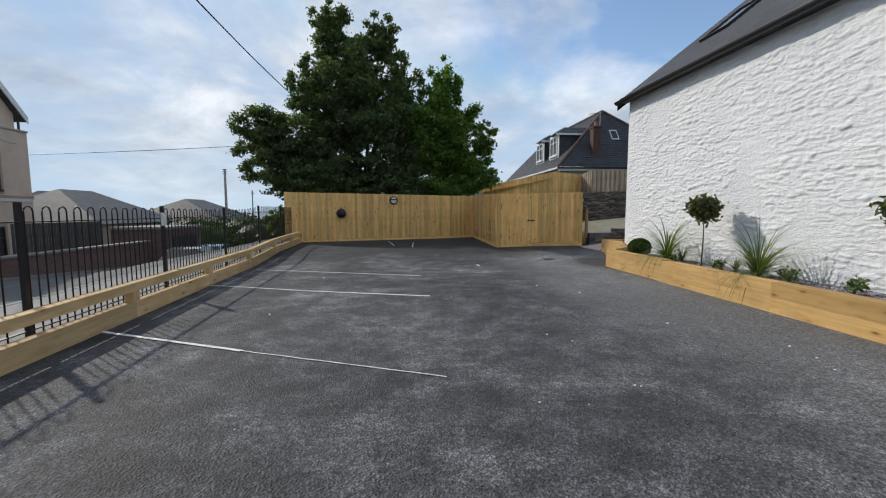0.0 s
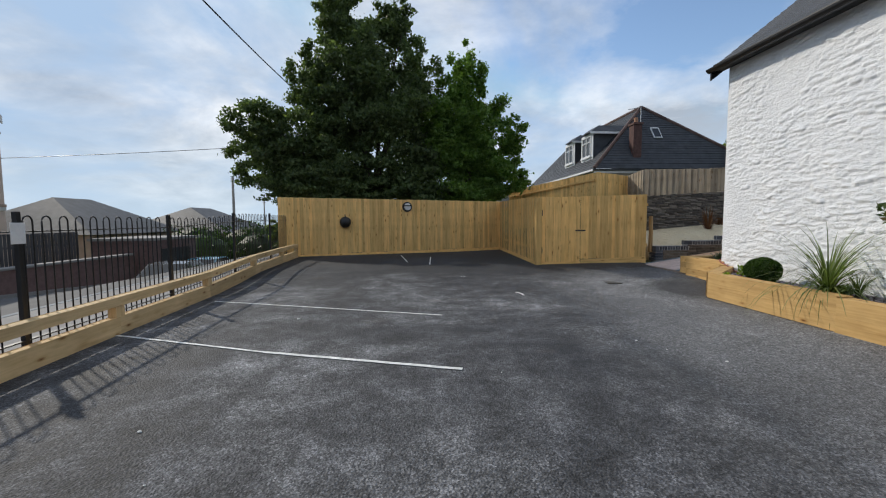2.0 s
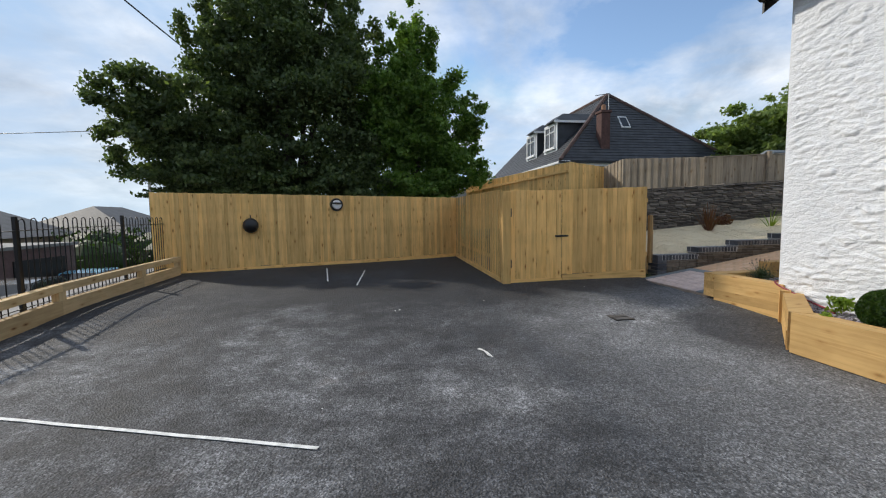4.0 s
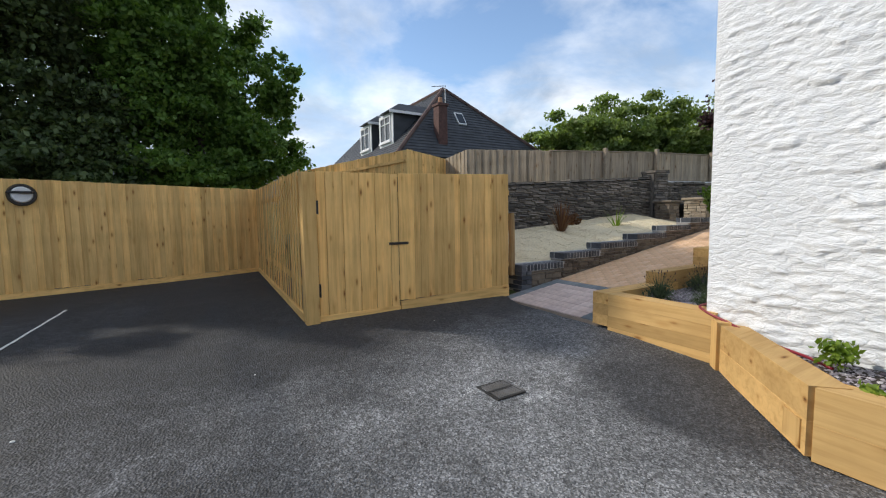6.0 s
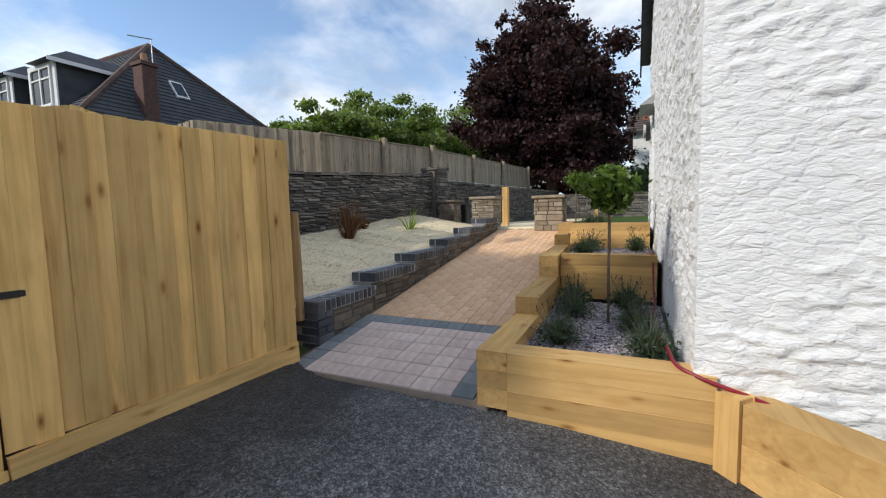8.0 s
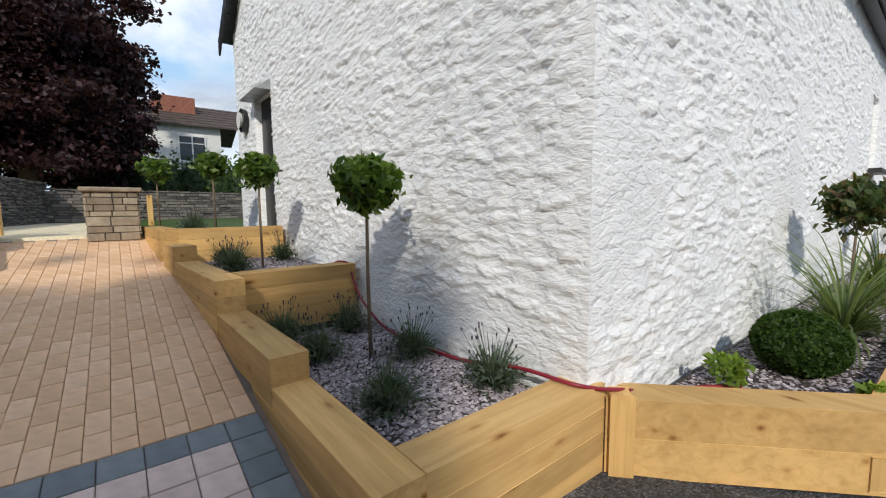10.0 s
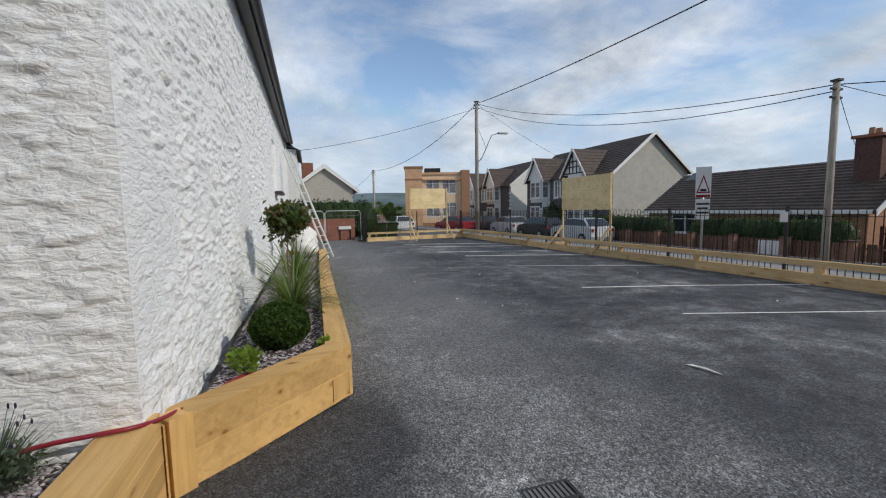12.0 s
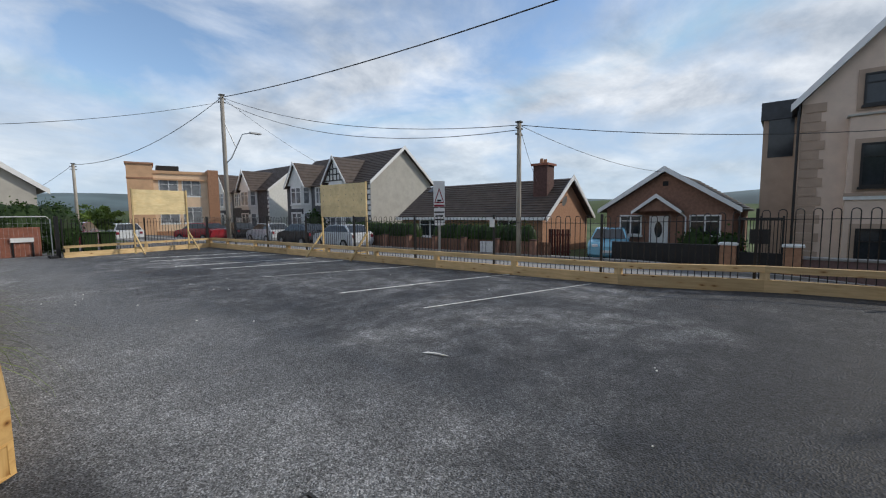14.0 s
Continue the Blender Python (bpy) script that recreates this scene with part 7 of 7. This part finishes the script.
tree("broadleaf_tree", 61, (-2.0, 21.3, 0), 0.30, nearer([(-2.9, 24, 8.2, 2.5, 2.4, 2.7), (-0.2, 24, 8.0, 1.5, 1.6, 2.0), (-4.9, 24, 8.2, 1.2, 1.4, 1.6), (-3.9, 24, 10.7, 1.4, 1.5, 2.0), (-1.1, 24, 10.6, 1.2, 1.4, 1.7), (-4.6, 24, 5.6, 2.4, 2.6, 2.3), (-1.1, 23.6, 6.2, 2.5, 2.6, 2.6),
     (-7.2, 24, 5.3, 1.9, 2.2, 1.9), (-6.3, 24, 3.9, 2.4, 2.2, 1.7), (-3.6, 23.4, 3.3, 2.6, 2.2, 1.6), (-0.4, 23.6, 3.3, 2.6, 2.2, 1.6), (-5.4, 23.4, 2.5, 1.9, 1.4, 0.9), (-2.4, 23.2, 2.3, 1.9, 1.4, 0.9), (0.6, 23.2, 2.3, 1.9, 1.4, 0.9)]), 190000, 0.085, "tree", "large dark green broadleaf tree behind the back fence", 12, clumps=52)
tree("broadleaf_tree", 62, (2.2, 21.3, 0), 0.18, nearer([(2.4, 24, 7.9, 1.1, 1.3, 2.2), (1.2, 24, 6.6, 1.4, 1.5, 1.8), (2.9, 24, 5.6, 1.9, 1.9, 2.0), (3.6, 24, 3.8, 2.0, 1.9, 1.6), (1.4, 24, 4.6, 2.0, 1.9, 2.2), (2.6, 23.2, 2.6, 2.0, 1.4, 0.9), (4.7, 23.8, 5.2, 0.8, 0.8, 1.3)]), 80000, 0.08, "tree_mid", "brighter green broadleaf tree beside the larger one", 8, clumps=48)
tree("copper_beech", 63, (24.5, 14.6, 1.2), 0.35, [(24.5, 14.6, 7.4, 3.6, 3.6, 3.6), (24.0, 12.6, 5.3, 2.6, 2.4, 2.8), (24.0, 17.0, 5.6, 2.7, 2.6, 2.8), (24.5, 14.5, 4.2, 3.4, 3.6, 2.2), (25.0, 15.2, 10.6, 2.2, 2.2, 1.9), (24.8, 13.6, 9.0, 2.2, 1.9, 2.0), (24.2, 17.6, 7.2, 2.3, 2.2, 2.4), (24.4, 16.6, 9.2, 2.1, 1.9, 1.8), (24.2, 11.9, 6.2, 1.8, 1.5, 1.8)], 90000, 0.12, "purple", "large dark purple copper-leaved tree beyond the garden", 10)
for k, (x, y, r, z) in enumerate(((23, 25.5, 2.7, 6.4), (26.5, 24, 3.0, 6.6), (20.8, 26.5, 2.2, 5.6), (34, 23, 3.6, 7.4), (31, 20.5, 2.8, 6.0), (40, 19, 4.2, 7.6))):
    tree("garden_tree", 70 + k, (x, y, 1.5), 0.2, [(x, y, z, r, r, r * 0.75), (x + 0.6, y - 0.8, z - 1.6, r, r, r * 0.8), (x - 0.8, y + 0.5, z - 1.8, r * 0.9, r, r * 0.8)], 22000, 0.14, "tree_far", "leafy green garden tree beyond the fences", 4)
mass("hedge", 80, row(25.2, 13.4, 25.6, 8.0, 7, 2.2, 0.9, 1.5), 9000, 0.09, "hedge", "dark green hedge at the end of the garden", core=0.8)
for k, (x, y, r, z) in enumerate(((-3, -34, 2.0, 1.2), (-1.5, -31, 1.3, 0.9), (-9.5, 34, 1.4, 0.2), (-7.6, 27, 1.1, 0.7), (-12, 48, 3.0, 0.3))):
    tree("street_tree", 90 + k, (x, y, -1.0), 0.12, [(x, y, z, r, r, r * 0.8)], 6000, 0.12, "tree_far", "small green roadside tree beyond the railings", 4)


# ---------- plants of the beds ----------
def standard_tree(seed, x, y, z, zc, r, label, mat="bay", n=1500, size=0.04, lean=0.0):
    rng = np.random.default_rng(seed)
    t = thing("standard_bay_tree", (x, y, z), label, "plant", "clipped standard trees")
    part("stem", tube(bmesh.new(), [(x, y, z - 0.03), (x + lean * 0.4 + 0.012, y, z + (zc - z) * 0.5), (x + lean, y, zc - r * 0.3)], 0.014, 8, 0.010), "stem", t, smooth=True)
    bm = bmesh.new()
    for k in range(9):
        a = k * 0.7
        tube(bm, [(x + lean, y, zc - r * 0.75), (x + lean + r * 0.7 * math.cos(a), y + r * 0.7 * math.sin(a), zc + r * 0.3 * math.sin(k * 2.1))], 0.006, 5, 0.003)
    part("branches", bm, "stem", t)
    me = leaves("crown", rng, [(x + lean, y, zc, r * 0.88, r * 0.88, r * 0.85), (x + lean, y, zc + r * 0.25, r * 0.98, r * 0.98, r * 0.7)], n, size, mat, flat=0.3, long=2.1, shell=0.45)
    me.transform(Matrix.Translation(-Vector((x, y, z))))
    ob = new("crown", me)
    ob.parent = t
    tagged(ob, kind="stuff")


standard_tree(101, 7.36, 11.19, 0.42, 1.55, 0.2, "bay tree clipped as a lollipop on a slim stem")
standard_tree(102, 9.55, 11.28, 0.82, 1.80, 0.2, "bright bay lollipop tree in the upper sleeper bed", n=800)
standard_tree(103, 11.35, 11.4, 1.12, 2.0, 0.2, "slim bay standard tree near the side door", n=700)
standard_tree(104, 11.9, 12.0, 1.12, 1.95, 0.2, "thin young standard tree beside the lawn", n=450)
standard_tree(105, 5.52, 7.1, 0.36, 1.38, 0.28, "standard shrub with red-tipped leaves in the side bed", "photinia", n=1000, size=0.045)
standard_tree(106, 5.5, 3.95, 0.36, 1.36, 0.27, "standard shrub with dark leaves near the side wall", "photinia", n=1000, size=0.045)


def strap_plant(name, seed, x, y, z, count, length, width, mat, label, droop=0.6, spread=0.5):
    rng = np.random.default_rng(seed)
    t = thing(name, (x, y, z), label, "plant")
    vs, fs = blades(rng, x, y, z, count, length, width, droop, spread)
    o = origin(t)
    ob = new("foliage", fast_mesh("foliage", [v - o for v in vs], fs, mat))
    ob.parent = t
    tagged(ob, kind="stuff")
    part("crown_base", tube(bmesh.new(), [(x, y, z - 0.03), (x, y, z + 0.05)], 0.035, 7, 0.02), "stem", t)


strap_plant("cordyline", 111, 5.45, 8.0, 0.36, 170, 1.2, 0.019, "strap", "tall arching cordyline with narrow green leaves", 0.7, 0.85)
strap_plant("cordyline", 112, 5.45, 5.8, 0.36, 160, 1.15, 0.018, "strap", "spiky green cordyline in the side bed", 0.65, 0.85)
strap_plant("ornamental_grass", 113, 5.6, 7.75, 0.36, 90, 0.5, 0.007, "strap", "fine fountain grass between the shrubs", 0.6, 0.5)
strap_plant("ornamental_grass", 114, 5.6, 6.4, 0.36, 80, 0.35, 0.008, "strap", "low tufted grass in the side bed", 0.6, 0.5)
strap_plant("phormium", 115, 9.1, 15.3, 0.93, 60, 0.85, 0.032, "bronze", "upright bronze-red phormium in the gravel", 0.12, 0.35)
strap_plant("phormium", 116, 10.55, 14.95, 1.02, 18, 0.6, 0.032, "lime", "small green sword-leaved plant in the gravel", 0.25, 0.4)
strap_plant("phormium", 117, 10.1, 16.0, 1.05, 16, 0.4, 0.03, "bronze", "dark red spiky plant near the stone wall", 0.3, 0.4)
mass("box_ball", 121, [(5.52, 9.12, 0.52, 0.25, 0.25, 0.205)], 7500, 0.019, "box", "round clipped box ball in the side bed", "plant", core=0.95, shell=0.95, stray=0.0, lumpy=0.12)
mass("dark_shrub", 122, [(9.9, 15.7, 1.2, 0.18, 0.18, 0.2)], 400, 0.05, "bronze", "small dark shrub against the stone wall", "plant")
for k, (x, y, r) in enumerate(((5.72, 9.72, 0.12), (5.15, 9.42, 0.06), (5.4, 6.55, 0.12), (5.45, 5.3, 0.13), (5.5, 4.45, 0.12), (5.35, 7.7, 0.10))):
    mass("low_shrub", 130 + k, [(x, y, 0.36 + r * 0.7, r, r, r * 0.8)], 200, 0.032, "lime" if k < 2 else "strap", "small lime-green leafy plant on the slate chippings", "plant", shell=0.2)


def lavender(seed, x, y, z, r=0.17):
    rng = np.random.default_rng(seed)
    t = thing("lavender", (x, y, z), "grey-green lavender clump with dark faded flower heads", "plant", "lavender plants")
    vs, fs = blades(rng, x, y, z, 230, r * 1.45, 0.006, 0.25, 0.75, 3)
    o = origin(t)
    ob = new("foliage", fast_mesh("foliage", [v - o for v in vs], fs, "lavender"))
    ob.parent = t
    tagged(ob, kind="stuff")
    me = leaves("shoots", rng, [(x, y, z + r * 0.4, r * 0.85, r * 0.85, r * 0.5)], 420, 0.016, "lavender", long=2.6, shell=0.1)
    me.transform(Matrix.Translation(-o))
    ob = new("foliage", me)
    ob.parent = t
    tagged(ob, kind="stuff")
    bm, fl = bmesh.new(), bmesh.new()
    for i in range(17):
        a, s = rng.random() * 6.28, 0.15 + 0.5 * rng.random()
        ln = r * (1.3 + 0.4 * rng.random())
        e = Vector((x + math.cos(a) * s * ln, y + math.sin(a) * s * ln, z + ln * math.cos(s) * 1.05))
        tube(bm, [(x, y, z), e], 0.0015, 3)
        bmesh.ops.create_icosphere(fl, subdivisions=1, radius=1.0, matrix=Matrix.Translation(e) @ Matrix.Diagonal((0.005, 0.005, 0.014, 1)))
    part("flower_spray", bm, "lavender", t, kind="stuff")
    part("flower_head", fl, "flower", t, kind="stuff")


for k, (x, y, z) in enumerate(((7.5, 11.5, 0.41), (6.62, 11.5, 0.41), (7.17, 10.98, 0.41), (6.5, 10.9, 0.41), (8.0, 11.05, 0.41), (8.05, 11.55, 0.41), (7.05, 11.35, 0.41), (9.3, 11.6, 0.81), (9.9, 11.55, 0.81), (9.95, 10.95, 0.81), (11.2, 11.7, 1.11), (11.9, 11.6, 1.11))):
    if k != 6:
        lavender(140 + k, x, y, z, 0.2)


# ---------- ground details ----------
def line(p, q, w=0.045, mat="line", label="thin white painted parking bay line on the tarmac"):
    n = 12
    pts = [Vector((p[0] + (q[0] - p[0]) * k / n + 0.004 * math.sin(k * 1.9 + p[1]), p[1] + (q[1] - p[1]) * k / n + 0.004 * math.cos(k * 2.3 + p[1]), 0)) for k in range(n + 1)]
    bm = bmesh.new()
    d = (pts[-1] - pts[0]).normalized()
    s = Vector((-d.y, d.x, 0)) * w / 2
    rows = []
    for a in pts:
        g = Vector((0, 0, ground_z(a.x, a.y) + 0.006))
        t = Vector((0, 0, 0.003))
        rows.append([bm.verts.new(v) for v in (a - s + g, a - s + g + t, a + s + g + t, a + s + g)])
    for p, q in zip(rows, rows[1:]):
        for k in range(4):
            bm.faces.new((p[k], q[k], q[(k + 1) % 4], p[(k + 1) % 4]))
    bm.faces.new(rows[0])
    bm.faces.new(rows[-1][::-1])
    bmesh.ops.recalc_face_normals(bm, faces=bm.faces)
    solid("bay_line", bm, mat, label, "line", "parking bay lines")


for p, q, w in (((0.33, 3.26), (-1.60, 4.09), 0.014), ((-1.60, 4.09), (-3.43, 4.92), 0.045), ((0.40, 6.51), (-1.58, 7.135), 0.05), ((-1.58, 7.135), (-3.57, 7.9), 0.035), ((0.33, 8.64), (-3.44, 9.95), 0.034),
             ((0.5, 0.6), (-3.05, 1.95), 0.07), ((0.92, -0.94), (-3.0, 0.42), 0.07), ((0.95, -3.25), (-2.9, -1.8), 0.08), ((1.3, -4.85), (-2.8, -3.3), 0.08)):
    line(p, q, w)
line((-0.33, 15.0), (-0.62, 17.3), 0.03)
line((0.31, 14.3), (0.4, 16.6), 0.03)


def drain():
    cx, cy = 4.09, 11.26
    z = ground_z(cx, cy)
    t = thing("drain_grate", (cx, cy, z), "square cast-iron drain grate with two rows of slots", "drain")
    s = 0.14
    part("frame", B(cx - s, cx + s, cy - s, cy - s + 0.02, z - 0.02, z + 0.012), "iron", t)
    part("frame", B(cx - s, cx + s, cy + s - 0.02, cy + s, z - 0.02, z + 0.012), "iron", t)
    part("frame", B(cx - s, cx - s + 0.02, cy - s + 0.02, cy + s - 0.02, z - 0.02, z + 0.012), "iron", t)
    part("frame", B(cx + s - 0.02, cx + s, cy - s + 0.02, cy + s - 0.02, z - 0.02, z + 0.012), "iron", t)
    # black slab paints the shade between the bars; no hole is cut
    part("pit", B(cx - s + 0.02, cx + s - 0.02, cy - s + 0.02, cy + s - 0.02, z - 0.01, z + 0.004), "dark", t)
    for k in range(9):
        x = cx - s + 0.035 + k * 0.029
        part("bar", B(x, x + 0.017, cy - s + 0.02, cy + s - 0.02, z + 0.004, z + 0.014), "worn_iron", t)
    part("cross_bar", B(cx - s + 0.02, cx + s - 0.02, cy - 0.012, cy + 0.012, z + 0.0142, z + 0.016), "iron", t)


drain()
rng_ = random.Random(9)
bm = bmesh.new()
for k in range(26):
    x, y = rng_.uniform(-2.5, 4.5), rng_.uniform(2.5, 13)
    if 1.3 < y:
        z = ground_z(x, y)
        s = rng_.uniform(0.006, 0.022)
        bmesh.ops.create_icosphere(bm, subdivisions=1, radius=s, matrix=Matrix.Translation((x, y, z + s * 0.3)) @ Matrix.Diagonal((1, 0.7, 0.5, 1)))
solid("loose_chips", bm, "line", "scattered pale chips on the tarmac", "stones", kind="stuff")
tp = thing("leaf_scrap", (1.85, 10.2, 0.0), "pale crumpled scrap lying on the tarmac", "litter")
bm = bmesh.new()
prism(bm, [(1.80, 10.36, 0.003), (1.83, 10.34, 0.013), (1.87, 10.20, 0.018), (1.90, 10.06, 0.003), (1.855, 10.10, 0.011), (1.835, 10.22, 0.022)], (0, 0, 0.004))
part("scrap", bm, "white", tp)

# fittings on the back fence
def on_fence(x, z, off=0.0):
    f = (x - C0[0]) / (C1[0] - C0[0])
    return Vector((x + 0.27 * off, C0[1] + (C1[1] - C0[1]) * f - 0.96 * off, z))


fn = Vector((0.274, -0.962, 0))
rot = fn.to_track_quat("Z", "Y").to_matrix().to_4x4()
b = on_fence(-2.62, 1.3, 0.12)
t = thing("hanging_basket", b, "dark round basket hung on the back fence", "basket")
bm = bmesh.new()
bmesh.ops.create_icosphere(bm, subdivisions=3, radius=0.2, matrix=Matrix.Translation(b) @ Matrix.Diagonal((1, 0.8, 1, 1)))
part("bowl", bm, "black", t, smooth=True)
part("bracket", tube(bmesh.new(), [on_fence(-2.62, 1.45, 0.0), on_fence(-2.62, 1.58, 0.08), on_fence(-2.62, 1.46, 0.16)], 0.012, 6), "black", t)
b = on_fence(-0.42, 1.86, 0.05)
t = thing("fence_lamp", b, "round bulkhead lamp with a black rim on the fence", "lamp")
bm = bmesh.new()
bmesh.ops.create_cone(bm, cap_ends=True, segments=24, radius1=0.19, radius2=0.17, depth=0.07, matrix=Matrix.Translation(b) @ rot)
part("rim", bm, "black", t)
bm = bmesh.new()
bmesh.ops.create_cone(bm, cap_ends=True, segments=24, radius1=0.14, radius2=0.12, depth=0.05, matrix=Matrix.Translation(b + fn * 0.05) @ rot)
part("diffuser", bm, "upvc", t)
part("hood", B(b.x - 0.16, b.x + 0.16, b.y - 0.12, b.y - 0.02, b.z + 0.02, b.z + 0.06, bevel=0.01), "black", t)

# hose along the beds
pts = [(5.66, 9.72, 0.355), (5.80, 9.88, 0.355), (5.90, 10.10, 0.36), (5.955, 10.32, 0.40), (5.965, 10.50, 0.46), (5.985, 10.66, 0.50), (6.06, 10.79, 0.535), (6.38, 10.80, 0.528), (6.9, 10.80, 0.42), (7.4, 10.84, 0.42), (7.9, 10.80, 0.43), (8.3, 10.80, 0.62), (8.48, 10.80, 0.915), (8.7, 10.82, 0.90), (8.8, 10.85, 0.83)]
hz = []
for i in range(len(pts) - 1):
    for k in range(6):
        hz.append(Vector(pts[i]).lerp(Vector(pts[i + 1]), k / 6))
for _ in range(3):
    hz = [hz[0]] + [(hz[i - 1] + hz[i] * 2 + hz[i + 1]) / 4 for i in range(1, len(hz) - 1)] + [hz[-1]]
solid("garden_hose", tube(bmesh.new(), hz, 0.011, 8), "hose", "dark red garden hose trailing over the sleepers", "hose", smooth=True)
op = thing("marker_post", (13.3, 13.8, 1.09), "short golden timber post on the gravel", "post")
part("shaft", B(13.22, 13.36, 13.73, 13.87, 1.05, 2.02, bevel=0.01), "sleeper_z", op)
op = thing("marker_post", (15.5, 11.9, 1.1), "short timber post at the lawn edge", "post")
part("shaft", B(15.45, 15.55, 11.85, 11.95, 1.05, 1.75, bevel=0.01), "sleeper_z", op)


# ---------- pavement, kerb ----------
def strip(name, o0, o1, y0, y1, dz, thick, mat, label):
    vs, fs = [], []
    n = int((y1 - y0) / 1.2)
    for k in range(n + 1):
        y = y0 + (y1 - y0) * k / n
        for o in (o0, o1):
            x = rail_x(y) - o
            vs.append((x, y, ground_z(x, y) + dz))
        for o in (o0, o1):
            x = rail_x(y) - o
            vs.append((x, y, ground_z(x, y) + dz - thick))
    for k in range(n):
        a, b = 4 * k, 4 * k + 4
        fs += [(a, b, b + 1, a + 1), (a + 2, a, a + 1, a + 3), (a, a + 2, b + 2, b), (a + 1, b + 1, b + 3, a + 3)]
    tagged(new(name, fast_mesh(name, vs, fs, mat)), label, kind="structure")


strip("kerb_wall", 0.26, 0.46, -8.0, 17.0, 0.03, 0.3, "pavement", "pale concrete kerb carrying the railings")
strip("pavement", 0.47, 2.2, -60, 40, 0.03, 0.3, "pavement", "pale pavement beyond the railings")
strip("kerb", 2.21, 2.34, -60, 40, 0.035, 0.3, "pave_grey", "concrete kerb edge of the road")
strip("pavement", 7.6, 9.2, -60, 30, 0.10, 0.4, "pavement", "pavement on the far side of the road")


# ---------- block paving of the path, one object a block ----------
def paving_blocks():
    rng = random.Random(77)
    bed = bpy.data.objects["path_bed"]
    th = 0.05

    def blk(l, w, mat):
        bm = bmesh.new()
        box(bm, -l / 2, l / 2, -w / 2, w / 2, -th / 2, th / 2)
        top = [e for e in bm.edges if all(v.co.z > 0 for v in e.verts)]
        bmesh.ops.bevel(bm, geom=top, offset=0.0035, segments=1, affect="EDGES")
        me = bpy.data.meshes.new("paving_block")
        bm.to_mesh(me)
        bm.free()
        me.materials.append(M[mat])
        return me
    pitch = -math.atan(0.152)
    sq, gy, og, oh = blk(0.162, 0.1605, "pave_pink"), blk(0.162, 0.1605, "pave_grey"), blk(0.196, 0.097, "pave_orange"), blk(0.098, 0.097, "pave_orange")

    def put(me, x, y):
        if not (11.96 < y < 13.62):
            return
        piece("paving_block", me, bed, x, y, pave_z(x) - 0.02 + rng.uniform(-0.0015, 0.0015), rng.uniform(-0.008, 0.008), 0, pitch)
    # first band of large squares with a grey border
    x0, x1 = 6.03, 7.22
    n = 7
    for i in range(n + 0):
        x = x0 + 0.0825 + i * 0.166
        for j in range(10):
            y = 12.04 + j * 0.1645
            put(gy if j in (0, 9) or i == n - 1 else sq, x, y)
    # stretcher courses running up the slope
    s = x0 + n * 0.166 + 0.005
    j = 0
    y = 12.015
    while y < 13.6:
        x = s + 0.05
        k = 0
        if j % 2:
            put(oh, x + 0.0, y)
            x += 0.05
        else:
            x -= 0.05
        x += 0.1
        while x < 11.95:
            put(og, x, y)
            x += 0.2
        y += 0.1
        j += 1
    return s


paving_blocks()
